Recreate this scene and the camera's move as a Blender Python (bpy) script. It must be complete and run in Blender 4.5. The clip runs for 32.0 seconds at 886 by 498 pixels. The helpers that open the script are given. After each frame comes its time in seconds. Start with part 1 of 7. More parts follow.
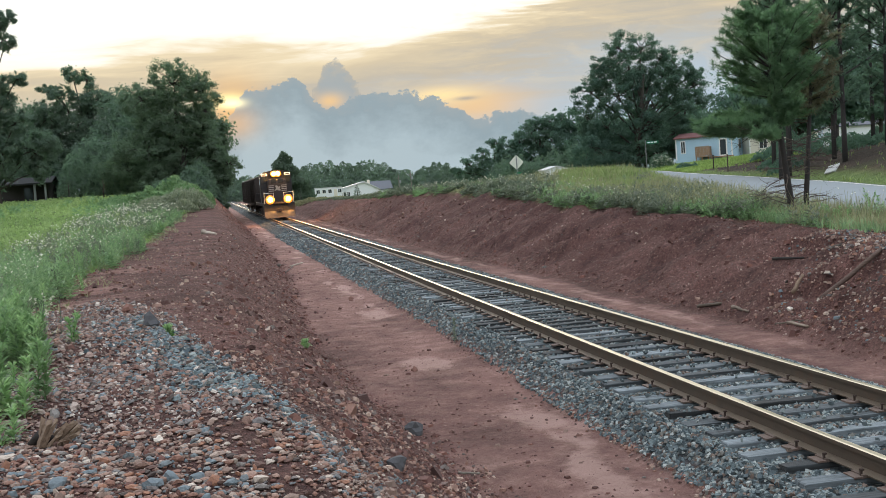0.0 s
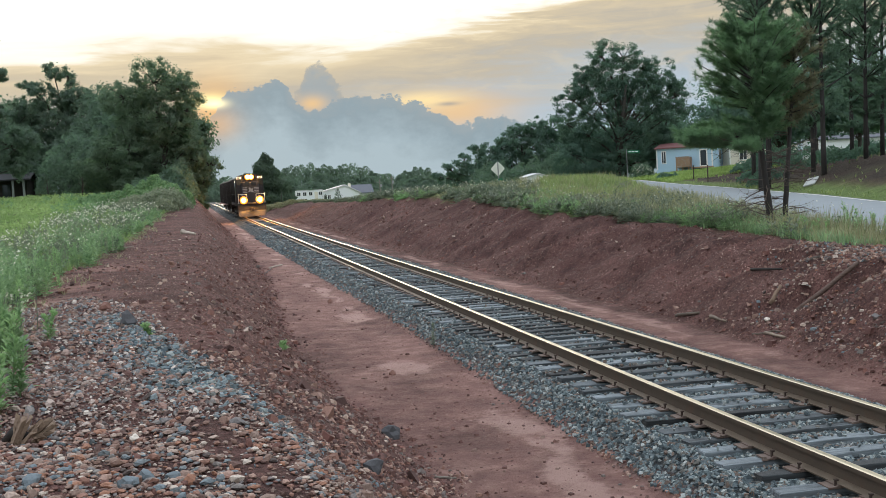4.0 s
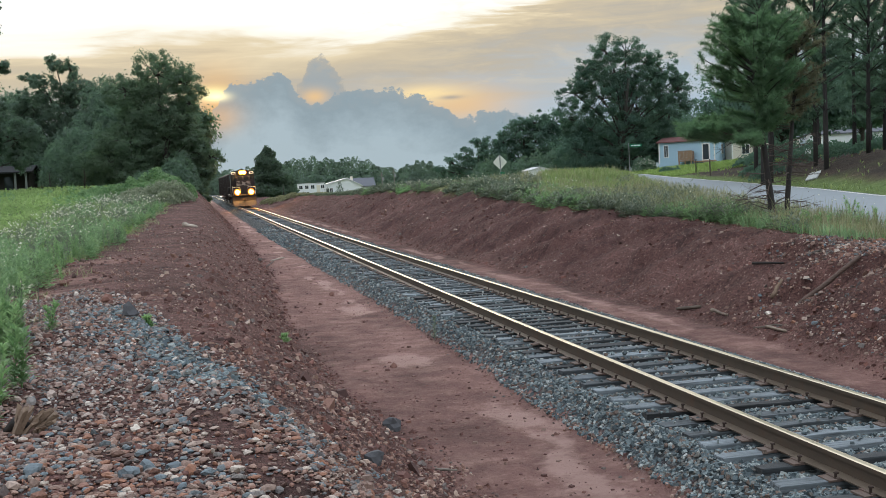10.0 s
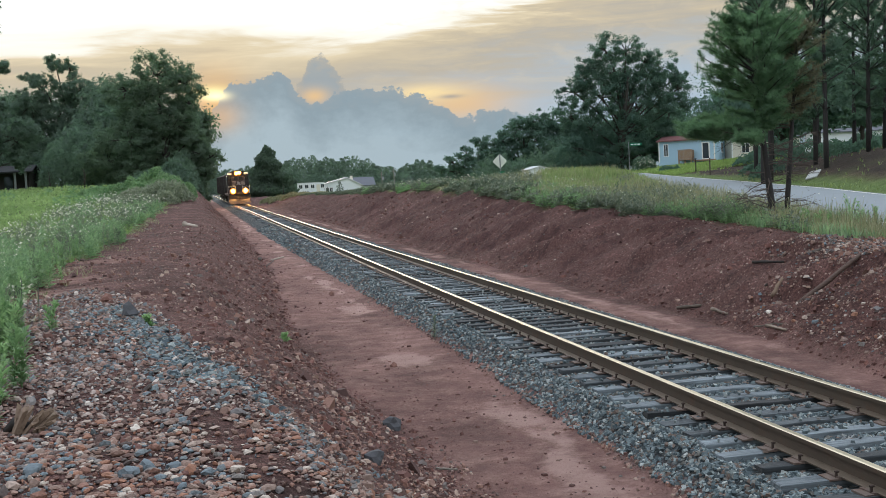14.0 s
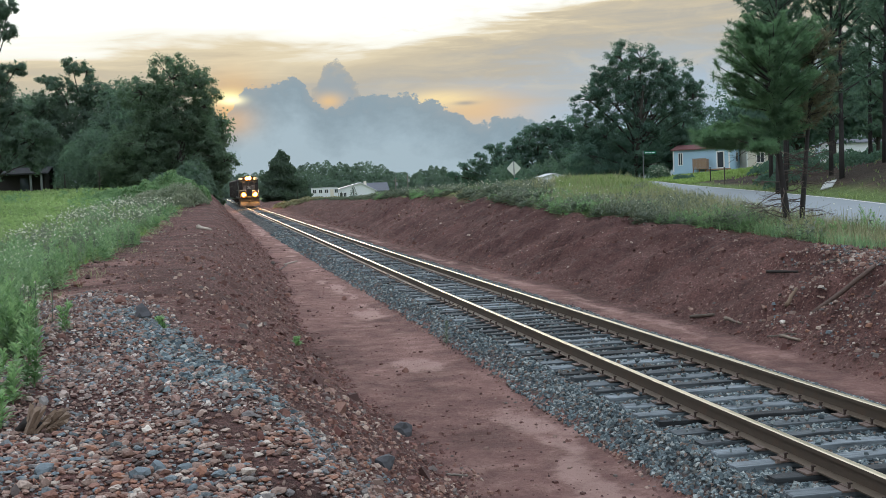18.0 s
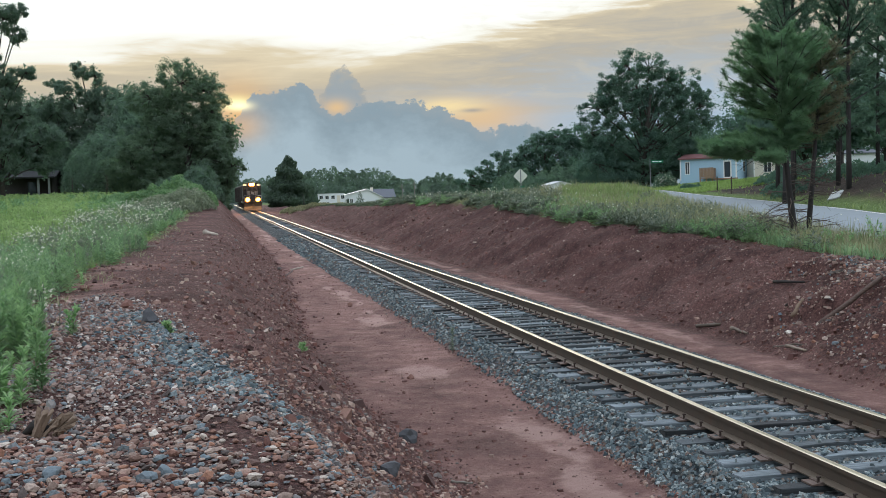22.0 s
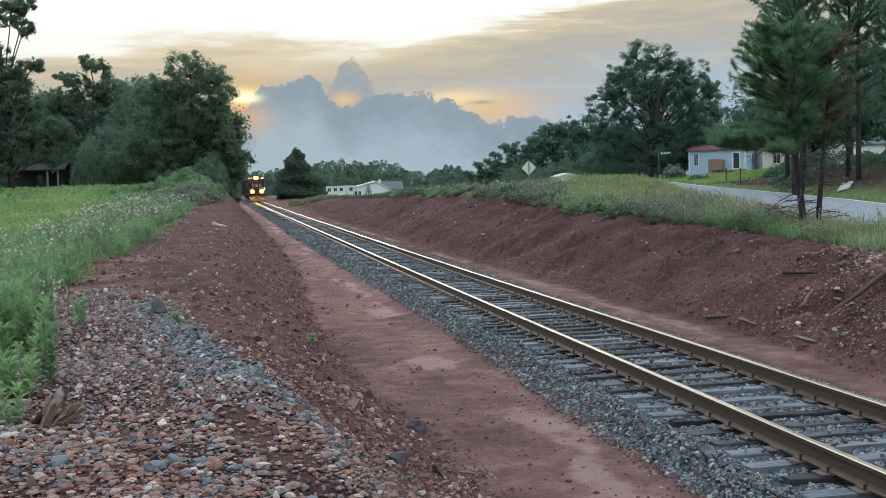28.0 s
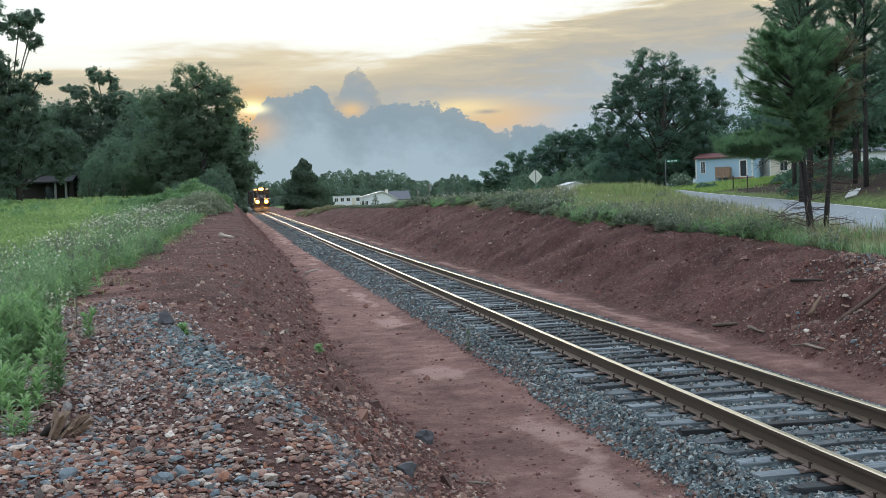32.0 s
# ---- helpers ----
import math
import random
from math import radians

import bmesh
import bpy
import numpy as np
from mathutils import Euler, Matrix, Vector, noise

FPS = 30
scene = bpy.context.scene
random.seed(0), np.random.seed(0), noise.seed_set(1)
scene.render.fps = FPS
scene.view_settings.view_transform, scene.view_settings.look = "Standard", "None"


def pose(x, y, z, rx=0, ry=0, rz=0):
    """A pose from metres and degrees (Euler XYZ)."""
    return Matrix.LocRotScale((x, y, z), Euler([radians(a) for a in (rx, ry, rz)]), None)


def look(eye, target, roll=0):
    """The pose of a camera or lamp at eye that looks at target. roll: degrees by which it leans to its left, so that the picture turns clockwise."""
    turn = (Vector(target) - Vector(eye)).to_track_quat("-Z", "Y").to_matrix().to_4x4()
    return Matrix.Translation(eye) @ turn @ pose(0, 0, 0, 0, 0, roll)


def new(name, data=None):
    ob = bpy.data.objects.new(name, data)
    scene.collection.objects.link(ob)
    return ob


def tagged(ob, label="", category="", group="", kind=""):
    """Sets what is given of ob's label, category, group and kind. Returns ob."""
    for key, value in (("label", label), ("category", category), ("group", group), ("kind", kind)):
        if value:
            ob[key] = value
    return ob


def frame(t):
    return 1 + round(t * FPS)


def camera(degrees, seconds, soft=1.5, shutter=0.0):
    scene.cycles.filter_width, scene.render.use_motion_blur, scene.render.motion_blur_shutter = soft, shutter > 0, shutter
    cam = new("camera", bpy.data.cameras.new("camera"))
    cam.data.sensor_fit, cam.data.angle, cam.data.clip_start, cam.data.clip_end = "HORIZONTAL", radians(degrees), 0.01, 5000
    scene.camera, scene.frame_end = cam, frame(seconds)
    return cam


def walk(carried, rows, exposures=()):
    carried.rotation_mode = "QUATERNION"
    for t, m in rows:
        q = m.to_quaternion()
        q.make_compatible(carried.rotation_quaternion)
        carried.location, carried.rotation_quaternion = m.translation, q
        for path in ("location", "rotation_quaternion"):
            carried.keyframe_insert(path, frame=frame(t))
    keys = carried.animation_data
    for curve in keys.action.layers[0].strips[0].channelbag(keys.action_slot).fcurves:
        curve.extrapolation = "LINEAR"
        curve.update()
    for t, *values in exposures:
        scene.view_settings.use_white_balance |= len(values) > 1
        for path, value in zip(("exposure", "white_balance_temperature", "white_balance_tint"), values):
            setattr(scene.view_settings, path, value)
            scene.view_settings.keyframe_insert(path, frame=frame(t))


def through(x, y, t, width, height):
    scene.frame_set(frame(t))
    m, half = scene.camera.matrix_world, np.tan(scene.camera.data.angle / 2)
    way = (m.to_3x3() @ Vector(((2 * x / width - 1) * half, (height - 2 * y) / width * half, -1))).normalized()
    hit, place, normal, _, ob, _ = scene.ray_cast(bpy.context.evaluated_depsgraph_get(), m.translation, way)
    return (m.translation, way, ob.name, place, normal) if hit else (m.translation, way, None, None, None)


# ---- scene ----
cam = camera(44.0, 32.0, soft=0.5)
PATH = [
    (0, (0.009, -0.013, 2.452), (3.759, 19.600, 1.330), -4.27),
    (0.5, (0.018, -0.002, 2.444), (3.816, 19.600, 1.283), -4.13),
    (1, (0.014, 0.002, 2.443), (3.902, 19.583, 1.233), -4.05),
    (1.5, (0.008, -0.015, 2.444), (3.978, 19.551, 1.252), -3.90),
    (2, (0.001, -0.012, 2.443), (3.994, 19.550, 1.275), -3.68),
    (2.5, (0.000, -0.002, 2.440), (4.009, 19.560, 1.315), -3.37),
    (3, (-0.004, -0.006, 2.440), (4.089, 19.540, 1.339), -3.14),
    (3.5, (-0.004, -0.007, 2.439), (4.113, 19.536, 1.375), -3.04),
    (5.5, (0.015, -0.003, 2.440), (4.127, 19.541, 1.388), -3.37),
    (6, (0.018, 0.006, 2.435), (4.110, 19.553, 1.353), -3.33),
    (6.5, (0.008, -0.002, 2.434), (4.083, 19.547, 1.323), -3.17),
    (7, (0.008, -0.003, 2.434), (4.070, 19.548, 1.318), -2.95),
    (7.5, (0.008, -0.002, 2.430), (4.059, 19.553, 1.334), -2.85),
    (8, (0.001, -0.010, 2.434), (4.033, 19.551, 1.381), -2.69),
    (8.5, (0.000, -0.011, 2.434), (4.052, 19.547, 1.396), -2.69),
    (9, (0.002, 0.000, 2.430), (4.059, 19.555, 1.354), -2.84),
    (9.5, (-0.000, -0.008, 2.430), (4.040, 19.547, 1.301), -2.96),
    (10, (0.003, -0.015, 2.428), (4.079, 19.530, 1.261), -2.95),
    (10.5, (-0.001, -0.017, 2.429), (4.114, 19.521, 1.266), -2.85),
    (11, (-0.009, -0.018, 2.430), (4.124, 19.517, 1.292), -2.76),
    (11.5, (-0.008, 0.000, 2.427), (4.141, 19.532, 1.290), -2.77),
    (12, (-0.002, -0.004, 2.426), (4.154, 19.526, 1.290), -2.86),
    (12.5, (0.005, -0.005, 2.424), (4.128, 19.530, 1.254), -2.98),
    (13, (-0.000, -0.000, 2.424), (4.063, 19.546, 1.218), -2.91),
    (13.5, (0.005, -0.002, 2.420), (4.063, 19.543, 1.183), -2.96),
    (14, (0.004, -0.006, 2.428), (4.080, 19.539, 1.246), -3.02),
    (14.5, (0.010, -0.004, 2.428), (4.034, 19.556, 1.321), -3.21),
    (16.5, (0.014, 0.010, 2.423), (3.866, 19.603, 1.284), -2.72),
    (17, (0.016, 0.012, 2.422), (3.865, 19.605, 1.282), -2.72),
    (17.5, (0.010, 0.010, 2.419), (3.866, 19.603, 1.308), -2.55),
    (18, (0.003, 0.002, 2.419), (3.855, 19.599, 1.363), -2.39),
    (18.5, (-0.013, 0.000, 2.424), (3.826, 19.603, 1.437), -2.12),
    (19, (-0.023, -0.022, 2.424), (3.783, 19.593, 1.555), -1.90),
    (19.5, (-0.020, -0.027, 2.429), (3.761, 19.593, 1.560), -2.14),
    (20, (-0.008, -0.012, 2.427), (3.735, 19.614, 1.526), -2.45),
    (20.5, (0.002, -0.007, 2.422), (3.696, 19.625, 1.459), -2.65),
    (21, (-0.003, -0.006, 2.424), (3.697, 19.624, 1.442), -2.28),
    (21.5, (-0.011, -0.002, 2.422), (3.719, 19.624, 1.473), -2.01),
    (22, (-0.010, -0.013, 2.423), (3.742, 19.610, 1.498), -1.90),
    (22.5, (-0.007, -0.013, 2.423), (3.758, 19.608, 1.515), -1.97),
    (23, (-0.003, -0.007, 2.424), (3.815, 19.605, 1.535), -2.20),
    (23.5, (0.000, -0.005, 2.425), (3.803, 19.609, 1.515), -2.31),
    (24, (0.003, -0.007, 2.421), (3.756, 19.616, 1.499), -2.30),
    (24.5, (-0.004, 0.000, 2.417), (3.715, 19.629, 1.483), -2.23),
    (25, (0.000, 0.011, 2.414), (3.685, 19.646, 1.477), -2.13),
    (25.5, (0.004, 0.002, 2.413), (3.722, 19.631, 1.483), -2.17),
    (27.5, (-0.008, -0.006, 2.410), (3.590, 19.641, 1.381), -2.02),
    (28, (-0.007, 0.009, 2.404), (3.591, 19.654, 1.342), -1.98),
    (28.5, (-0.006, 0.004, 2.408), (3.603, 19.649, 1.394), -2.03),
    (29, (-0.005, -0.000, 2.404), (3.564, 19.655, 1.426), -2.15),
    (29.5, (-0.001, 0.002, 2.407), (3.533, 19.665, 1.474), -2.33),
    (30, (0.002, 0.004, 2.409), (3.552, 19.663, 1.459), -2.55),
    (30.5, (0.008, 0.006, 2.404), (3.570, 19.661, 1.407), -2.56),
    (31, (-0.002, 0.007, 2.403), (3.518, 19.669, 1.399), -2.26),
    (31.5, (0.001, 0.004, 2.401), (3.487, 19.675, 1.445), -2.18),
    (32, (-0.002, 0.004, 2.408), (3.474, 19.680, 1.522), -2.35),
]
walk(cam, [(t, look(eye, target, roll)) for t, eye, target, roll in PATH],
     [(0, 0.03, 6420, 10), (6, -0.05, 6350, 10), (13, -0.09, 6230, 10), (19, -0.13, 6080, 9), (25, -0.15, 6000, 9), (32, -0.12, 5980, 8)])

# ---------------------------------------------------------------- node helpers


class Nodes:
    """Short hand for building a node tree."""

    def __init__(self, tree):
        self.tree = tree
        self.out = None

    def add(self, kind, **values):
        n = self.tree.nodes.new(kind)
        if "operation" in values:
            n.operation = values["operation"]
        if "data_type" in values:
            n.data_type, n.blend_type = values["data_type"], values["blend_type"]
        if "interpolation_type" in values:
            n.interpolation_type = values["interpolation_type"]
        if "sky_type" in values:
            n.sky_type, n.sun_disc = values["sky_type"], values["sun_disc"]
        if "attribute_name" in values:
            n.attribute_name = values["attribute_name"]
        if "feature" in values:
            n.feature = values["feature"]
        return n

    def plug(self, socket, value):
        if isinstance(value, bpy.types.NodeSocket):
            self.tree.links.new(value, socket)
        elif isinstance(value, (tuple, list)) and len(value) == 3 and socket.type == "RGBA":
            socket.default_value = (*value, 1)
        else:
            socket.default_value = value

    def math(self, op, a, b=0.0, c=0.0):
        n = self.add("ShaderNodeMath", operation=op)
        for s, v in zip(n.inputs, (a, b, c)):
            self.plug(s, v)
        return n.outputs[0]

    def mix(self, fac, a, b, blend="MIX"):
        n = self.add("ShaderNodeMix", data_type="RGBA", blend_type=blend)
        self.plug(n.inputs[0], fac)
        self.plug(n.inputs[6], a)
        self.plug(n.inputs[7], b)
        return n.outputs[2]

    def noise(self, vec, scale, detail=4.0, rough=0.55, distort=0.0):
        n = self.add("ShaderNodeTexNoise")
        if vec is not None:
            self.plug(n.inputs["Vector"], vec)
        for key, v in (("Scale", scale), ("Detail", detail), ("Roughness", rough), ("Distortion", distort)):
            n.inputs[key].default_value = v
        return n.outputs["Fac"]

    def ramp(self, fac, stops, mode="LINEAR"):
        n = self.add("ShaderNodeValToRGB")
        self.plug(n.inputs[0], fac)
        r = n.color_ramp
        r.interpolation = mode
        while len(r.elements) < len(stops):
            r.elements.new(0.5)
        for e, (p, c) in zip(r.elements, stops):
            e.position = p
            e.color = (*c, 1) if isinstance(c, (tuple, list)) else (c, c, c, 1)
        return n.outputs[0]

    def step(self, x, lo, hi):
        n = self.add("ShaderNodeMapRange", interpolation_type="SMOOTHSTEP")
        self.plug(n.inputs[0], x)
        self.plug(n.inputs[1], lo)
        self.plug(n.inputs[2], hi)
        return n.outputs[0]

    def scaled(self, vec, sx, sy, sz):
        n = self.add("ShaderNodeVectorMath", operation="MULTIPLY")
        self.plug(n.inputs[0], vec)
        n.inputs[1].default_value = (sx, sy, sz)
        return n.outputs[0]

    def joined(self, x, y, z=0.0):
        n = self.add("ShaderNodeCombineXYZ")
        for s, v in zip(n.inputs, (x, y, z)):
            self.plug(s, v)
        return n.outputs[0]


def srgb(r, g, b, k=1.0):
    """A linear colour from 8-bit screen values."""
    return tuple(k * (v / 12.92 if v <= 0.04045 else ((v + 0.055) / 1.055) ** 2.4) for v in (r / 255, g / 255, b / 255))


# ---------------------------------------------------------------- sky and sun
SUN_AZ, SUN_EL = 0.8, 7.0  # degrees to the right of +y, and up


def make_sky():
    world = bpy.data.worlds.new("evening_sky")
    scene.world = world
    world.use_nodes = True
    t = world.node_tree
    t.nodes.clear()
    k = Nodes(t)
    way = k.add("ShaderNodeTexCoord").outputs["Generated"]
    sep = k.add("ShaderNodeSeparateXYZ")
    t.links.new(way, sep.inputs[0])
    az = k.math("MULTIPLY", k.math("ARCTAN2", sep.outputs[0], sep.outputs[1]), 180 / math.pi)
    el = k.math("MULTIPLY", k.math("ARCSINE", sep.outputs[2]), 180 / math.pi)
    flat = k.joined(az, k.math("MULTIPLY", el, 3.2))
    streak = k.noise(k.scaled(flat, 0.07, 0.22, 1), 1.0, 5, 0.55, 0.8)
    puff = k.noise(k.scaled(flat, 0.95, 0.42, 1), 1.0, 6, 0.62)
    fine = k.noise(k.scaled(flat, 2.6, 0.95, 1), 1.0, 5, 0.6)

    # clear evening sky seen between the high cloud
    sky = k.add("ShaderNodeTexSky", sky_type="NISHITA", sun_disc=False)
    sky.sun_elevation, sky.sun_rotation = radians(SUN_EL), radians(SUN_AZ)

    # layered high cloud, brighter upward, its lower edge climbing to the right
    lift = k.math("MULTIPLY", k.step(az, 6.0, 24.0), 2.3)
    el2 = k.math("SUBTRACT", k.math("ADD", el, k.math("ADD", k.math("MULTIPLY", k.math("SUBTRACT", streak, 0.5), 4.0), k.math("MULTIPLY", k.math("SUBTRACT", k.noise(k.scaled(flat, 0.2, 0.42, 1), 1.0, 6, 0.62, 0.8), 0.5), k.math("ADD", 1.0, k.math("MULTIPLY", k.step(az, 6.0, 16.0), 3.2))))), lift)
    high = k.ramp(k.math("DIVIDE", el2, 20.0), [
        (0.0, srgb(172, 193, 208)), (0.11, srgb(186, 201, 212)), (0.2, srgb(192, 196, 196)), (0.27, srgb(200, 191, 174)),
        (0.325, srgb(220, 204, 174)), (0.355, srgb(242, 224, 188)), (0.385, srgb(255, 249, 232, 1.15)), (0.45, srgb(255, 253, 244, 1.3)),
        (0.8, srgb(250, 250, 250, 1.1)), (1.0, srgb(236, 240, 248))])
    # the warm light round the hidden sun and in the gaps of the bank of cloud
    def glow(a, e, ra, re):
        x = k.math("DIVIDE", k.math("SUBTRACT", az, a), ra)
        y = k.math("DIVIDE", k.math("SUBTRACT", el, e), re)
        d = k.math("ADD", k.math("MULTIPLY", x, x), k.math("MULTIPLY", y, y))
        return k.math("POWER", 2.718, k.math("MULTIPLY", d, -1.0))
    col = k.mix(k.math("MULTIPLY", glow(0.6, 4.7, 1.6, 1.6), 0.85), high, srgb(250, 196, 126))
    col = k.mix(k.math("MULTIPLY", glow(0.4, 5.2, 0.85, 0.35), 1.0), col, srgb(255, 238, 170, 1.3))
    col = k.mix(k.math("MULTIPLY", glow(13.0, 4.1, 2.9, 0.95), 0.8), col, srgb(250, 205, 145))
    col = k.mix(k.math("MULTIPLY", glow(11.3, 4.75, 1.9, 0.42), 0.95), col, srgb(255, 226, 165, 1.15))

    tan = k.math("MULTIPLY", k.math("MULTIPLY", k.step(k.noise(k.scaled(flat, 0.3, 0.34, 1), 1.0, 6, 0.6, 1.2), 0.47, 0.68), k.step(az, 4.0, 11.0)), k.math("MULTIPLY", k.step(el, 3.6, 5.2), k.step(el, 11.5, 8.5)))
    col = k.mix(k.math("MULTIPLY", tan, 0.32), col, srgb(228, 212, 182))

    def bank(points, top, foot, rough, soft, colour):
        """A heap of cloud below a skyline of (azimuth, height) points."""
        n = k.ramp(k.math("DIVIDE", k.math("ADD", az, 40.0), 80.0), [((a + 40) / 80, e / 10) for a, e in points])
        edge = k.math("ADD", k.math("MULTIPLY", n, 10.0), k.math("ADD", k.math("MULTIPLY", k.math("SUBTRACT", puff, 0.5), rough), k.math("MULTIPLY", k.math("SUBTRACT", fine, 0.5), rough * 0.6)))
        cover = k.step(k.math("SUBTRACT", edge, el), -soft, soft)
        shade = k.math("ADD", k.math("DIVIDE", k.math("SUBTRACT", edge, el), 3.2), k.math("MULTIPLY", k.math("SUBTRACT", puff, 0.5), 0.4))
        return cover, k.ramp(shade, [(0.0, top), (0.22, colour), (0.9, foot)])

    c2, s2 = bank([(4.3, 2.5), (4.5, 4.9), (4.65, 5.5), (4.95, 5.75), (5.1, 5.8), (5.2, 6.4), (5.4, 6.75), (5.65, 6.8), (5.85, 6.85), (6.2, 6.8), (6.4, 6.55), (6.65, 6.2), (6.85, 5.75), (7.1, 5.6), (7.25, 5.1), (7.5, 2.5)], srgb(178, 178, 172), srgb(158, 175, 184), 1.4, 0.14, srgb(162, 173, 178))
    col = k.mix(k.math("MULTIPLY", c2, 0.85), col, s2)
    col = k.mix(k.math("MULTIPLY", glow(5.55, 4.85, 0.75, 0.42), 0.9), col, srgb(246, 205, 150))
    c1, s1 = bank([(-40, 1.5), (-3.0, 2.5), (0.4, 4.3), (1.0, 5.3), (1.3, 5.7), (1.8, 5.9), (2.15, 5.6), (2.7, 5.8), (3.3, 5.95), (3.74, 6.25), (4.1, 6.0), (4.4, 5.5), (4.9, 4.85), (5.2, 4.5), (6.1, 4.5), (6.5, 5.0),
                   (7.2, 5.15), (7.8, 5.0), (9.5, 5.2), (10.3, 4.7), (11.0, 4.62), (11.9, 4.2), (12.7, 3.6), (13.9, 3.3), (14.1, 3.85), (14.5, 3.9), (14.7, 3.55), (15.5, 3.6), (17, 2.8), (22, 1.8), (40, 1.6)],
                  srgb(156, 170, 176), srgb(176, 195, 203), 1.3, 0.08, srgb(148, 167, 176))
    col = k.mix(k.math("MULTIPLY", c1, 0.96), col, s1)
    col = k.mix(k.math("MULTIPLY", glow(0.7, 4.0, 1.1, 0.8), 0.6), col, srgb(246, 196, 140))
    col = k.mix(k.math("MULTIPLY", glow(0.6, 5.05, 0.6, 0.22), 0.95), col, srgb(255, 240, 186, 1.7))
    col = k.mix(k.math("MULTIPLY", glow(12.6, 4.5, 0.6, 0.11), 0.75), col, srgb(168, 164, 160))
    col = k.mix(k.step(el, 14.0, 55.0), col, srgb(226, 232, 240, UPPER))
    col = k.mix(0.04, col, k.mix(1.0, sky.outputs[0], (SKY_GAIN, SKY_GAIN, SKY_GAIN), "MULTIPLY"))
    bg = k.add("ShaderNodeBackground")
    t.links.new(col, bg.inputs[0])
    bg.inputs[1].default_value = SKY_STRENGTH
    t.links.new(bg.outputs[0], k.add("ShaderNodeOutputWorld").inputs[0])


UPPER, SKY_GAIN, SKY_STRENGTH = 2.3, 0.012, 1.0
make_sky()
sun = new("sun", bpy.data.lights.new("sun", "SUN"))
sun.data.energy, sun.data.angle, sun.data.color = 0.6, radians(14), (1.0, 0.82, 0.6)
sun.matrix_world = look((0, 0, 50), Vector((0, 0, 50)) - Vector((math.sin(radians(SUN_AZ)) * math.cos(radians(SUN_EL)), math.cos(radians(SUN_AZ)) * math.cos(radians(SUN_EL)), math.sin(radians(SUN_EL)))) * 10)
scene.view_settings.exposure = 0.0

# ---------------------------------------------------------------- materials


def material(name):
    m = bpy.data.materials.new(name)
    m.use_nodes = True
    k = Nodes(m.node_tree)
    k.bsdf = m.node_tree.nodes["Principled BSDF"]
    k.surface = m.node_tree.nodes["Material Output"].inputs[0]
    return m, k


def spot(k):
    return k.add("ShaderNodeNewGeometry").outputs["Position"]


def local(k):
    return k.add("ShaderNodeTexCoord").outputs["Object"]


def bump(k, height, strength=0.4, distance=0.02):
    n = k.add("ShaderNodeBump")
    n.inputs["Strength"].default_value, n.inputs["Distance"].default_value = strength, distance
    k.plug(n.inputs["Height"], height)
    k.plug(k.bsdf.inputs["Normal"], n.outputs[0])


def plain(name, colour, rough=0.7, metal=0.0, vary=0.25, scale=3.0, grain=40.0, rel=0.15, world=True, dirt=None):
    """A surface with large stains and fine grain."""
    m, k = material(name)
    at = spot(k) if world else local(k)
    a, b = k.noise(at, scale, 5), k.noise(at, grain, 4)
    v = k.math("ADD", k.math("MULTIPLY", k.math("SUBTRACT", a, 0.5), 2 * vary), k.math("MULTIPLY", k.math("SUBTRACT", b, 0.5), vary))
    col = k.mix(1.0, colour, k.ramp(k.math("ADD", v, 0.5), [(0.0, 0.45), (0.5, 1.0), (1.0, 1.0)]), "MULTIPLY")
    if dirt:
        col = k.mix(k.step(a, 0.5, 0.75), col, dirt)
    k.plug(k.bsdf.inputs["Base Color"], col)
    k.plug(k.bsdf.inputs["Roughness"], k.math("ADD", rough - 0.08, k.math("MULTIPLY", b, 0.16)))
    k.bsdf.inputs["Metallic"].default_value = metal
    if rel:
        bump(k, b, rel, 0.01)
    return m


def foliage(name, dark, light, scale=0.5, through=0.3, rough=0.6, each=0.6):
    """Leaves: hue differs from leaf to leaf and over the crown, and some light comes through."""
    m, k = material(name)
    isl = k.add("ShaderNodeNewGeometry").outputs["Random Per Island"]
    big = k.noise(spot(k), scale, 3)
    f = k.math("ADD", k.math("MULTIPLY", isl, each), k.math("MULTIPLY", k.math("SUBTRACT", big, 0.3), 1.5 - each))
    col = k.ramp(f, [(0.1, dark), (0.9, light)])
    k.plug(k.bsdf.inputs["Base Color"], col)
    k.bsdf.inputs["Roughness"].default_value = rough
    k.bsdf.inputs["Specular IOR Level"].default_value = 0.25
    tr = k.add("ShaderNodeBsdfTranslucent")
    k.plug(tr.inputs[0], k.mix(1.0, col, (0.92, 1.1, 0.75), "MULTIPLY"))
    mx = k.add("ShaderNodeMixShader")
    mx.inputs[0].default_value = through
    k.tree.links.new(k.bsdf.outputs[0], mx.inputs[1])
    k.tree.links.new(tr.outputs[0], mx.inputs[2])
    k.tree.links.new(mx.outputs[0], k.surface)
    return m


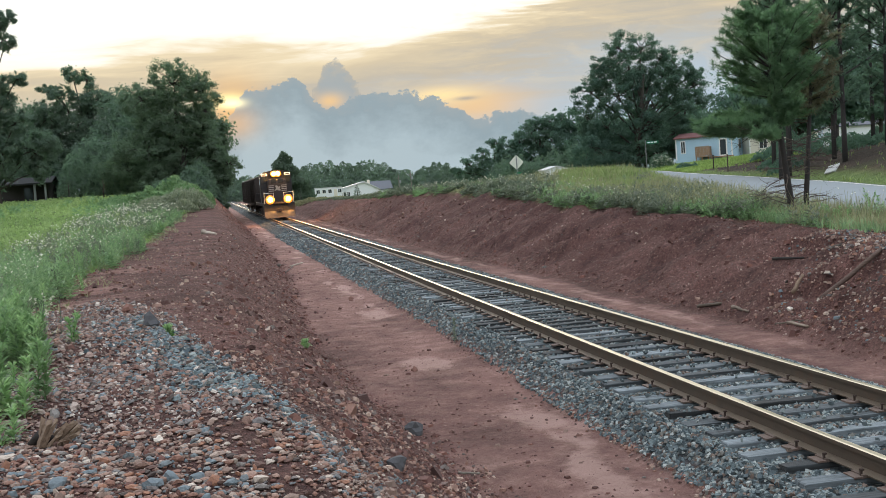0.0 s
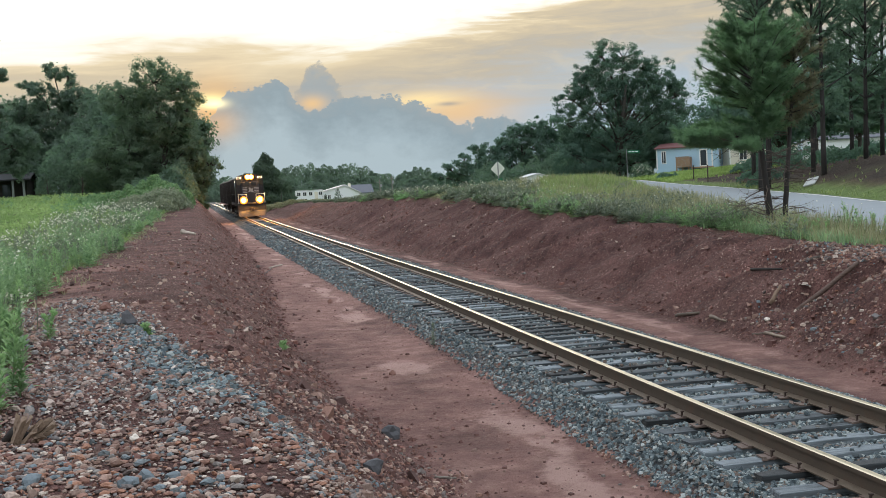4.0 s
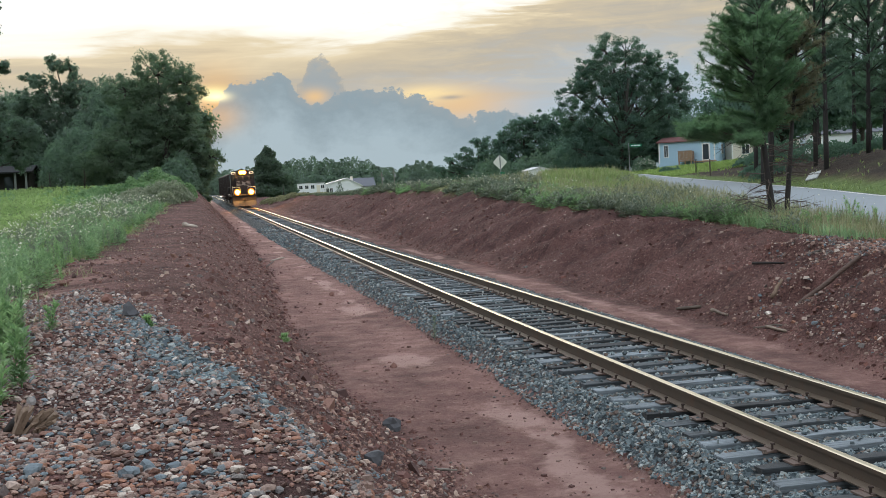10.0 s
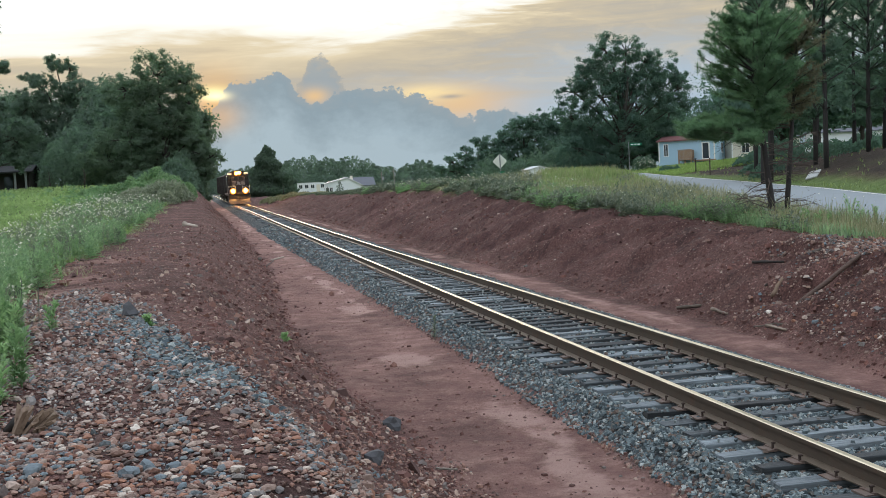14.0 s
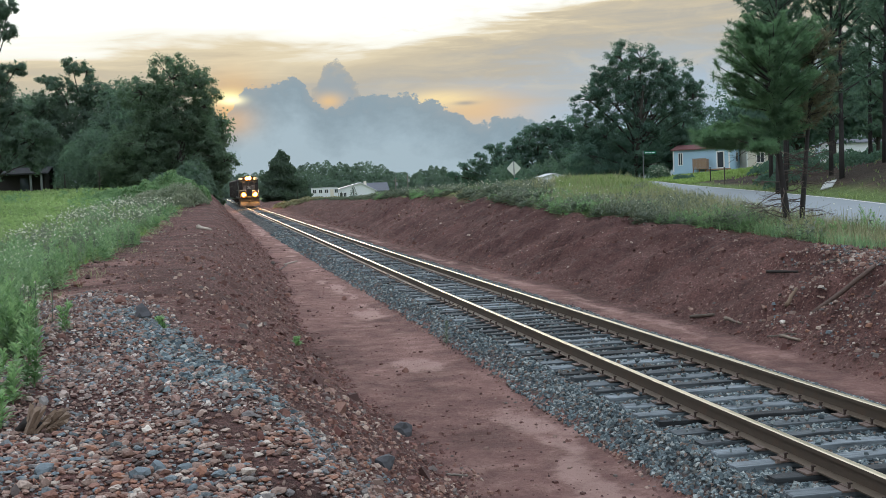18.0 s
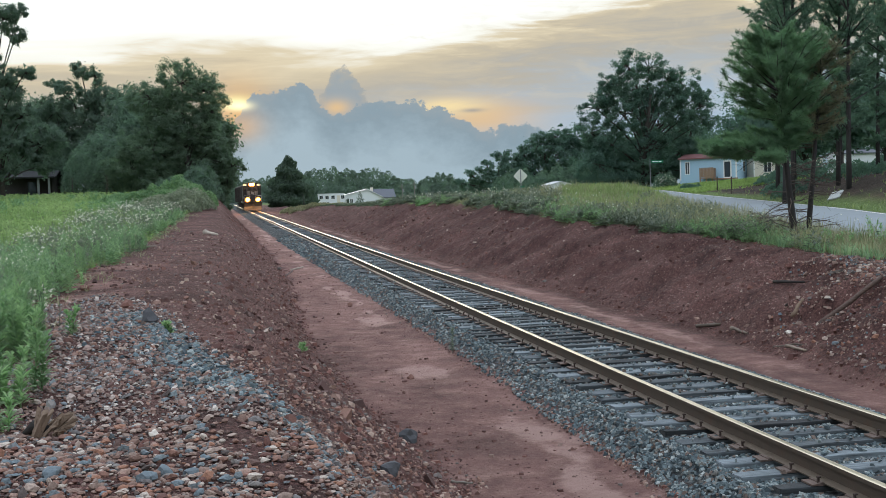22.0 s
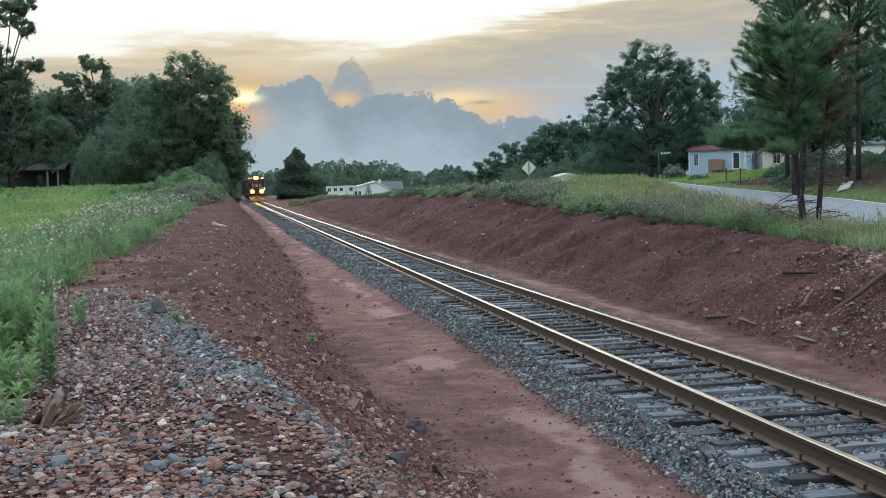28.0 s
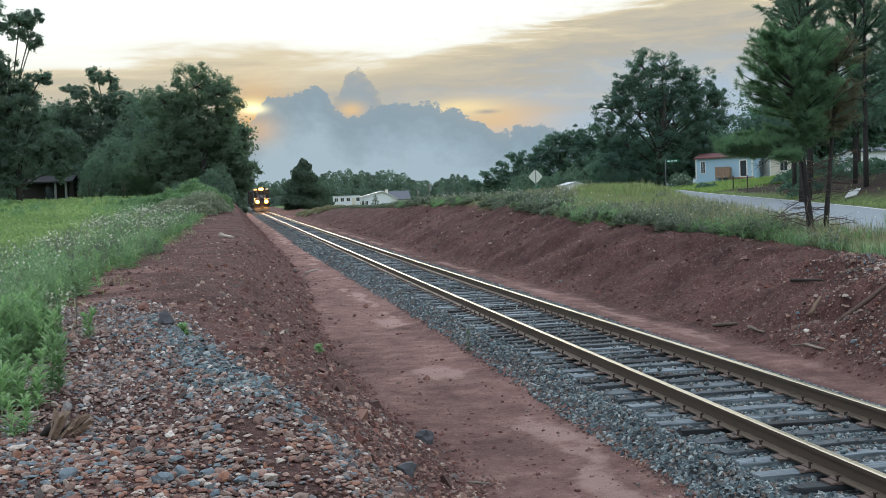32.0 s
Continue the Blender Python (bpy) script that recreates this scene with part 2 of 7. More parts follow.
def stony(name, colours, rough=0.85, apart=False):
    """Loose stones, each of its own colour; apart: every stone is an object."""
    m, k = material(name)
    isl = k.add("ShaderNodeObjectInfo").outputs["Random"] if apart else k.add("ShaderNodeNewGeometry").outputs["Random Per Island"]
    n = len(colours)
    col = k.ramp(isl, [(i / n, c) for i, c in enumerate(colours)], "CONSTANT")
    at = spot(k)
    g = k.noise(at, 90, 3)
    dust = k.noise(at, 1.6, 4)
    col = k.mix(1.0, col, k.ramp(g, [(0.2, 0.6), (0.8, 1.3)]), "MULTIPLY")
    col = k.mix(k.math("MULTIPLY", k.step(dust, 0.55, 0.8), 0.25), col, srgb(126, 88, 74))
    k.plug(k.bsdf.inputs["Base Color"], col)
    k.bsdf.inputs["Roughness"].default_value = rough
    bump(k, g, 0.5, 0.006)
    return m


def glowing(name, colour, power, base=(0.8, 0.75, 0.6)):
    m, k = material(name)
    k.plug(k.bsdf.inputs["Base Color"], base)
    k.plug(k.bsdf.inputs["Emission Color"], colour)
    k.bsdf.inputs["Emission Strength"].default_value = power
    return m


def glassy(name, tint=(0.02, 0.025, 0.03)):
    m, k = material(name)
    k.plug(k.bsdf.inputs["Base Color"], tint)
    k.bsdf.inputs["Roughness"].default_value = 0.06
    k.bsdf.inputs["Specular IOR Level"].default_value = 0.8
    return m


SOIL, DARK = srgb(103, 75, 70), srgb(60, 44, 42)


def ground_material():
    """Red clay, dusty track floor, bedded ballast and turf, by the zones stored on the ground."""
    m, k = material("earth")
    at = spot(k)
    zone = {n: k.add("ShaderNodeAttribute", attribute_name=n).outputs["Fac"] for n in ("turf", "stone", "dust", "sand", "shaded_straw", "bank_shade")}
    big, mid, fine, grit = k.noise(at, 0.35, 4), k.noise(at, 2.2, 6, 0.65), k.noise(at, 14, 6, 0.7), k.noise(at, 70, 4, 0.7)
    soil = k.ramp(k.math("ADD", k.math("MULTIPLY", mid, 0.6), k.math("MULTIPLY", big, 0.4)), [(0.3, DARK), (0.5, SOIL), (0.72, srgb(113, 83, 77))])
    crumb = k.add("ShaderNodeTexVoronoi", feature="F1")
    k.plug(crumb.inputs["Vector"], at)
    crumb.inputs["Scale"].default_value = 34
    tone = k.add("ShaderNodeSeparateColor")
    k.plug(tone.inputs[0], crumb.outputs["Color"])
    soil = k.mix(1.0, soil, k.ramp(tone.outputs[0], [(0.0, 0.55), (0.5, 0.95), (1.0, 1.3)]), "MULTIPLY")
    soil = k.mix(k.math("MULTIPLY", k.step(fine, 0.54, 0.72), 0.5), soil, srgb(160, 120, 108))
    soil = k.mix(k.math("MULTIPLY", k.step(grit, 0.5, 0.36), 0.65), soil, srgb(58, 38, 36))
    soil = k.mix(k.math("MULTIPLY", k.step(tone.outputs[1], 0.97, 0.98), 0.6), soil, srgb(186, 164, 150))
    dusty = k.ramp(k.math("ADD", k.math("MULTIPLY", mid, 0.65), k.math("MULTIPLY", fine, 0.35)), [(0.32, srgb(110, 82, 76)), (0.5, srgb(136, 104, 97)), (0.7, srgb(174, 142, 131))])
    patch = k.noise(at, 0.75, 5, 0.6)
    dusty = k.mix(1.0, dusty, k.ramp(patch, [(0.34, 0.66), (0.52, 1.0), (0.66, 1.1)]), "MULTIPLY")
    soil = k.mix(1.0, soil, k.ramp(patch, [(0.35, 0.68), (0.6, 1.14)]), "MULTIPLY")
    wash = k.noise(k.scaled(at, 3.4, 2.0, 2.5), 1.0, 6, 0.65, 0.8)
    soil = k.mix(k.math("MULTIPLY", k.step(wash, 0.55, 0.68), k.math("MULTIPLY", k.step(patch, 0.42, 0.62), 0.28)), soil, srgb(150, 118, 108))
    # Shade of the rough, gullied cut bank, painted as a darker clay colour.
    shaded_clay = k.ramp(k.math("ADD", k.math("MULTIPLY", fine, 0.6), k.math("MULTIPLY", mid, 0.4)), [(0.3, srgb(44, 31, 31)), (0.5, srgb(76, 52, 49)), (0.72, srgb(112, 84, 78))])
    soil = k.mix(k.math("MULTIPLY", zone["bank_shade"], 0.92), soil, shaded_clay)
    col = k.mix(zone["dust"], soil, dusty)
    col = k.mix(k.math("MULTIPLY", k.step(k.math("ADD", zone["sand"], k.math("MULTIPLY", k.math("SUBTRACT", k.noise(at, 3.5, 6, 0.7), 0.5), 1.6)), 0.3, 1.1), 0.8), col, srgb(180, 149, 139))
    vor = k.add("ShaderNodeTexVoronoi", feature="F1")
    k.plug(vor.inputs["Vector"], at)
    vor.inputs["Scale"].default_value = 16
    cell = k.add("ShaderNodeSeparateColor")
    k.plug(cell.inputs[0], vor.outputs["Color"])
    stones = k.ramp(cell.outputs[0], [(0.0, srgb(62, 72, 77)), (0.35, srgb(88, 99, 103)), (0.7, srgb(110, 117, 118)), (1.0, srgb(136, 139, 136))])
    # Shade of the gaps is painted in: colour darkens towards each cell's edge.
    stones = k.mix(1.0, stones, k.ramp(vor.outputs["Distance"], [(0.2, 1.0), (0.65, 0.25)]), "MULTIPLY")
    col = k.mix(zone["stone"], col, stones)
    turf = k.ramp(k.math("ADD", k.math("MULTIPLY", mid, 0.5), k.math("MULTIPLY", fine, 0.5)), [(0.3, srgb(60, 74, 43)), (0.55, srgb(98, 118, 66)), (0.75, srgb(132, 142, 90))])
    col = k.mix(zone["turf"], col, turf)
    # Pine straw, with the pines' shade darkened into its colour.
    shaded_straw = k.ramp(k.math("ADD", k.math("MULTIPLY", mid, 0.5), k.math("MULTIPLY", fine, 0.5)), [(0.32, srgb(36, 33, 30)), (0.55, srgb(54, 49, 42)), (0.75, srgb(82, 74, 58))])
    col = k.mix(zone["shaded_straw"], col, shaded_straw)
    k.plug(k.bsdf.inputs["Base Color"], col)
    k.bsdf.inputs["Roughness"].default_value = 0.95
    k.bsdf.inputs["Specular IOR Level"].default_value = 0.2
    h = k.math("ADD", k.math("MULTIPLY", fine, 0.7), k.math("MULTIPLY", grit, 0.35))
    bump(k, h, 1.0, 0.1)
    return m


def wood_material(name, dark, light, scale=1.0):
    """Weathered wood, its grain along the local x axis."""
    m, k = material(name)
    at = local(k)
    rnd = k.add("ShaderNodeObjectInfo").outputs["Random"]
    shift = k.add("ShaderNodeVectorMath", operation="ADD")
    k.plug(shift.inputs[0], at)
    k.plug(shift.inputs[1], k.joined(k.math("MULTIPLY", rnd, 37.0), k.math("MULTIPLY", rnd, 11.0), 0.0))
    v = shift.outputs[0]
    grain = k.noise(k.scaled(v, 1.5 * scale, 45 * scale, 45 * scale), 1.0, 5, 0.6)
    blot = k.noise(k.scaled(v, 2.0, 6, 6), 1.0, 4)
    col = k.ramp(k.math("ADD", k.math("MULTIPLY", grain, 0.7), k.math("MULTIPLY", blot, 0.3)), [(0.32, dark), (0.66, light)])
    col = k.mix(1.0, col, k.ramp(rnd, [(0.0, 0.09), (0.35, 0.28), (0.7, 0.6), (1.0, 1.05)]), "MULTIPLY")
    k.plug(k.bsdf.inputs["Base Color"], col)
    k.bsdf.inputs["Roughness"].default_value = 0.85
    bump(k, grain, 0.5, 0.008)
    return m


EARTH = ground_material()
BALLAST_TONES = [srgb(*c) for c in ((82, 95, 99), (108, 121, 123), (66, 78, 82), (126, 136, 135), (94, 107, 110), (150, 156, 153), (76, 87, 90), (104, 103, 98), (106, 92, 83))]
BALLAST, BALLAST_PIECE = stony("ballast_stone", BALLAST_TONES), stony("ballast_piece", BALLAST_TONES, apart=True)
GRAVEL_TONES = [srgb(*c) for c in ((132, 98, 85), (148, 121, 108), (106, 102, 101), (132, 113, 103), (88, 66, 59), (156, 138, 126), (99, 107, 110), (126, 94, 81), (116, 111, 107), (116, 91, 80), (94, 62, 54), (105, 117, 123), (126, 103, 92), (76, 66, 62), (130, 110, 99), (140, 100, 80), (180, 168, 156))]
HEAP = stony("heap_gravel", [tuple(0.9 * v + 0.1 * sum(c) for v in c) for c in GRAVEL_TONES])
GRAVEL, GRAVEL_PIECE = stony("pit_gravel", GRAVEL_TONES), stony("gravel_piece", GRAVEL_TONES, apart=True)
RUDDY = stony("ruddy_gravel", [srgb(*c, 1.15) for c in ((108, 76, 66), (126, 96, 84), (92, 66, 60), (140, 114, 102), (84, 60, 55), (104, 96, 92), (118, 86, 74), (98, 80, 74), (74, 54, 50), (156, 136, 122))])
BLUESTONE = stony("blue_ballast", [srgb(*c) for c in ((100, 116, 121), (120, 133, 136), (80, 94, 101), (140, 149, 147), (104, 106, 102), (64, 75, 80), (112, 98, 90), (94, 108, 112))])
CLOD = stony("clay_clods", [srgb(*c) for c in ((104, 68, 60), (122, 84, 74), (86, 56, 50), (122, 92, 84), (98, 66, 60), (104, 72, 66), (74, 50, 46), (92, 60, 54), (84, 56, 50), (128, 104, 94))])
LITTER = stony("bank_chips", [srgb(*c) for c in ((120, 90, 82), (150, 124, 110), (96, 68, 62), (176, 158, 144), (84, 60, 56), (132, 104, 94), (108, 78, 70), (110, 104, 100))])
TIEWOOD = wood_material("tie_wood", srgb(36, 41, 44), srgb(142, 154, 160))
PALEWOOD = wood_material("pale_wood", srgb(126, 116, 104), srgb(198, 188, 174))
DARKWOOD = wood_material("dark_wood", srgb(48, 42, 38), srgb(92, 82, 74))
BROWNWOOD = wood_material("brown_wood", srgb(70, 54, 48), srgb(126, 104, 92))
DEADWOOD = wood_material("dead_wood", srgb(70, 58, 50), srgb(150, 136, 120))
STUMPWOOD = plain("stump_wood", srgb(122, 104, 88), 0.9, vary=0.6, scale=14, grain=60, rel=0.8)
BARK = plain("bark", srgb(70, 66, 62), 0.95, vary=0.5, scale=6, grain=30, rel=0.8)
PINEBARK = plain("pine_bark", srgb(50, 48, 47), 0.95, vary=0.5, scale=7, grain=28, rel=0.9)
DEADTWIG = plain("dead_twigs", srgb(88, 78, 72), 0.95, vary=0.4, scale=6, grain=30, rel=0.5)
RAILSIDE = plain("rusty_rail", srgb(78, 68, 57), 0.7, 0.2, vary=0.3, scale=5, grain=60, dirt=srgb(84, 66, 52))
# Foot coloured lighter and glossier than the web to show sky sheen.
RAILFOOT = plain("sky_sheen_rail_foot", srgb(112, 100, 86), 0.42, 0.6, vary=0.3, scale=5, grain=60)
PLATE = plain("rusty_plate", srgb(104, 90, 82), 0.75, 0.1, vary=0.35, scale=12, grain=70, dirt=srgb(92, 70, 60))
SPIKE = plain("rusty_spike", srgb(66, 54, 48), 0.8, 0.2, vary=0.3, scale=15, grain=60)
# Polished head; its golden tint is reflected warm light put into the colour.
RAILTOP = plain("warm_lit_polished_rail", srgb(220, 209, 180), 0.3, 1.0, vary=0.08, scale=4, grain=50, rel=0.03)
OAK = foliage("oak_leaves", (0.145, 0.205, 0.16), (0.22, 0.285, 0.205), 0.35, 0.65, 0.6, 0.2)
OAKB = foliage("shade_tree_leaves", (0.14, 0.2, 0.175), (0.2, 0.265, 0.21), 0.3, 0.65, 0.6, 0.2)
# Distance haze is put into this flat, lightened leaf colour.
HAZEOAK = foliage("hazed_far_leaves", (0.15, 0.2, 0.185), (0.2, 0.255, 0.225), 0.12, 0.72, 0.6, 0.15)
# Darker copy of the oak leaves, with backlit shade put into the colour.
SHADEDOAK = foliage("shaded_oak_leaves", (0.095, 0.165, 0.145), (0.17, 0.255, 0.205), 0.3, 0.6, 0.6, 0.2)
CEDAR = foliage("cedar_leaves", (0.07, 0.102, 0.085), (0.125, 0.17, 0.125), 0.6, 0.5, 0.6, 0.4)
NEEDLE = foliage("pine_needles", (0.115, 0.2, 0.13), (0.215, 0.335, 0.19), 1.0, 0.5, 0.6, 0.4)
FARNEEDLE = foliage("tall_pine_needles", (0.1, 0.165, 0.14), (0.18, 0.26, 0.2), 0.6, 0.6, 0.6, 0.3)
BROWNNEEDLE = foliage("browned_needles", (0.12, 0.115, 0.08), (0.22, 0.2, 0.135), 1.5, 0.4)
WEEDLEAF = foliage("weed_leaves", (0.14, 0.235, 0.14), (0.38, 0.49, 0.31), 0.8, 0.5)
TAWNYWEED = foliage("tawny_weeds", (0.15, 0.19, 0.14), (0.4, 0.4, 0.32), 0.8, 0.45)
FIELDLEAF = foliage("field_leaves", (0.18, 0.265, 0.11), (0.44, 0.54, 0.25), 0.16, 0.5, 0.6, 0.35)
DRYGRASS = foliage("dry_grass", (0.19, 0.185, 0.115), (0.40, 0.375, 0.25), 0.5, 0.4)
GREENGRASS = foliage("green_grass", (0.16, 0.215, 0.09), (0.34, 0.395, 0.18), 0.5, 0.4)
LAWNGRASS = foliage("lawn_grass", (0.2, 0.29, 0.09), (0.4, 0.5, 0.18), 0.3, 0.4)
GREYWEED = foliage("grey_weeds", (0.105, 0.135, 0.115), (0.3, 0.305, 0.25), 0.9, 0.4, 0.6, 0.35)
BANKGREEN = foliage("bank_weed_leaves", (0.15, 0.25, 0.14), (0.31, 0.43, 0.24), 0.5, 0.45)
SPROUT = foliage("sprout_leaves", (0.22, 0.34, 0.19), (0.43, 0.55, 0.34), 0.8, 0.6)
PETAL = foliage("white_petals", (0.55, 0.52, 0.45), (0.8, 0.78, 0.72), 1.0, 0.3)
ASPHALT = plain("worn_asphalt", srgb(122, 131, 136), 0.9, vary=0.18, scale=0.8, grain=60)
LINEPAINT = plain("road_paint", srgb(215, 213, 205), 0.8, vary=0.3, scale=3, grain=30)
WHITESIDING = plain("white_siding", srgb(222, 226, 230), 0.6, vary=0.1, scale=0.8, grain=20)
CREAM = plain("cream_siding", srgb(214, 208, 194), 0.6, vary=0.12, scale=0.8, grain=20)
REDROOF = plain("red_roof", srgb(112, 74, 74), 0.7, vary=0.2, scale=1, grain=20)
BLUESIDING = plain("pale_blue_siding", srgb(164, 196, 216), 0.6, vary=0.1, scale=0.8, grain=20)
GREYROOF = plain("grey_roof", srgb(92, 96, 104), 0.8, vary=0.2, scale=1, grain=20)
DARKROOF = plain("dark_roof", srgb(36, 38, 40), 0.9, vary=0.2, scale=1, grain=20)
METALROOF = plain("pale_roof", srgb(200, 202, 204), 0.5, vary=0.1, scale=1, grain=20)
GREYPAINT = plain("weathered_grey_paint", srgb(124, 130, 128), 0.8, vary=0.25, scale=3, grain=40)
DECKWOOD = plain("deck_wood", srgb(148, 124, 102), 0.85, vary=0.3, scale=2, grain=30)
BRICKWALL = plain("dark_brick", srgb(56, 52, 52), 0.9, vary=0.3, scale=2, grain=30)
STEEL = plain("galvanised_steel", srgb(150, 154, 156), 0.45, 0.7, vary=0.15, scale=3, grain=40)
SIGNBACK = plain("bare_aluminium", srgb(218, 222, 212), 0.5, 0.0, vary=0.08, scale=4, grain=40)
SIGNGREEN = plain("sign_green", srgb(30, 120, 84), 0.5, vary=0.08, scale=4, grain=40)
WHITE = plain("white_paint", srgb(230, 230, 226), 0.55, vary=0.1, scale=3, grain=40)
BLACK = plain("loco_black", srgb(34, 34, 37), 0.45, vary=0.3, scale=1.5, grain=30)
UNDER = plain("loco_grime", srgb(58, 52, 48), 0.8, vary=0.3, scale=3, grain=30)
GLASS = glassy("dark_glass")
LAMP = glowing("headlight_glow", (1.0, 0.42, 0.07), 450.0)
# Orange glow for oversized lamp bowls that stand in for the lamps' halo.
HALOBOWL = glowing("halo_disc_glow", (1.0, 0.3, 0.03), 1.5, (0.02, 0.004, 0.0006))
BOARD = glowing("number_board_glow", (1.0, 0.92, 0.75), 0.7)
WINDOW = glassy("window_glass", (0.05, 0.06, 0.07))
FOAM = plain("pale_board", srgb(168, 172, 170), 0.8, vary=0.15, scale=4, grain=30)

# ---------------------------------------------------------------- the lie of the land
RNG = np.random.default_rng(7)
TABLE = RNG.random((256, 256))


def vnoise(x, y, size, salt=0):
    """Smooth noise from 0 to 1 with features of that size in metres."""
    u, v = np.asarray(x, float) / size + 17.3 * salt + 1000, np.asarray(y, float) / size + 9.1 * salt + 1000
    i, j = np.floor(u).astype(int), np.floor(v).astype(int)
    a, b = u - i, v - j
    a, b = a * a * (3 - 2 * a), b * b * (3 - 2 * b)
    g = lambda p, q: TABLE[(p + 31 * salt) % 256, (q + 57 * salt) % 256]
    return (g(i, j) * (1 - a) + g(i + 1, j) * a) * (1 - b) + (g(i, j + 1) * (1 - a) + g(i + 1, j + 1) * a) * b


def fbm(x, y, size, octaves=4, salt=0):
    return sum(vnoise(x, y, size / 2**o, salt + o) * 0.5**o for o in range(octaves)) / sum(0.5**o for o in range(octaves))


def smooth(x, lo, hi):
    t = np.clip((np.asarray(x, float) - lo) / (hi - lo), 0, 1)
    return t * t * (3 - 2 * t)


def bend(y):
    """Metres past the point from which the line bears away, eased."""
    return 9.0 * np.log1p(np.exp(np.clip((np.asarray(y, float) - 45) / 9.0, -30, 60)))


def track_x(y):
    return 5.815 - 0.0169 * bend(y)


def track_z(y):
    return 0.0098 * bend(y)


def left_toe(y):
    return np.interp(y, [0, 10, 13, 16, 22, 28, 36, 44, 51, 65, 82, 120, 160, 300], [2.25, 2.1, 1.95, 1.7, 1.52, 1.56, 1.85, 1.95, 1.95, 1.85, 1.55, 1.1, 0.4, -2.5])


def left_crest(y):
    """Where the left bank's face reaches its top."""
    return np.interp(y, [0, 10, 13, 16, 22, 32, 41, 58, 100, 160, 300], [2.25, 2.1, 1.95, 1.7, 1.55, 1.5, 1.5, 1.6, 1.0, 0.0, -2.5]) - 2.15 - 0.35 * np.maximum(left_top(y) - track_z(y) - 0.9, 0)


def left_top(y):
    return 0.86 + 0.034 * 8 * np.log1p(np.exp(np.clip((np.minimum(y, 160) - 38) / 8.0, -30, 40)))


def veg_edge(y):
    """Where the turf begins on the left bank."""
    return np.interp(y, [0, 9, 12, 16, 21, 26, 31, 46, 61, 70, 86, 110], [-2.2, -2.25, -2.6, -3.3, -3.6, -3.6, -3.4, -3.2, -3.1, -2.8, -1.9, -1.7])


def ballast_left(y):
    """How far the ballast reaches to the left of the track's middle."""
    return np.interp(y, [8, 12.5, 20, 30, 40, 55, 80, 110], [1.8, 1.8, 1.78, 1.82, 1.92, 2.05, 2.2, 2.15])


def ballast_right(y):
    return np.interp(y, [10, 13, 16, 20, 25, 37, 50], [1.55, 1.62, 1.8, 1.9, 2.0, 2.1, 2.0])


def right_toe(y):
    return track_x(y) + np.interp(y, [0, 13, 16, 21, 30, 42, 53, 64, 80, 98, 133, 200], [2.6, 2.7, 2.95, 3.25, 3.25, 3.15, 3.05, 3.15, 3.4, 3.4, 3.6, 5.0])


def right_crest(y):
    """Where the cut bank's face reaches its top."""
    return track_x(y) + np.interp(y, [0, 13, 16, 21, 30, 48, 66, 105, 200], [2.6, 2.7, 3.0, 3.3, 3.75, 4.4, 4.8, 5.4, 6.5]) + 2.3 + 0.5 * (right_top(y) - track_z(y) - 0.9)


def right_top(y):
    return np.interp(y, [0, 18, 24, 28, 34, 40, 46, 57, 72, 97, 165, 300], [0.85, 0.95, 1.07, 1.22, 1.48, 1.75, 1.97, 2.3, 2.25, 2.0, 1.9, 1.7])


def bank_edge(y):
    """Where the growth begins on top of the cut bank."""
    return right_crest(y) + 0.45 - 0.05 * (right_top(y) - track_z(y)) + np.interp(y, [18, 22, 25, 28, 31, 36, 58, 80, 120], [0.2, 0.35, 0.28, -0.1, -0.5, -0.9, -1.2, -1.0, -0.5])


ROAD = [(12.0, -40), (16.7, 5), (21.5, 22), (25.1, 37.5), (27.2, 45), (32.0, 63), (35.2, 79), (39.0, 95), (45.0, 120), (75, 220)]


def road_x(y):
    """The far edge of the road."""
    return np.interp(y, [p[1] for p in ROAD], [p[0] for p in ROAD])


def road_z(y):
    return np.interp(y, [-40, 5, 22, 37.5, 45, 63, 79, 95, 120, 220], [0.5, 0.75, 0.95, 1.15, 1.33, 1.66, 2.05, 2.45, 2.75, 3.0])


ROADW = 6.6


def pile_edge(y):
    return np.interp(y, [3, 6, 7.8, 9.5, 12.1, 15.9, 18.6, 19.5], [1.2, 0.75, 0.4, 0.05, -0.5, -1.2, -1.8, -4.0])


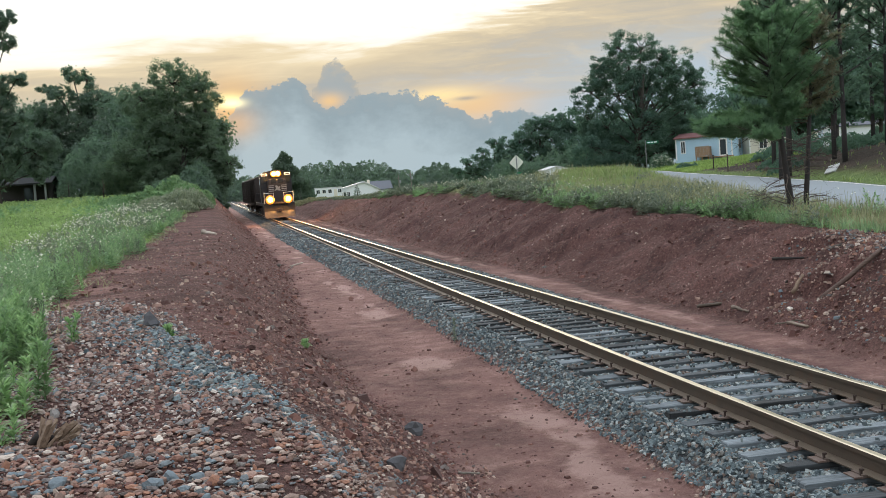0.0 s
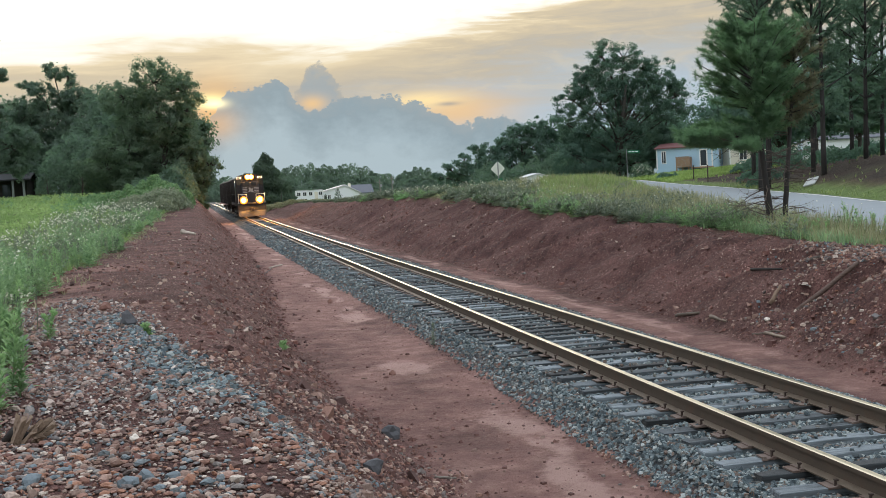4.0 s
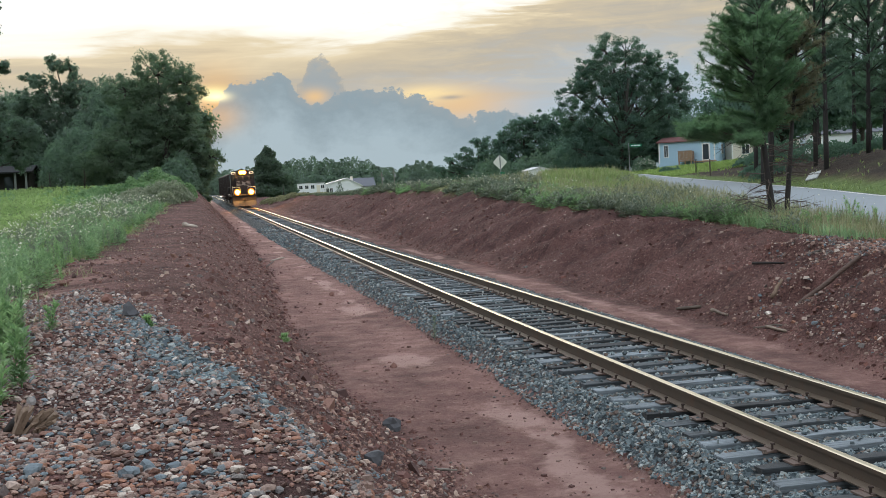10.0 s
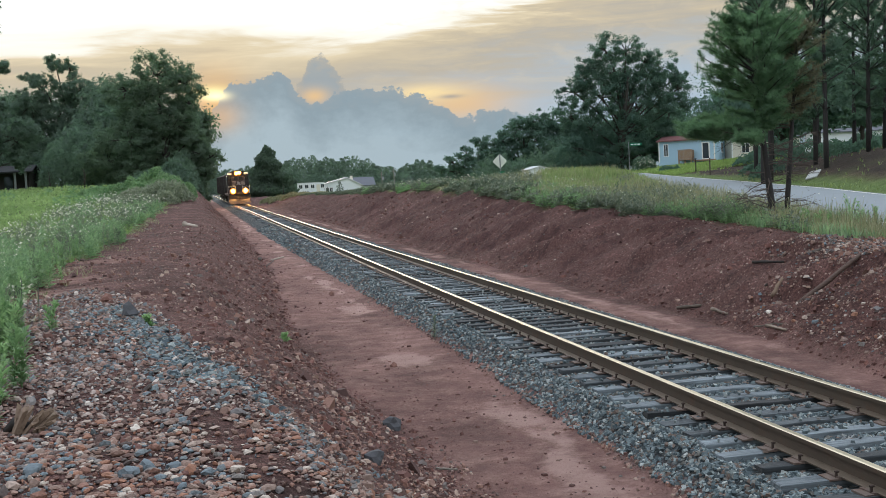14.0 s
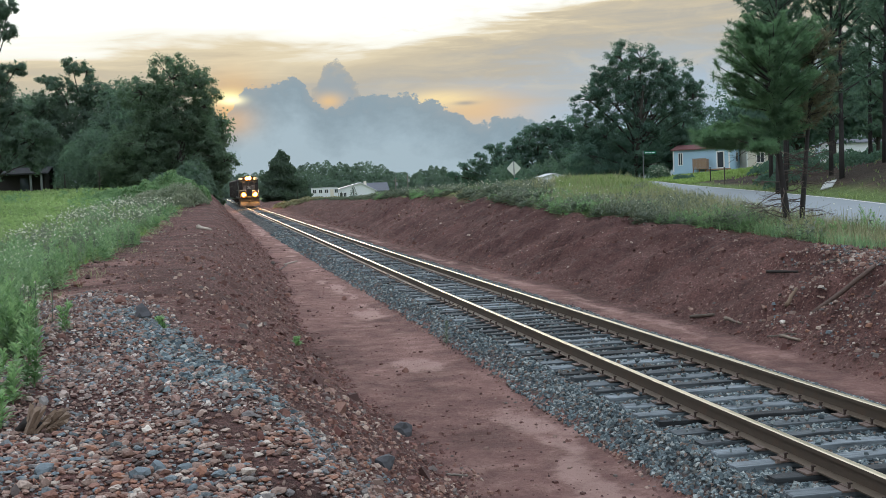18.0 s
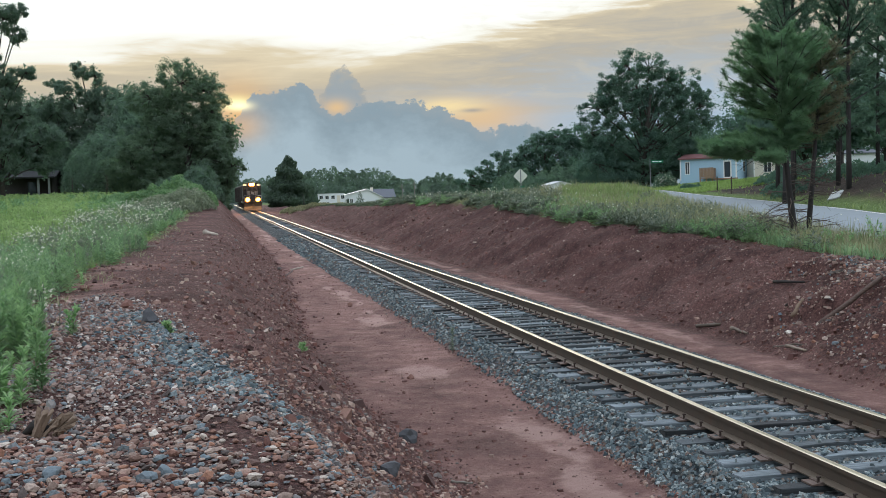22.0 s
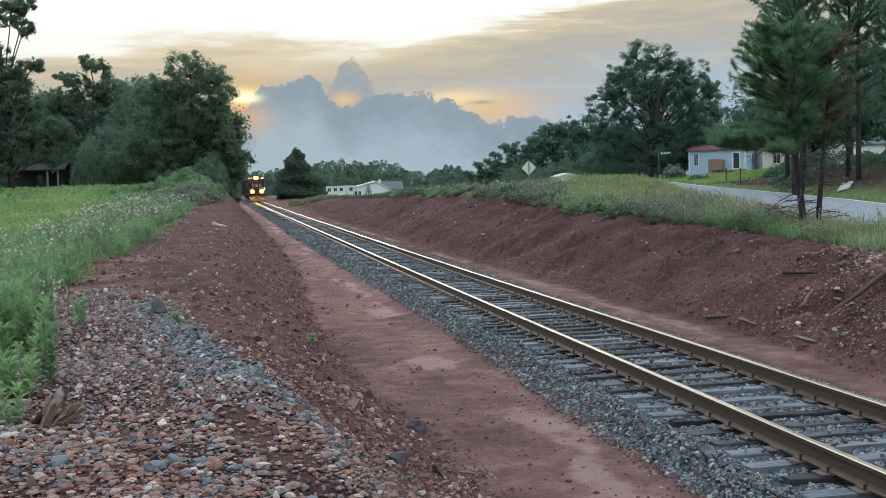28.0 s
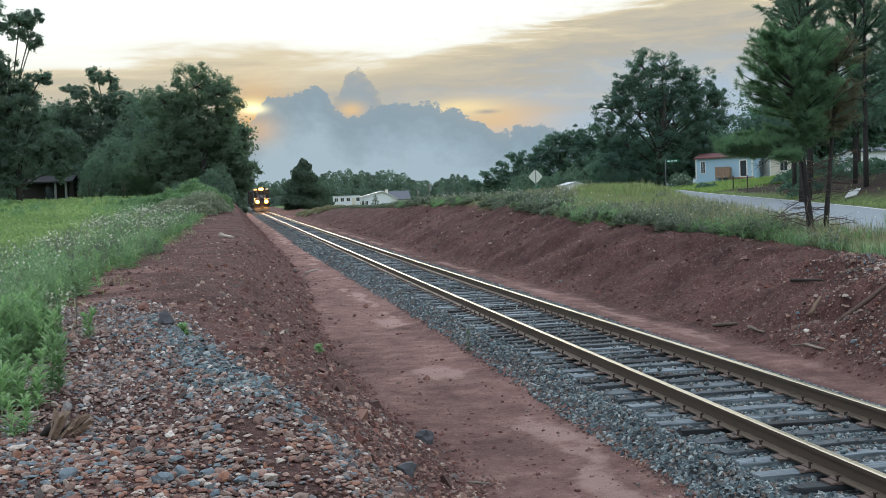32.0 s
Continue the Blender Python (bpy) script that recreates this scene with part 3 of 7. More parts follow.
def gz(x, y, detail=True):
    """The height of the ground."""
    x, y = np.asarray(x, float), np.asarray(y, float)
    tx, tz = track_x(y), track_z(y)
    floor = tz - 0.5
    d = x - tx
    # left bank: rounded top, then a steady slope to the ditch
    toe, top = left_toe(y), left_top(y)
    run = toe - left_crest(y)
    s = np.clip((toe - x) / run, 0, 3)
    face = np.where(s < 0.75, s * 1.12, 1 - 0.16 * np.exp(-(s - 0.75) * 7.0))
    zl = floor + (top - floor) * np.clip(face, 0, 1)
    zl = zl + 0.25 * smooth(-x, 4, 30) * smooth(y, 5, 60)
    # right bank
    rt, rtop = right_toe(y), right_top(y)
    r = np.clip((x - rt) / (right_crest(y) - rt), 0, 3)
    up = np.where(r < 0.8, r * 1.08, 1 - 0.136 * np.exp(-(r - 0.8) * 8.0))
    zr = floor + 0.08 + (rtop - floor - 0.08) * np.clip(up, 0, 1)
    # verge, hill and the road with the slope behind it
    rx, rz = road_x(y), road_z(y)
    hill = 0.36 * np.exp(-((x - 18.9) / 3.4) ** 2 - ((y - 52) / 9.5) ** 2)
    behind = np.maximum(x - rx - 0.8, 0)
    rise = 2.9 * (1 - np.exp(-behind * np.interp(y, [20, 55, 75, 130], [0.13, 0.12, 0.035, 0.018])))
    toroad = smooth(x, rx - ROADW - 3.0, rx - ROADW - 0.5)
    zr = np.where(x > right_crest(y) - 0.8, (zr + hill) * (1 - toroad) + (rz - 0.03) * toroad, zr) + rise
    flat = smooth(y, 150, 260)
    zr = zr * (1 - flat) + 1.6 * flat
    z = np.where(d < 0, np.maximum(zl, floor), np.maximum(zr, floor))
    # ballast bed
    z = np.where(np.abs(d) < 4, np.maximum(z, tz - 0.26 - np.where(d < 0, 0.5, 0.33) * np.maximum(np.abs(d) - 1.45, 0) * (np.abs(d) < 3.0) - 5 * (np.abs(d) >= 3.0)), z)
    # spilled gravel on the left bank
    pile = smooth(pile_edge(y) - x + 0.16 * (vnoise(x, y, 0.5, 91) - 0.5), 0.0, 0.2) * smooth(y, -2, 2) * smooth(x, -3.2, -1.8)
    z = z + 0.16 * pile
    if detail:
        bank = smooth(np.abs(d), 2.0, 3.2)
        close = np.exp(-((np.maximum(y, 0) / 34.0) ** 2))
        z = z + ((fbm(x, y, 1.6, 3, 3) - 0.5) * 0.17 * close + (fbm(x, y, 2.6, 2, 4) - 0.5) * 0.12 * (1 - close)) * bank + (fbm(x, y, 0.7, 2, 8) - 0.5) * 0.05 * bank * close
        along = 0.5 * x - 0.87 * y
        cross = 0.87 * x + 0.5 * y
        rills = (fbm(cross, along * 0.22, 0.75, 3, 21) - 0.5) * 0.6 * smooth(x, rt + 0.1, rt + 0.8) * (1 - smooth(x, right_crest(y) - 0.7, right_crest(y) + 0.3))
        face = smooth(x, rt + 0.15, rt + 0.7) * (1 - smooth(x, right_crest(y) - 0.2, right_crest(y) + 0.8)) * np.exp(-np.maximum(y - 10, 0) / 90)
        lumps = (fbm(x, y, 0.55, 3, 81) - 0.5) * 0.26 - 0.22 * smooth(fbm(cross, along * 0.3, 0.5, 3, 84), 0.56, 0.7) * smooth(fbm(x, y, 2.5, 2, 86), 0.4, 0.6)
        z = z + lumps * face
        z = z + rills + (fbm(x, y, 6, 3, 13) - 0.5) * 0.3 * smooth(np.abs(d), 8, 14) * (1 - ((x < rx + 0.4) & (x > rx - ROADW - 0.4)))
    return z


def gz1(x, y):
    return float(gz(np.array([x]), np.array([y]))[0])


def mesh_from(name, verts, faces, mats, smooth_it=False, which=None):
    me = bpy.data.meshes.new(name)
    me.from_pydata([], [], [])
    verts = np.asarray(verts, np.float32)
    faces = np.asarray(faces, np.int32)
    n, w = faces.shape
    me.vertices.add(len(verts))
    me.vertices.foreach_set("co", verts.ravel())
    me.loops.add(n * w)
    me.loops.foreach_set("vertex_index", faces.ravel())
    me.polygons.add(n)
    me.polygons.foreach_set("loop_start", np.arange(n, dtype=np.int32) * w)
    for m in mats:
        me.materials.append(m)
    if which is not None:
        me.polygons.foreach_set("material_index", np.asarray(which, np.int32))
    me.polygons.foreach_set("use_smooth", np.full(n, smooth_it))
    me.update(calc_edges=True)
    return me


def grown(start, stop, first, factor):
    out, step = [start], first
    while out[-1] < stop:
        out.append(out[-1] + step)
        step *= factor
    return out


def build_ground():
    xs = np.r_[sorted(-a for a in grown(30, 3200, 3, 1.25))[:-1], np.arange(-30, -4.5, 0.6), np.r_[np.arange(-4.5, 8.0, 0.14), np.arange(8.0, 13.5, 0.09), np.arange(13.5, 14.5, 0.14)], np.arange(14.5, 60, 0.6), grown(60, 3200, 3, 1.25)]
    ys = np.r_[sorted(-a for a in grown(0, 1500, 1.5, 1.35))[:-1], np.arange(0, 4, 0.5), grown(4, 70, 0.09, 1.0085), grown(70.7, 300, 0.7, 1.02), grown(305, 3500, 12, 1.25)]
    gx, gy = np.meshgrid(xs, ys)
    z = gz(gx, gy)
    nx, ny = len(xs), len(ys)
    q = (np.arange(ny - 1)[:, None] * nx + np.arange(nx - 1)[None]).ravel()
    me = mesh_from("ground", np.c_[gx.ravel(), gy.ravel(), z.ravel()], np.c_[q, q + 1, q + 1 + nx, q + nx], [EARTH], True)
    d = gx - track_x(gy)
    wob = (fbm(gx, gy, 1.2, 3, 5) - 0.5)
    turf = np.where(d < 0, smooth(veg_edge(gy) + wob * 1.4 - gx, -0.2, 0.5), smooth(gx - bank_edge(gy) - 0.15 + wob * 1.4, -0.2, 0.5))
    bare = smooth(gx - road_x(gy), 1.2, 3) * (1 - smooth(gy, 82, 92)) * smooth(fbm(gx, gy, 4, 3, 9), 0.15, 0.4)
    # Straw-covered slope under the pines, coloured dark for their shade.
    shaded_straw = smooth(gx - road_x(gy) + 1.2 * wob, 1.2, 2.8) * (1 - smooth(gy, 82, 92)) * (0.75 + 0.25 * smooth(fbm(gx, gy, 3, 3, 19), 0.3, 0.6))
    turf = turf * (1 - bare)
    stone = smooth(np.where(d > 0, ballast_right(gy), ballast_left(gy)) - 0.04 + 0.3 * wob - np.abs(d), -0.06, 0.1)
    ditch = smooth(gx - left_toe(gy) + 0.5 * wob, -0.12, 0.3) * (d < 0)
    dust = ditch * (0.62 + 0.38 * smooth(fbm(gx, gy * 0.45, 1.6, 3, 11) + 0.12 * smooth(-d, 3.4, 2.2), 0.36, 0.62)) * (1 - stone)
    dust = np.maximum(dust, 0.85 * smooth(0.5 - np.abs(d - 2.5 + 0.5 * wob), -0.2, 0.3) * (1 - stone) * (1 - smooth(gy, 26, 50)))
    worn = smooth(fbm(gx * 0.35, gy * 1.6, 1.1, 3, 65), 0.46, 0.6) * smooth(gy, 15.5, 17.5) * (1 - smooth(gy, 27, 34)) * smooth(gx, -3.7, -3.0) * (1 - smooth(gx, -2.5, -1.5))
    dust = np.maximum(dust, worn)
    # Diagonal streaks where the cut bank's shade is painted.
    bank_shade = smooth(gx - right_toe(gy), 0.0, 0.5) * (1 - smooth(gx - bank_edge(gy), -0.2, 0.6)) * smooth(gy, 14, 40) * (0.3 + 0.7 * smooth(fbm(0.87 * gx + 0.5 * gy, (0.5 * gx - 0.87 * gy) * 0.25, 0.9, 4, 67), 0.46, 0.58))
    sand = smooth(0.42 - np.abs(d + 2.5 + 1.1 * (fbm(gy, gx, 2.6, 3, 61) - 0.5)), -0.1, 0.25) * smooth(fbm(gx * 1.5, gy * 0.6, 1.0, 4, 62), 0.46, 0.64)
    sand = np.maximum(sand, 0.7 * smooth(0.3 - np.abs(d - 2.7), -0.1, 0.2) * smooth(fbm(gx, gy * 0.4, 0.8, 3, 63), 0.42, 0.6)) * (1 - stone)
    for name, values in (("turf", turf), ("stone", stone), ("dust", dust), ("sand", sand), ("shaded_straw", shaded_straw), ("bank_shade", bank_shade)):
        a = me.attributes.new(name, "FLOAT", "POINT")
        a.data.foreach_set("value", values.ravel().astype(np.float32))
    return tagged(new("ground", me), "red clay railway cutting with turf and dusty ditch", "ground", kind="structure")


GROUND = build_ground()

# ---------------------------------------------------------------- building blocks


def thing(name, x=0.0, y=0.0, z=0.0, rz=0.0, label="", category="", group=""):
    ob = new(name)
    ob.empty_display_size = 0.2
    ob.matrix_world = pose(x, y, z, 0, 0, rz)
    return tagged(ob, label, category, group)


def part(name, bm, mat, parent, label="", smooth_it=False):
    """Links a bmesh, or a finished mesh, as one part of a thing."""
    if isinstance(bm, bmesh.types.BMesh):
        me = bpy.data.meshes.new(name)
        bm.to_mesh(me)
        bm.free()
        me.materials.append(mat)
        if smooth_it:
            me.polygons.foreach_set("use_smooth", np.ones(len(me.polygons), bool))
    else:
        me = bm
    ob = new(name, me)
    ob.parent = parent
    if label:
        ob["label"] = label
    return ob


def single(name, bm, mat, x, y, z, rz=0.0, label="", category="", group="", smooth_it=False):
    ob = part(name, bm, mat, None, label, smooth_it)
    ob.matrix_world = pose(x, y, z, 0, 0, rz)
    return tagged(ob, label, category, group)


def box(w, d, h, x=0.0, y=0.0, z=0.0, bev=0.0, bm=None, m=None):
    """A box w by d by h whose foot's centre is at (x, y, z), its edges rounded by bev."""
    b = bmesh.new()
    bmesh.ops.create_cube(b, size=1, matrix=Matrix.Translation((x, y, z + h / 2)) @ Matrix.Diagonal((w, d, h, 1)))
    if bev:
        bmesh.ops.bevel(b, geom=b.edges[:], offset=bev, segments=2, affect="EDGES", profile=0.6)
    if m is not None:
        bmesh.ops.transform(b, matrix=m, verts=b.verts)
    return b if bm is None else add_to(bm, b)


def add_to(bm, b):
    me = bpy.data.meshes.new("tmp")
    b.to_mesh(me)
    b.free()
    bm.from_mesh(me)
    bpy.data.meshes.remove(me)
    return bm


def tube(points, radii, sides=8, bm=None, cap=True):
    """A tapered tube along points."""
    b = bm or bmesh.new()
    rings = []
    pts = [Vector(p) for p in points]
    for i, (p, r) in enumerate(zip(pts, radii)):
        way = (pts[min(i + 1, len(pts) - 1)] - pts[max(i - 1, 0)]).normalized()
        q = way.to_track_quat("Z", "Y")
        rings.append([b.verts.new(p + q @ Vector((r * math.cos(2 * math.pi * k / sides), r * math.sin(2 * math.pi * k / sides), 0))) for k in range(sides)])
    for a, c in zip(rings, rings[1:]):
        for k in range(sides):
            b.faces.new((a[k], a[(k + 1) % sides], c[(k + 1) % sides], c[k]))
    if cap:
        b.faces.new(rings[0][::-1])
        b.faces.new(rings[-1])
    return b


def prism(profile, length, axis="y"):
    """A closed outline in (across, up) drawn out by length, centred."""
    b = bmesh.new()
    at = (lambda s, u, v: (u, s, v)) if axis == "y" else (lambda s, u, v: (s, u, v))
    ends = [[b.verts.new(at(s, u, v)) for u, v in profile] for s in (-length / 2, length / 2)]
    n = len(profile)
    b.faces.new(ends[0])
    b.faces.new(ends[1][::-1])
    for k in range(n):
        b.faces.new((ends[0][k], ends[1][k], ends[1][(k + 1) % n], ends[0][(k + 1) % n]))
    bmesh.ops.recalc_face_normals(b, faces=b.faces[:])
    return b


def dome(r, bulge, m):
    """A round glass bulb, flattened along its own z."""
    b = bmesh.new()
    bmesh.ops.create_uvsphere(b, u_segments=20, v_segments=10, radius=r)
    bmesh.ops.transform(b, matrix=m @ Matrix.Diagonal((1, 1, bulge, 1)), verts=b.verts)
    return b


def disc_lens(r, depth, m):
    b = bmesh.new()
    bmesh.ops.create_cone(b, cap_ends=True, segments=20, radius1=r, radius2=r * 0.8, depth=depth, matrix=m)
    return b


# ---------------------------------------------------------------- stones
GOLD = (1 + 5**0.5) / 2
PEBBLE_V = np.array([(-1, GOLD, 0), (1, GOLD, 0), (-1, -GOLD, 0), (1, -GOLD, 0), (0, -1, GOLD), (0, 1, GOLD), (0, -1, -GOLD), (0, 1, -GOLD), (GOLD, 0, -1), (GOLD, 0, 1), (-GOLD, 0, -1), (-GOLD, 0, 1)]) / 1.902
PEBBLE_F = np.array([(0, 11, 5), (0, 5, 1), (0, 1, 7), (0, 7, 10), (0, 10, 11), (1, 5, 9), (5, 11, 4), (11, 10, 2), (10, 7, 6), (7, 1, 8),
                     (3, 9, 4), (3, 4, 2), (3, 2, 6), (3, 6, 8), (3, 8, 9), (4, 9, 5), (2, 4, 11), (6, 2, 10), (8, 6, 7), (9, 8, 1)])
SLAB_V = np.array([(-1, -1, -1), (1, -1, -1), (1, 1, -1), (-1, 1, -1), (-0.7, -0.7, 1), (0.7, -0.7, 1), (0.7, 0.7, 1), (-0.7, 0.7, 1)], float)
SLAB_F = np.array([(0, 3, 2, 1), (4, 5, 6, 7), (0, 1, 5, 4), (1, 2, 6, 5), (2, 3, 7, 6), (3, 0, 4, 7)])

COBBLE_V = np.array([(math.cos(a), math.sin(a), -0.4) for a in np.arange(6) * math.pi / 3] + [(0.66 * math.cos(a + 0.2), 0.66 * math.sin(a + 0.2), 0.8) for a in np.arange(6) * math.pi / 3])
COBBLE_F = np.array([(i, (i + 1) % 6, 6 + (i + 1) % 6) for i in range(6)] + [(i, 6 + (i + 1) % 6, 6 + i) for i in range(6)] + [(6, 7, 8), (6, 8, 9), (6, 9, 10), (6, 10, 11)])


def turns(n):
    """Random rotation matrices."""
    q = RNG.normal(size=(n, 4))
    q /= np.linalg.norm(q, axis=1)[:, None]
    w, x, y, z = q.T
    return np.stack([1 - 2 * (y * y + z * z), 2 * (x * y - z * w), 2 * (x * z + y * w), 2 * (x * y + z * w), 1 - 2 * (x * x + z * z), 2 * (y * z - x * w),
                     2 * (x * z - y * w), 2 * (y * z + x * w), 1 - 2 * (x * x + y * y)], -1).reshape(n, 3, 3)


def scar(x, y):
    """A bare strip of red dirt washed through the gravel heap."""
    u = (y - 7.5) / (5.3 - 7.5)
    line = -0.25 + 0.6 * u + 0.12 * (vnoise(y, y, 0.4, 96) - 0.5)
    return (np.abs(x - line) > 0.13) | (u < 0) | (RNG.random(len(x)) < 0.25)


LOOSE = []  # the nearest stones, laid one by one at the end


def stones(name, pos, size, mat, label, flat=0.55, parent=None, mixed=0.45, worn=False, cobble=False, singles=0):
    """Loose stones of the given sizes (across) lying at the given places; the nearest are kept apart."""
    ok = in_sight(pos[:, 0], pos[:, 1])
    pos, size = pos[ok], size[ok]
    if singles:
        order = np.argsort(pos[:, 1] - 12 * size)
        LOOSE.append((pos[order[:singles]], size[order[:singles]], flat, mixed))
        pos, size = pos[order[singles:]], size[order[singles:]]
    n = len(pos)
    shape, sides = (COBBLE_V, COBBLE_F) if cobble else (PEBBLE_V, PEBBLE_F) if worn else (SLAB_V, SLAB_F)
    m = len(shape)
    v = shape[None] * ((0.78 + 0.5 * RNG.random((n, m, 1))) if worn or cobble else (0.72 + 0.42 * RNG.random((n, m, 3))))
    v = v * np.stack([np.ones(n), (0.45 if cobble else 0.55) + 0.38 * RNG.random(n), flat * (0.7 + 0.6 * RNG.random(n))], -1)[:, None]
    spin = RNG.random(n) * 2 * math.pi
    tilt = turns(n)
    mixr = RNG.random(n) < mixed
    c, s = np.cos(spin), np.sin(spin)
    level = np.stack([c, -s, 0 * c, s, c, 0 * c, 0 * c, 0 * c, 1 + 0 * c], -1).reshape(n, 3, 3)
    r = np.where(mixr[:, None, None], tilt, level)
    if cobble:
        nod = RNG.normal(0, 0.24, (n, 2))
        r[:, 2, 0], r[:, 2, 1] = nod[:, 0], nod[:, 1]
    v = np.einsum("nij,nkj->nki", r, v) * (size / 2)[:, None, None] + pos[:, None]
    f = sides[None] + m * np.arange(n)[:, None, None]
    ob = new(name, mesh_from(name, v.reshape(-1, 3), f.reshape(-1, sides.shape[1]), [mat]))
    ob.parent = parent
    return tagged(ob, label, "" if parent else "stones", kind="stuff")


def lay(x, y, size, sink=0.25):
    return np.c_[x, y, gz(x, y) + size * (0.32 - sink)]


def in_sight(x, y):
    """Ground within the camera's sweep of view; outside it no stones are laid."""
    return (x < 0.72 * y + 0.4) & (x > -0.25 * y - 0.6)


def near_y(n, lo, hi, power=1.0):
    """Distances, closer ones more often."""
    u = RNG.random(n)
    return lo * (hi / lo) ** (u**power)


def build_stones():
    # ballast, dense near the camera and larger, sparser heaps of it further on
    def bed(n, lo, hi, s0, s1):
        y = near_y(n, lo, hi)
        d = RNG.uniform(-1, 1, n)
        d = d * np.where(d < 0, ballast_left(y) + 0.06, ballast_right(y) + 0.06)
        size = RNG.uniform(s0, s1, n) * np.interp(y, [8, 20, 62], [0.95, 1.12, 2.0])
        x = track_x(y) + d + 0.1 * (vnoise(y, d, 0.7, 4) - 0.5)
        tie_phase = np.abs(((y - TIE0) / 0.5 + 0.5) % 1 - 0.5) * 0.5
        on_tie = (np.abs(d) < 1.32) & (tie_phase < 0.11)
        keep = (~on_tie | ((RNG.random(n) < 0.06) & (y > 9))) & (np.abs(np.abs(d) - 0.755) > 0.09)
        p = lay(x, y, size)
        p[:, 2] = np.where(on_tie, np.maximum(p[:, 2], track_z(y) - 0.2 + 0.2 * size), p[:, 2])
        return p[keep], size[keep]
    p, size = bed(19000, 7.3, 15, 0.032, 0.062)
    stones("near_ballast", p, size, BALLAST, "grey crushed stone ballast beside the near ties", 0.62, mixed=0.75, singles=290)
    p, size = bed(21000, 15, 46, 0.03, 0.06)
    stones("ballast", p, size, BALLAST, "grey crushed stone ballast round the ties", 0.7, mixed=0.8)
    p, size = bed(3600, 46, 80, 0.04, 0.075)
    stones("far_ballast", p, size, BALLAST, "grey crushed stone ballast further along the line", 0.7, mixed=0.8)
    # strewn fringe of the ballast over the clay
    n = 1300
    y = near_y(n, 8, 45)
    side = RNG.random(n) < 0.6
    x = track_x(y) + np.where(side, -ballast_left(y) - RNG.exponential(0.07, n), ballast_right(y) + RNG.exponential(0.07, n))
    size = RNG.uniform(0.025, 0.055, n)
    stones("strewn_ballast", lay(x, y, size), size, RUDDY, "stray dusty ballast stones on the red ditch floor")
    # pit gravel on the near bank
    n = 26000
    y = near_y(n, 4.7, 18.8)
    x = pile_edge(y) + 0.35 - RNG.random(n) ** 0.9 * 3.1
    size = RNG.gamma(4.5, 0.0079, n).clip(0.015, 0.1) * np.interp(y, [4.6, 18], [0.95, 1.25])
    clear = scar(x, y)
    x, y, size = x[clear], y[clear], size[clear]
    near = y < 7.4
    stones("bank_gravel", lay(x, y, size, 0.12)[near], size[near], GRAVEL, "mixed brown and grey gravel spilled on the bank", 0.45, mixed=0.2, worn=True, singles=290)
    stones("heaped_gravel", lay(x, y, size, 0.12)[~near], size[~near] * 0.85, HEAP, "mixed brown and grey gravel along the heap's crest", 0.42, mixed=0.0, cobble=True)
    n = 8000
    y = near_y(n, 5.0, 12.5, 1.15)
    x = pile_edge(y) + 0.2 + RNG.random(n) ** 1.15 * np.maximum(left_toe(y) + 0.15 - pile_edge(y), 0.2)
    size = RNG.gamma(3.2, 0.0095, n).clip(0.012, 0.09)
    low = y < 8.6
    stones("slope_gravel", lay(x, y, size, 0.16)[~low], size[~low], RUDDY, "brown gravel strewn down the clay bank", 0.5, mixed=0.0, cobble=True)
    stones("spilled_gravel", lay(x, y, size, 0.14)[low], 1.15 * size[low], GRAVEL, "mixed gravel spilled to the foot of the clay bank", 0.5, mixed=0.0, cobble=True)
    n = 3700
    y = 15.0 * 0.55 ** RNG.random(n) + RNG.normal(0, 0.35, n)
    x = pile_edge(y) - 0.02 + RNG.normal(0, 0.13, n) - RNG.exponential(0.2, n) * (y > 8.2)
    x = x + 0.25 * (fbm(x, y, 0.8, 2, 92) - 0.5)
    size = RNG.gamma(5, 0.0085, n).clip(0.02, 0.1)
    stones("blue_gravel", lay(x, y, size, 0.08), size, BLUESTONE, "bluish grey crushed stone along the edge of the gravel", 0.45, mixed=0.0, cobble=True)
    # clods and pebbles over the clay banks
    n = 7000
    y = near_y(n, 8, 110)
    x = np.where(RNG.random(n) < 0.6, left_toe(y) - RNG.normal(0.9, 0.9, n), left_toe(y) + 0.1 - RNG.exponential(0.3, n))
    x = np.maximum(x, veg_edge(y) - 0.3)
    size = RNG.gamma(1.7, 0.019, n).clip(0.01, 0.17) * np.interp(y, [8, 65, 110], [0.8, 1.35, 1.7])
    stones("left_bank_clods", lay(x, y, size), size, CLOD, "clods and pebbles of red clay on the bank", 0.5)
    n = 8000
    y = near_y(n, 11, 120)
    span = bank_edge(y) - right_toe(y)
    x = right_toe(y) + np.where(RNG.random(n) < 0.75, RNG.random(n) * span, RNG.exponential(0.3, n))
    size = RNG.gamma(1.6, 0.02, n).clip(0.012, 0.2) * np.interp(y, [9, 80, 120], [0.8, 1.6, 2.0])
    stones("right_bank_clods", lay(x, y, size), size, CLOD, "clods and pebbles of red clay on the cut bank", 0.5)
    n = 5200
    y = RNG.uniform(9.5, 18.5, n)
    x = right_toe(y) + 0.3 + RNG.random(n) * 4.0
    size = RNG.gamma(2.6, 0.014, n).clip(0.02, 0.12)
    stones("cut_bank_gravel", lay(x, y, size, 0.2), size, GRAVEL, "brown gravel over the near end of the cut bank", 0.45)
    n = 3200
    y = RNG.uniform(13.5, 20.5, n)
    x = right_crest(y) - 0.7 + RNG.random(n) * 2.2
    size = RNG.gamma(3, 0.013, n).clip(0.02, 0.1)
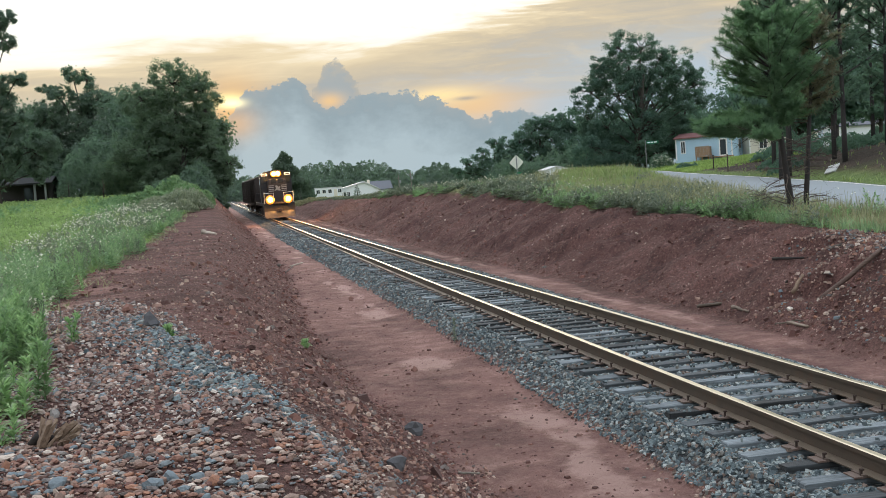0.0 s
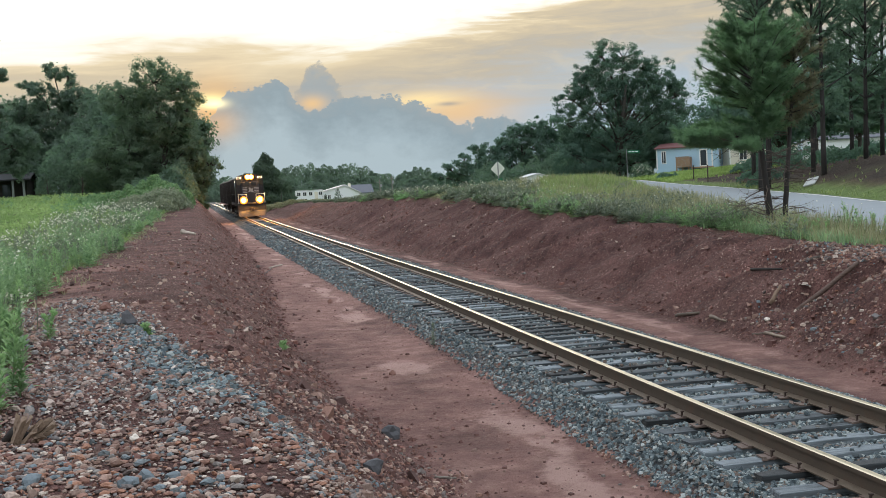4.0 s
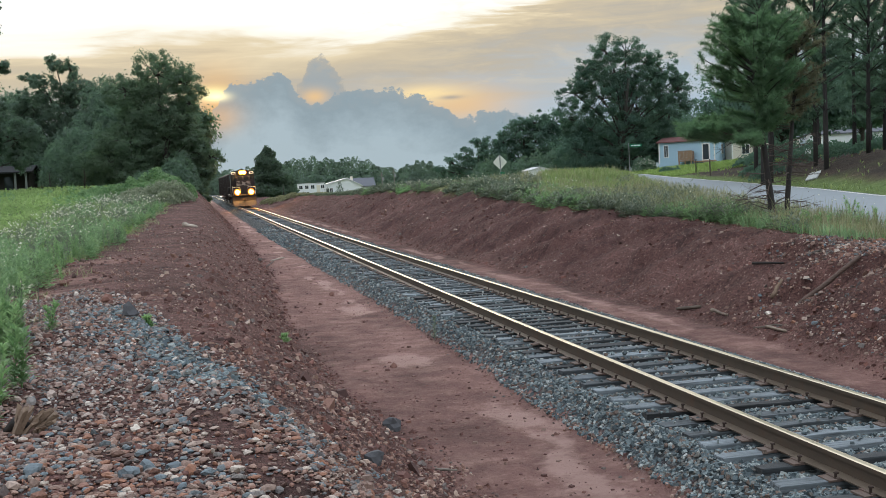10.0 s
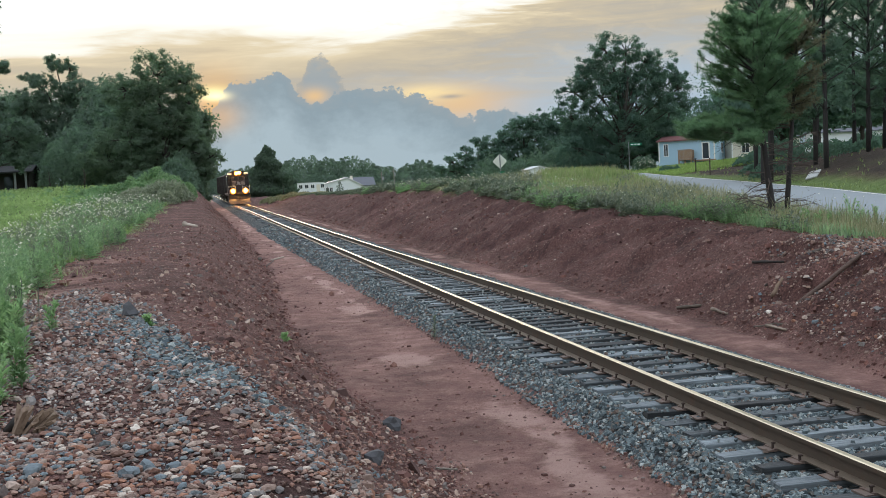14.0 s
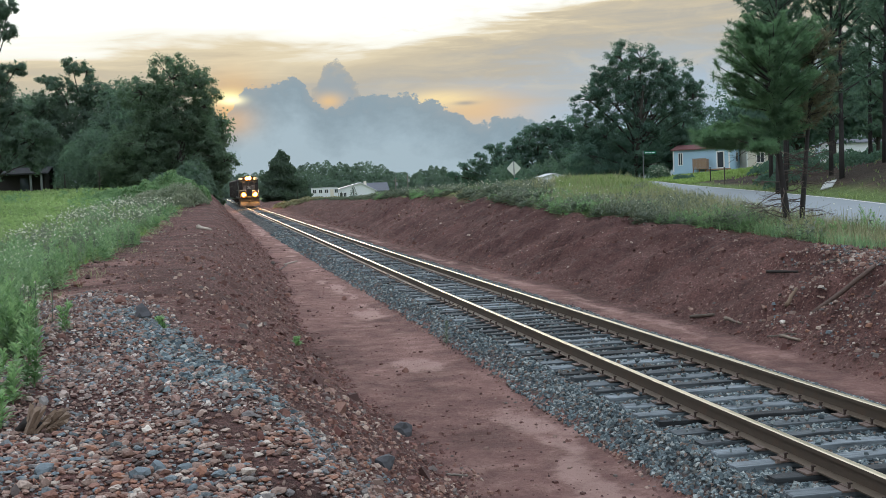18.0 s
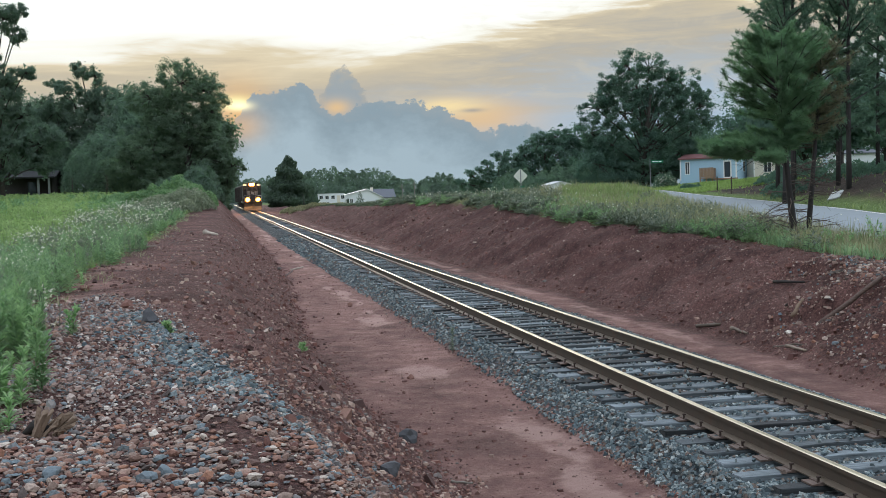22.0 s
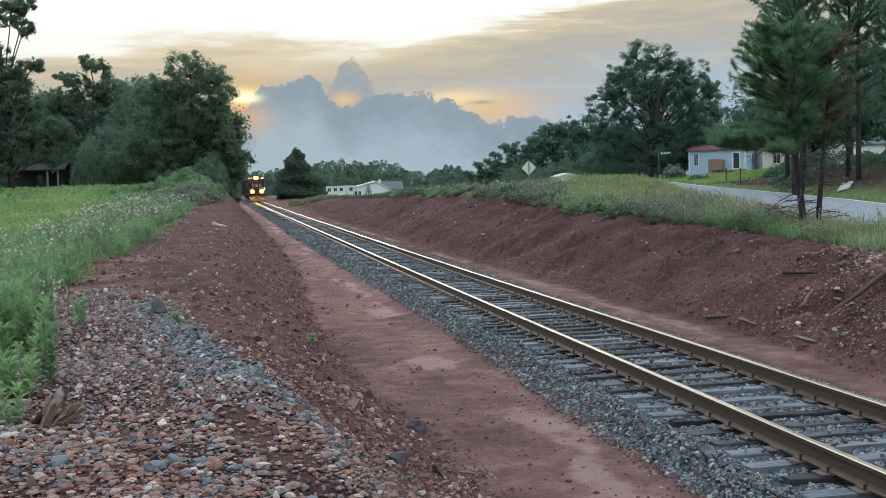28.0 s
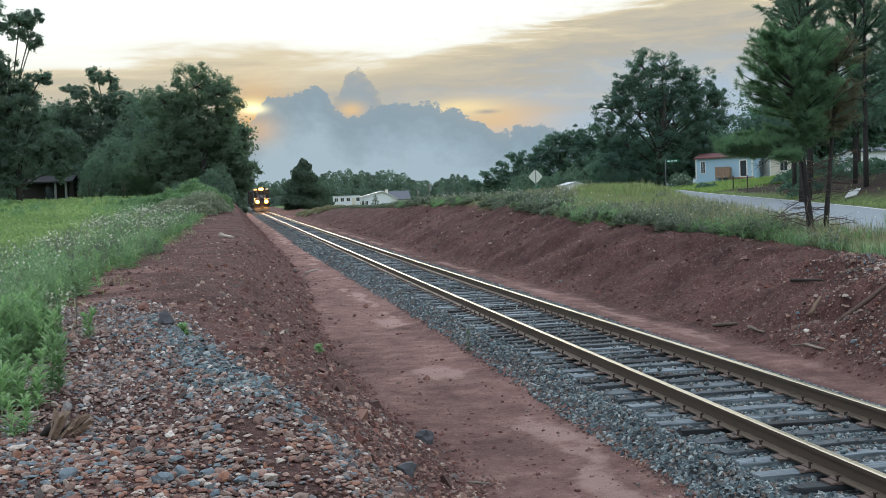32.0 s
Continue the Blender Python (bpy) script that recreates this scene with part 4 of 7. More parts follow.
    stones("bank_top_stone", lay(x, y, size, 0.2), size, GRAVEL, "grey and brown stone dumped on top of the cut bank", 0.5)
    n = 4200
    y = near_y(n, 11, 50)
    x = veg_edge(y) + RNG.random(n) * (left_toe(y) - veg_edge(y))
    size = RNG.gamma(1.5, 0.015, n).clip(0.012, 0.12) * np.interp(y, [11, 50], [0.9, 1.7])
    stones("bank_litter", lay(x, y, size, 0.15), size, LITTER, "pale chips and clods strewn over the bare bank top", 0.4)
    n = 1500
    y = near_y(n, 8, 34)
    x = pile_edge(y) + RNG.random(n) ** 1.2 * np.maximum(left_toe(y) - pile_edge(y), 0.3)
    keep = fbm(x, y, 1.1, 3, 97) > 0.5
    size = RNG.gamma(2.6, 0.021, n).clip(0.03, 0.17) * np.interp(y, [8, 34], [0.85, 1.3])
    stones("bank_rubble", lay(x, y, size, 0.2)[keep], size[keep], RUDDY, "lumps of clay and stone tumbled on the bare bank", 0.5)
    n = 2600
    y = near_y(n, 12, 70)
    x = right_toe(y) + RNG.random(n) ** 0.8 * (bank_edge(y) - right_toe(y))
    keep = fbm(x, y, 2.2, 2, 95) > 0.42
    size = RNG.gamma(1.5, 0.017, n).clip(0.012, 0.13) * np.interp(y, [11, 60], [0.9, 1.8])
    stones("cut_bank_chips", lay(x, y, size, 0.12)[keep], size[keep], LITTER, "pale chips and clods strewn over the cut bank", 0.4)
    n = 1300
    y = near_y(n, 8, 45)
    x = left_toe(y) + RNG.random(n) * (track_x(y) - 2.1 - left_toe(y))
    size = RNG.gamma(1.3, 0.014, n).clip(0.008, 0.11)
    stones("ditch_clods", lay(x, y, size, 0.3), size, CLOD, "scattered clods on the dusty ditch floor", 0.5)


TIE0 = 19.27 - 30 * 0.5
build_stones()


def boulder(x, y, w, mat, label, seed, flat=0.8):
    r = random.Random(seed)
    b = bmesh.new()
    bmesh.ops.create_icosphere(b, subdivisions=2, radius=0.5)
    off = Vector((r.uniform(0, 50), r.uniform(0, 50), 0))
    for v in b.verts:
        k = 0.82 + 0.5 * noise.noise(v.co * 2.2 + off) + 0.14 * noise.noise(v.co * 6 + off)
        v.co = Vector((v.co.x * k, v.co.y * k * 0.8, max(v.co.z * k * flat, -0.2)))
    bmesh.ops.scale(b, vec=(w, w, w), verts=b.verts)
    return single("rock", b, mat, x, y, gz1(x, y) + w * 0.12, r.uniform(0, 360), label, "rock", "loose rocks")


GREYROCK = plain("grey_rock", srgb(72, 73, 76), 0.9, vary=0.4, scale=9, grain=40, rel=0.6)
POLEWOOD = plain("grey_pole_wood", srgb(128, 124, 118), 0.9, vary=0.3, scale=2, grain=30)
BLUEROCK = plain("blue_rock", srgb(104, 115, 121), 0.9, vary=0.45, scale=9, grain=40, rel=0.6)
CLAYROCK = plain("clay_lump", srgb(118, 86, 76), 0.95, vary=0.4, scale=9, grain=40, rel=0.6)
WHITEROCK = plain("pale_quartz", srgb(212, 204, 192), 0.7, vary=0.3, scale=9, grain=40, rel=0.5)
for n_, (x_, y_, w_, m_, l_) in enumerate((
        (1.93, 12.85, 0.34, GREYROCK, "angular grey rock lying on the ditch floor"), (2.75, 17.6, 0.15, CLAYROCK, "lump of red clay on the dusty ditch floor"),
        (1.18, 8.86, 0.26, GREYROCK, "dark grey rock at the foot of the bank"), (-0.54, 6.88, 0.08, WHITEROCK, "pale quartz stone on the gravel"),
        (-0.42, 5.85, 0.13, BLUEROCK, "blue grey stone on the gravel"), (-0.28, 5.88, 0.1, BLUEROCK, "blue grey stone on the gravel"),
        (-0.97, 5.82, 0.12, BLUEROCK, "blue grey stone on the gravel"), (-0.5, 5.7, 0.13, BLUEROCK, "blue grey stone on the gravel"),
        (-1.06, 13.9, 0.32, GREYROCK, "half-buried grey rock on the gravel heap"), (-1.52, 15.9, 0.26, CLAYROCK, "flat clay stone at the head of the gravel"),
        (9.35, 17.4, 0.13, WHITEROCK, "pale round stone at the foot of the cut bank"), (3.1, 30.2, 0.22, CLAYROCK, "lump of red clay on the ditch floor"))):
    boulder(x_, y_, w_, m_, l_, 40 + n_)

# ---------------------------------------------------------------- railway track
RAIL = [(-0.076, -0.19), (0.076, -0.19), (0.076, -0.178), (0.012, -0.155), (0.009, -0.05), (0.037, -0.042), (0.037, -0.008), (0.026, 0.0),
        (-0.026, 0.0), (-0.037, -0.008), (-0.037, -0.042), (-0.009, -0.05), (-0.012, -0.155), (-0.076, -0.178)]


def build_track():
    """Rails, ties and their iron."""
    track = thing("railway_track", 0, 0, 0, 0, "single railway track on wooden ties in stone ballast", "railway track")
    ys = np.r_[np.arange(-30, 60, 1.5), np.arange(60, 330, 5)]
    for side in (-0.755, 0.755):
        v = np.array([[(track_x(y) + side + a, y, track_z(y) + h) for a, h in RAIL] for y in ys]).reshape(-1, 3)
        n = len(RAIL)
        f, w = [], []
        for i in range(len(ys) - 1):
            for j in range(n):
                f.append((i * n + j, i * n + (j + 1) % n, (i + 1) * n + (j + 1) % n, (i + 1) * n + j))
                w.append(1 if j in (6, 7, 8) else 2 if j in (2, 12) else 0)
        part("rail", mesh_from("rail", v, np.array(f)[:, ::-1], [RAILSIDE, RAILTOP, RAILFOOT], False, w), None, track, "rusty steel rail with a polished running head")
    ties = []
    for s in range(5):
        r = random.Random(s)
        b = box(2.6, 0.2, 0.17, 0, 0, -0.17, 0.012)
        bmesh.ops.subdivide_edges(b, edges=[e for e in b.edges if abs(e.verts[0].co.x - e.verts[1].co.x) > 1], cuts=9)
        for v in b.verts:
            v.co.z += 0.010 * noise.noise(v.co * 3 + Vector((s * 9, 0, 0)))
            v.co.y += 0.014 * noise.noise(v.co * 2 + Vector((0, s * 9, 0)))
            v.co.x += 0.03 * noise.noise(Vector((v.co.y * 20, s * 5, v.co.z * 20))) if abs(v.co.x) > 1.25 else 0
        me = bpy.data.meshes.new("tie")
        b.to_mesh(me)
        b.free()
        me.materials.append(TIEWOOD)
        ties.append(me)
    b = box(2.6, 0.2, 0.17, 0, 0, -0.17, 0.012)
    far_tie = bpy.data.meshes.new("tie")
    b.to_mesh(far_tie)
    b.free()
    far_tie.materials.append(TIEWOOD)
    b = box(0.36, 0.19, 0.016, 0, 0, 0)
    add_to(b, box(0.03, 0.19, 0.012, -0.09, 0, 0.016))
    add_to(b, box(0.03, 0.19, 0.012, 0.09, 0, 0.016))
    pl = bpy.data.meshes.new("tie_plate")
    b.to_mesh(pl)
    b.free()
    pl.materials.append(PLATE)
    b = box(0.018, 0.018, 0.05, 0, 0, 0)
    add_to(b, box(0.036, 0.03, 0.016, 0.006, 0, 0.05, 0.005))
    sp = bpy.data.meshes.new("spike")
    b.to_mesh(sp)
    b.free()
    sp.materials.append(SPIKE)
    r = random.Random(5)
    y, n = TIE0, 0
    while y < 165:
        yy = y + r.uniform(-0.05, 0.05)
        tx, tz = float(track_x(yy)), float(track_z(yy))
        ob = part("tie", ties[n % 5] if y < 42 else far_tie, None, track)
        lean = r.gauss(0, 0.9)
        ob.matrix_world = pose(tx + r.uniform(-0.07, 0.07), yy, tz - 0.207 + r.uniform(-0.012, 0.004), r.gauss(0, 2.0), r.gauss(0, 0.3), lean)
        if y < 46:
            for side in (-0.755, 0.755):
                p = part("tie_plate", pl, None, track)
                p.matrix_world = pose(tx + side, yy, tz - 0.206, 0, 0, lean)
                if y < 26:
                    for dx, dy in ((-0.1, -0.055), (0.1, 0.055)):
                        if r.random() < 0.9:
                            k = part("spike", sp, None, p)
                            k.matrix_local = pose(dx, dy, 0.006 + r.uniform(0, 0.014), 0, 0, 0 if dx < 0 else 180)
        y += 0.5
        n += 1
    return track


TRACK = build_track()

# ---------------------------------------------------------------- plants


def leaf_mesh(name, centre, size, mat, narrow=0.6, up=0.0, facing=None):
    """Many small pointed leaves at the given centres, turned towards facing where that is given."""
    n = len(centre)
    a = RNG.normal(size=(n, 3))
    if facing is not None:
        a = np.cross(facing, a)
    a[:, 2] += up
    a /= np.linalg.norm(a, axis=1)[:, None] + 1e-9
    b = np.cross(a, RNG.normal(size=(n, 3)) if facing is None else facing)
    b /= np.linalg.norm(b, axis=1)[:, None] + 1e-9
    s = np.asarray(size)[:, None] / 2
    v = np.stack([centre + a * s * 1.25, centre - a * s * 0.7 + b * s * narrow * 1.15, centre - a * s * 0.7 - b * s * narrow * 1.15], 1)
    return mesh_from(name, v.reshape(-1, 3), np.arange(3 * n).reshape(n, 3), [mat])


def blades(name, root, height, width, mat, lean=0.35, per=1):
    """Upright blades: two bent pieces each."""
    root = np.repeat(root, per, 0)
    height = np.repeat(height, per) * RNG.uniform(0.6, 1.1, len(root))
    n = len(root)
    t = RNG.random(n) * 2 * math.pi
    out = np.stack([np.cos(t), np.sin(t), 0 * t], -1)
    across = np.stack([-np.sin(t), np.cos(t), 0 * t], -1)
    w = np.repeat(width, per)[:, None] if np.ndim(width) else np.full((n, 1), width)
    l = (lean * RNG.random(n) * height)[:, None]
    root = root + out * (0.25 * RNG.random(n) * height)[:, None]
    up = np.array([0, 0, 1.0])
    mid, tip = root + out * l * 0.35 + up * height[:, None] * 0.55, root + out * l + up * height[:, None]
    v = np.stack([root - across * w / 2, root + across * w / 2, mid + across * w / 2, mid - across * w / 2, tip + across * w * 0.1, tip - across * w * 0.1], 1)
    f = np.array([[0, 1, 2, 3], [3, 2, 4, 5]])[None] + 6 * np.arange(n)[:, None, None]
    return mesh_from(name, v.reshape(-1, 3), f.reshape(-1, 4), [mat])


def stuff(name, me, label, category):
    return tagged(new(name, me), label, category, kind="stuff")


def limb(start, way, length, r0, r1, rnd, n=5, droop=0.0, wob=0.12):
    pts, radii = [Vector(start)], [r0]
    w = Vector(way).normalized()
    for i in range(n):
        w = (w + Vector((rnd.uniform(-wob, wob), rnd.uniform(-wob, wob), rnd.uniform(-wob, wob) - droop))).normalized()
        pts.append(pts[-1] + w * length / n)
        radii.append(r0 + (r1 - r0) * (i + 1) / n)
    return pts, radii


def sprigs(g, tips, rad, per):
    """Leaf places heaped on sprigs round each tip, and the way that each leaf faces."""
    n, k = len(tips), 7
    d = g.normal(size=(n, k, 3)) + [0, 0, 0.25]
    d /= np.linalg.norm(d, axis=2)[..., None]
    s = tips[:, None] + d * rad[:, None, None] * g.uniform(0.45, 1.0, (n, k, 1)) * [1, 1, 0.75]
    m = max(per // k, 1)
    w = g.normal(size=(n, k, m, 3)) * (0.46 * rad)[:, None, None, None] * [1, 1, 0.75]
    c = s[:, :, None] + w
    f = np.repeat(d[:, :, None], m, 2) * 0.6 + g.normal(0, 0.6, c.shape) + [0, 0, 0.3]
    return c.reshape(-1, 3), f.reshape(-1, 3)


def broad_tree(name, x, y, height, rx, ry, low, leaves, leaf, mat, seed, label, bare=0.25, clumps=70, lean=0.0, group="", z=None, fill=0.0, skirt=False):
    """A tapered trunk with limbs, and a crown of leaf clumps with gaps. low: height of the crown's foot."""
    r = random.Random(seed)
    g = np.random.default_rng(seed)
    z = gz1(x, y) if z is None else z
    tree = thing(name, x, y, z, 0, label, "tree", group)
    tips = []
    cz, hz = (low + height) / 2, (height - low) / 2
    for i in range(clumps):
        for _ in range(30):
            p = np.array([g.uniform(-1, 1), g.uniform(-1, 1), g.uniform(-1, 1)])
            q = np.linalg.norm(p * [1, 1, 1.0 if p[2] > 0 else 0.86] if not skirt or p[2] > 0 else [p[0], p[1], p[2] ** 3])
            if 0.35 < q < 0.98:
                break
        shape = 0.85 + 0.4 * (noise.noise(Vector((p[0] * 1.6 + seed, p[1] * 1.6, p[2] * 1.6))))
        tips.append(np.array([p[0] * rx * shape + lean * (p[2] + 1), p[1] * ry * shape, cz + p[2] * hz * min(shape, 1.08)]))
    tips = np.array(tips)
    b = bmesh.new()
    tr = 0.018 * height + 0.1
    pts, radii = limb((0, 0, -0.3), (0.02, 0, 1), height * 0.72, tr, tr * 0.25, r, 7, 0, 0.06)
    tube(pts, radii, 9, b)
    part("trunk", b, BARK, tree, "", True)
    for i in range(0, len(tips), max(len(tips) // 14, 1)):
        t = Vector(tips[i])
        k = min(max(int((t.z * 0.55) / (height * 0.72) * 7), 1), 6)
        o = pts[k]
        m = (o + t) / 2 + Vector((0, 0, 0.06 * (t - o).length))
        b = tube([o, m, t], [tr * 0.3, tr * 0.16, 0.03], 5, None, False)
        for j in range(3):
            u = Vector(tips[(i + j + 1) % len(tips)])
            if (u - t).length < 0.8 * rx:
                tube([m, (m + u) / 2 + Vector((0, 0, 0.2)), u], [tr * 0.13, tr * 0.08, 0.02], 4, b, False)
        part("limb", b, BARK, tree)
    tips = tips[g.random(len(tips)) > bare * 0.3]
    c, face = sprigs(g, tips, g.uniform(0.6, 1.3, len(tips)) * 0.13 * (rx + hz), leaves // len(tips))
    face += (c - [lean, 0, cz]) / [rx, ry, hz] * 0.6
    if fill:
        p = g.normal(size=(int(leaves * fill), 3))
        p *= (g.random(len(p)) ** 0.4 / np.linalg.norm(p, axis=1))[:, None]
        p = p[p[:, 2] < (0.1 if leaves > 30000 else 0.45)]
        if skirt:
            k = np.where(p[:, 2] < 0, np.minimum(1 / np.sqrt(np.maximum(1 - p[:, 2] ** 2, 0.2)), 1.8), 1.0)[:, None]
            p = p * np.concatenate([k, k, 0 * k + 1], 1)
        c = np.r_[c, p * [rx * 0.86, ry * 0.86, hz * 0.95] + [lean, 0, cz]]
        face = np.r_[face, p + g.normal(0, 0.4, p.shape)]
    ok = c[:, 2] > 0.2
    c, face = c[ok], face[ok]
    part("crown", leaf_mesh("crown", c, g.uniform(0.7, 1.3, len(c)) * leaf * 1.15, mat, 0.6, 0.0, face), None, tree, "crown of dark green leaves")
    return tree


def lobed_tree(name, x, y, lobes, leaf, thick, mat, seed, label, group, tr=0.3):
    """A large tree whose crown is made of lobes: (x, z, radius, how open) in the world, each a heap of leafy sprigs on its own limb."""
    r = random.Random(seed)
    g = np.random.default_rng(seed)
    z0 = gz1(x, y)
    tree = thing(name, x, y, z0, 0, label, "tree", group)
    top = max(z for _, z, _, _ in lobes) - z0
    pts, radii = limb((0, 0, -0.3), (0.02, 0, 1), top * 0.8, tr, tr * 0.3, r, 8, 0, 0.05)
    part("trunk", tube(pts, radii, 10), BARK, tree, "", True)
    cs, fs, sz = [], [], []
    for lx, lz, lr, air in lobes:
        mid = Vector((lx - x, r.uniform(-0.25, 0.25) * lr, lz - z0))
        o = pts[min(max(int(mid.z * 0.6 / (top * 0.8) * 8), 1), 7)]
        b = tube([o, (o + mid) / 2 + Vector((0, 0, 0.05 * (mid - o).length)), mid], [tr * 0.3, tr * 0.18, 0.055], 6, None, False)
        n = max(int(9.5 * lr**2 * (1 - 0.34 * air)), 10)
        d = g.normal(size=(n, 3))
        d /= np.linalg.norm(d, axis=1)[:, None]
        q = (0.4 + 0.62 * g.random((n, 1)) ** 0.7) * (0.9 + 0.2 * g.random((n, 1)))
        tips = np.array(mid) + d * q * lr * [1, 0.95, 0.92]
        for t in tips[:: max(n // 12, 1)]:
            e = Vector(t)
            tube([mid, (mid + e) / 2 + Vector((0, 0, 0.05 * lr)), e], [0.055, 0.035, 0.012], 4, b, False)
        part("limb", b, BARK, tree)
        c, f = sprigs(g, tips, g.uniform(0.3, 0.6, n) * (0.55 + 0.13 * lr), int(thick))
        cs.append(c)
        fs.append(f + (c - np.array(mid)) / lr * 0.8)
        sz.append(g.uniform(0.7, 1.3, len(c)) * leaf)
        m = int(60 * lr**2 * (1 - air))
        p = g.normal(size=(m, 3))
        p *= (g.random(m) ** 0.4 / np.linalg.norm(p, axis=1))[:, None] * lr * 0.8
        cs.append(np.array(mid) + p)
        fs.append(p / lr + g.normal(0, 0.4, p.shape))
        sz.append(g.uniform(0.7, 1.3, m) * leaf * 1.7)
    c, f, sz = np.concatenate(cs), np.concatenate(fs), np.concatenate(sz)
    ok = c[:, 2] > gz(c[:, 0] + x, c[:, 1] + y, False) - z0 + 0.1
    part("crown", leaf_mesh("crown", c[ok], sz[ok], mat, 0.6, 0.0, f[ok]), None, tree, "crown of dark green leaves")
    return tree


def tuft_mesh(name, tips, ways, length, count, mat, spread=0.9, width=0.012):
    """Sprays of pine needles at twig ends."""
    n = len(tips)
    w = np.repeat(ways, count, 0) + RNG.normal(size=(n * count, 3)) * spread
    w /= np.linalg.norm(w, axis=1)[:, None]
    c = np.repeat(tips, count, 0) - np.repeat(ways, count, 0) * (RNG.random((n * count, 1)) * length * 2.0)
    l = (length * RNG.uniform(0.6, 1.1, n * count))[:, None]
    s = np.cross(w, RNG.normal(size=w.shape))
    s /= np.linalg.norm(s, axis=1)[:, None]
    v = np.stack([c - s * width, c + s * width, c + w * l], 1)
    return mesh_from(name, v.reshape(-1, 3), np.arange(3 * len(c)).reshape(-1, 3), [mat])


def bough(tree, start, a, rise, l, r, twigs, tips, ways, bark, fine=True):
    """One branch with its twigs; the twigs' ends are added to tips."""
    p, q = limb(start, (math.cos(a), math.sin(a), rise), l, 0.01 + 0.011 * l, 0.005, r, 4, -0.02, 0.16)
    b = tube(p, q, 5, None, False)
    for k in range(twigs):
        s = p[1].lerp(p[3], r.random()) if k % 2 == 0 else p[2].lerp(p[4], r.random())
        w = Vector((math.cos(a) + r.uniform(-0.9, 0.9), math.sin(a) + r.uniform(-0.9, 0.9), r.uniform(0.0, 0.9))).normalized()
        e = s + w * r.uniform(0.15, 0.45) * min(1.0, 0.3 + 0.25 * l)
        if fine or k % 4 == 0:
            tube([s, e], [0.007, 0.003], 3, b, False)
        tips.append(e)
        ways.append(w)
    part("branch", b, bark, tree)


def pine_tree(name, x, y, height, spread, low, whorls, needles, nlen, mat, seed, label, lean=(0, 0), bark=None, width=0.02, dead=True, group="", rough=0.2, trunk_r=None, twigs=5, per_whorl=5, extra=(), blunt=False):
    r = random.Random(seed)
    z = gz1(x, y)
    tree = thing(name, x, y, z, 0, label, "tree", group)
    tr = trunk_r or 0.007 * height + 0.035
    pts, radii = [], []
    for i in range(9):
        t = i / 8
        pts.append(Vector((lean[0] * t + 0.04 * height * 0.1 * math.sin(3 * t + seed), lean[1] * t, -0.2 + t * height)))
        radii.append(tr * (1 - 0.9 * t) + 0.01)
    part("trunk", tube(pts, radii, 9), bark or PINEBARK, tree, "", True)
    at = lambda t: pts[min(int(t * 8), 7)].lerp(pts[min(int(t * 8) + 1, 8)], t * 8 - min(int(t * 8), 7))
    tips, ways = [], []
    for i in range(whorls):
        t = low / height + (0.99 - low / height) * (i + 0.5 * r.random()) / whorls
        u = (t - low / height) / (1 - low / height)
        reach = spread * (min(1.0, (1 - u) / 0.42) ** 0.6 * (0.38 + 0.62 * min(u / 0.5, 1.0)) if blunt else math.sin(math.pi * (0.22 + 0.7 * u)) ** 0.6)
        for j in range(per_whorl):
            a = r.uniform(0, 2 * math.pi)
            l = reach * r.uniform(1 - 2 * rough, 1 + rough)
            bough(tree, at(t), a, r.uniform(0.1, 0.7) + 0.6 * u, l, r, twigs, tips, ways, bark or PINEBARK, dead)
    for t, a, l in extra:
        bough(tree, at(t), a, r.uniform(-0.2, 0.1), l, r, twigs * 6, tips, ways, bark or PINEBARK)
    part("needles", tuft_mesh("needles", np.array(tips), np.array(ways), nlen, needles, mat, 1.25, width), None, tree, "sprays of long green needles")
    for j in range(26 if dead else 0):
        t = r.uniform(0.08, max(low / height, 0.12))
        a = r.uniform(0, 2 * math.pi)
        p, q = limb(at(t), (math.cos(a), math.sin(a), r.uniform(-0.3, 0.2)), spread * r.uniform(0.4, 0.95), 0.015, 0.003, r, 5, 0.03, 0.3)
        b = tube(p, q, 4, None, False)
        for k in range(10):
            m = p[r.randint(1, 4)]
            p2, q2 = limb(m, (math.cos(a) + r.uniform(-1, 1), math.sin(a) + r.uniform(-1, 1), r.uniform(-0.5, 0.4)), spread * r.uniform(0.12, 0.4), 0.005, 0.0015, r, 3, 0.03, 0.35)
            tube(p2, q2, 3, b, False)
        part("dead_branch", b, DEADTWIG, tree, "bare grey brown dead branch")
    return tree


# left of the line: shade trees closing the field
lobed_tree("oak_tree", -4.5, 124, [(-4.8, 15.9, 3.0, 0.5), (-8.2, 14.3, 2.5, 0.45), (-2.1, 14.9, 2.4, 0.5), (-1.6, 12.8, 1.5, 0.6), (-6.0, 12.0, 3.6, 0.2), (-3.3, 10.6, 2.7, 0.3), (-1.5, 9.0, 1.7, 0.3), (0.3, 6.7, 1.25, 0.2), (-0.9, 7.2, 1.5, 0.1), (-0.4, 4.9, 1.2, 0.1),
                                     (-8.2, 8.8, 3.6, 0.1), (-4.2, 7.4, 3.6, 0.0), (-1.6, 5.6, 2.0, 0.0), (-7.6, 4.4, 3.2, 0.0), (-3.2, 3.6, 3.0, 0.0), (-1.3, 3.0, 1.7, 0.0), (-10.8, 6.5, 2.8, 0.1)],
           0.19, 126, OAK, 3, "large round-crowned oak overhanging the railway line", "trees behind the field", 0.45)
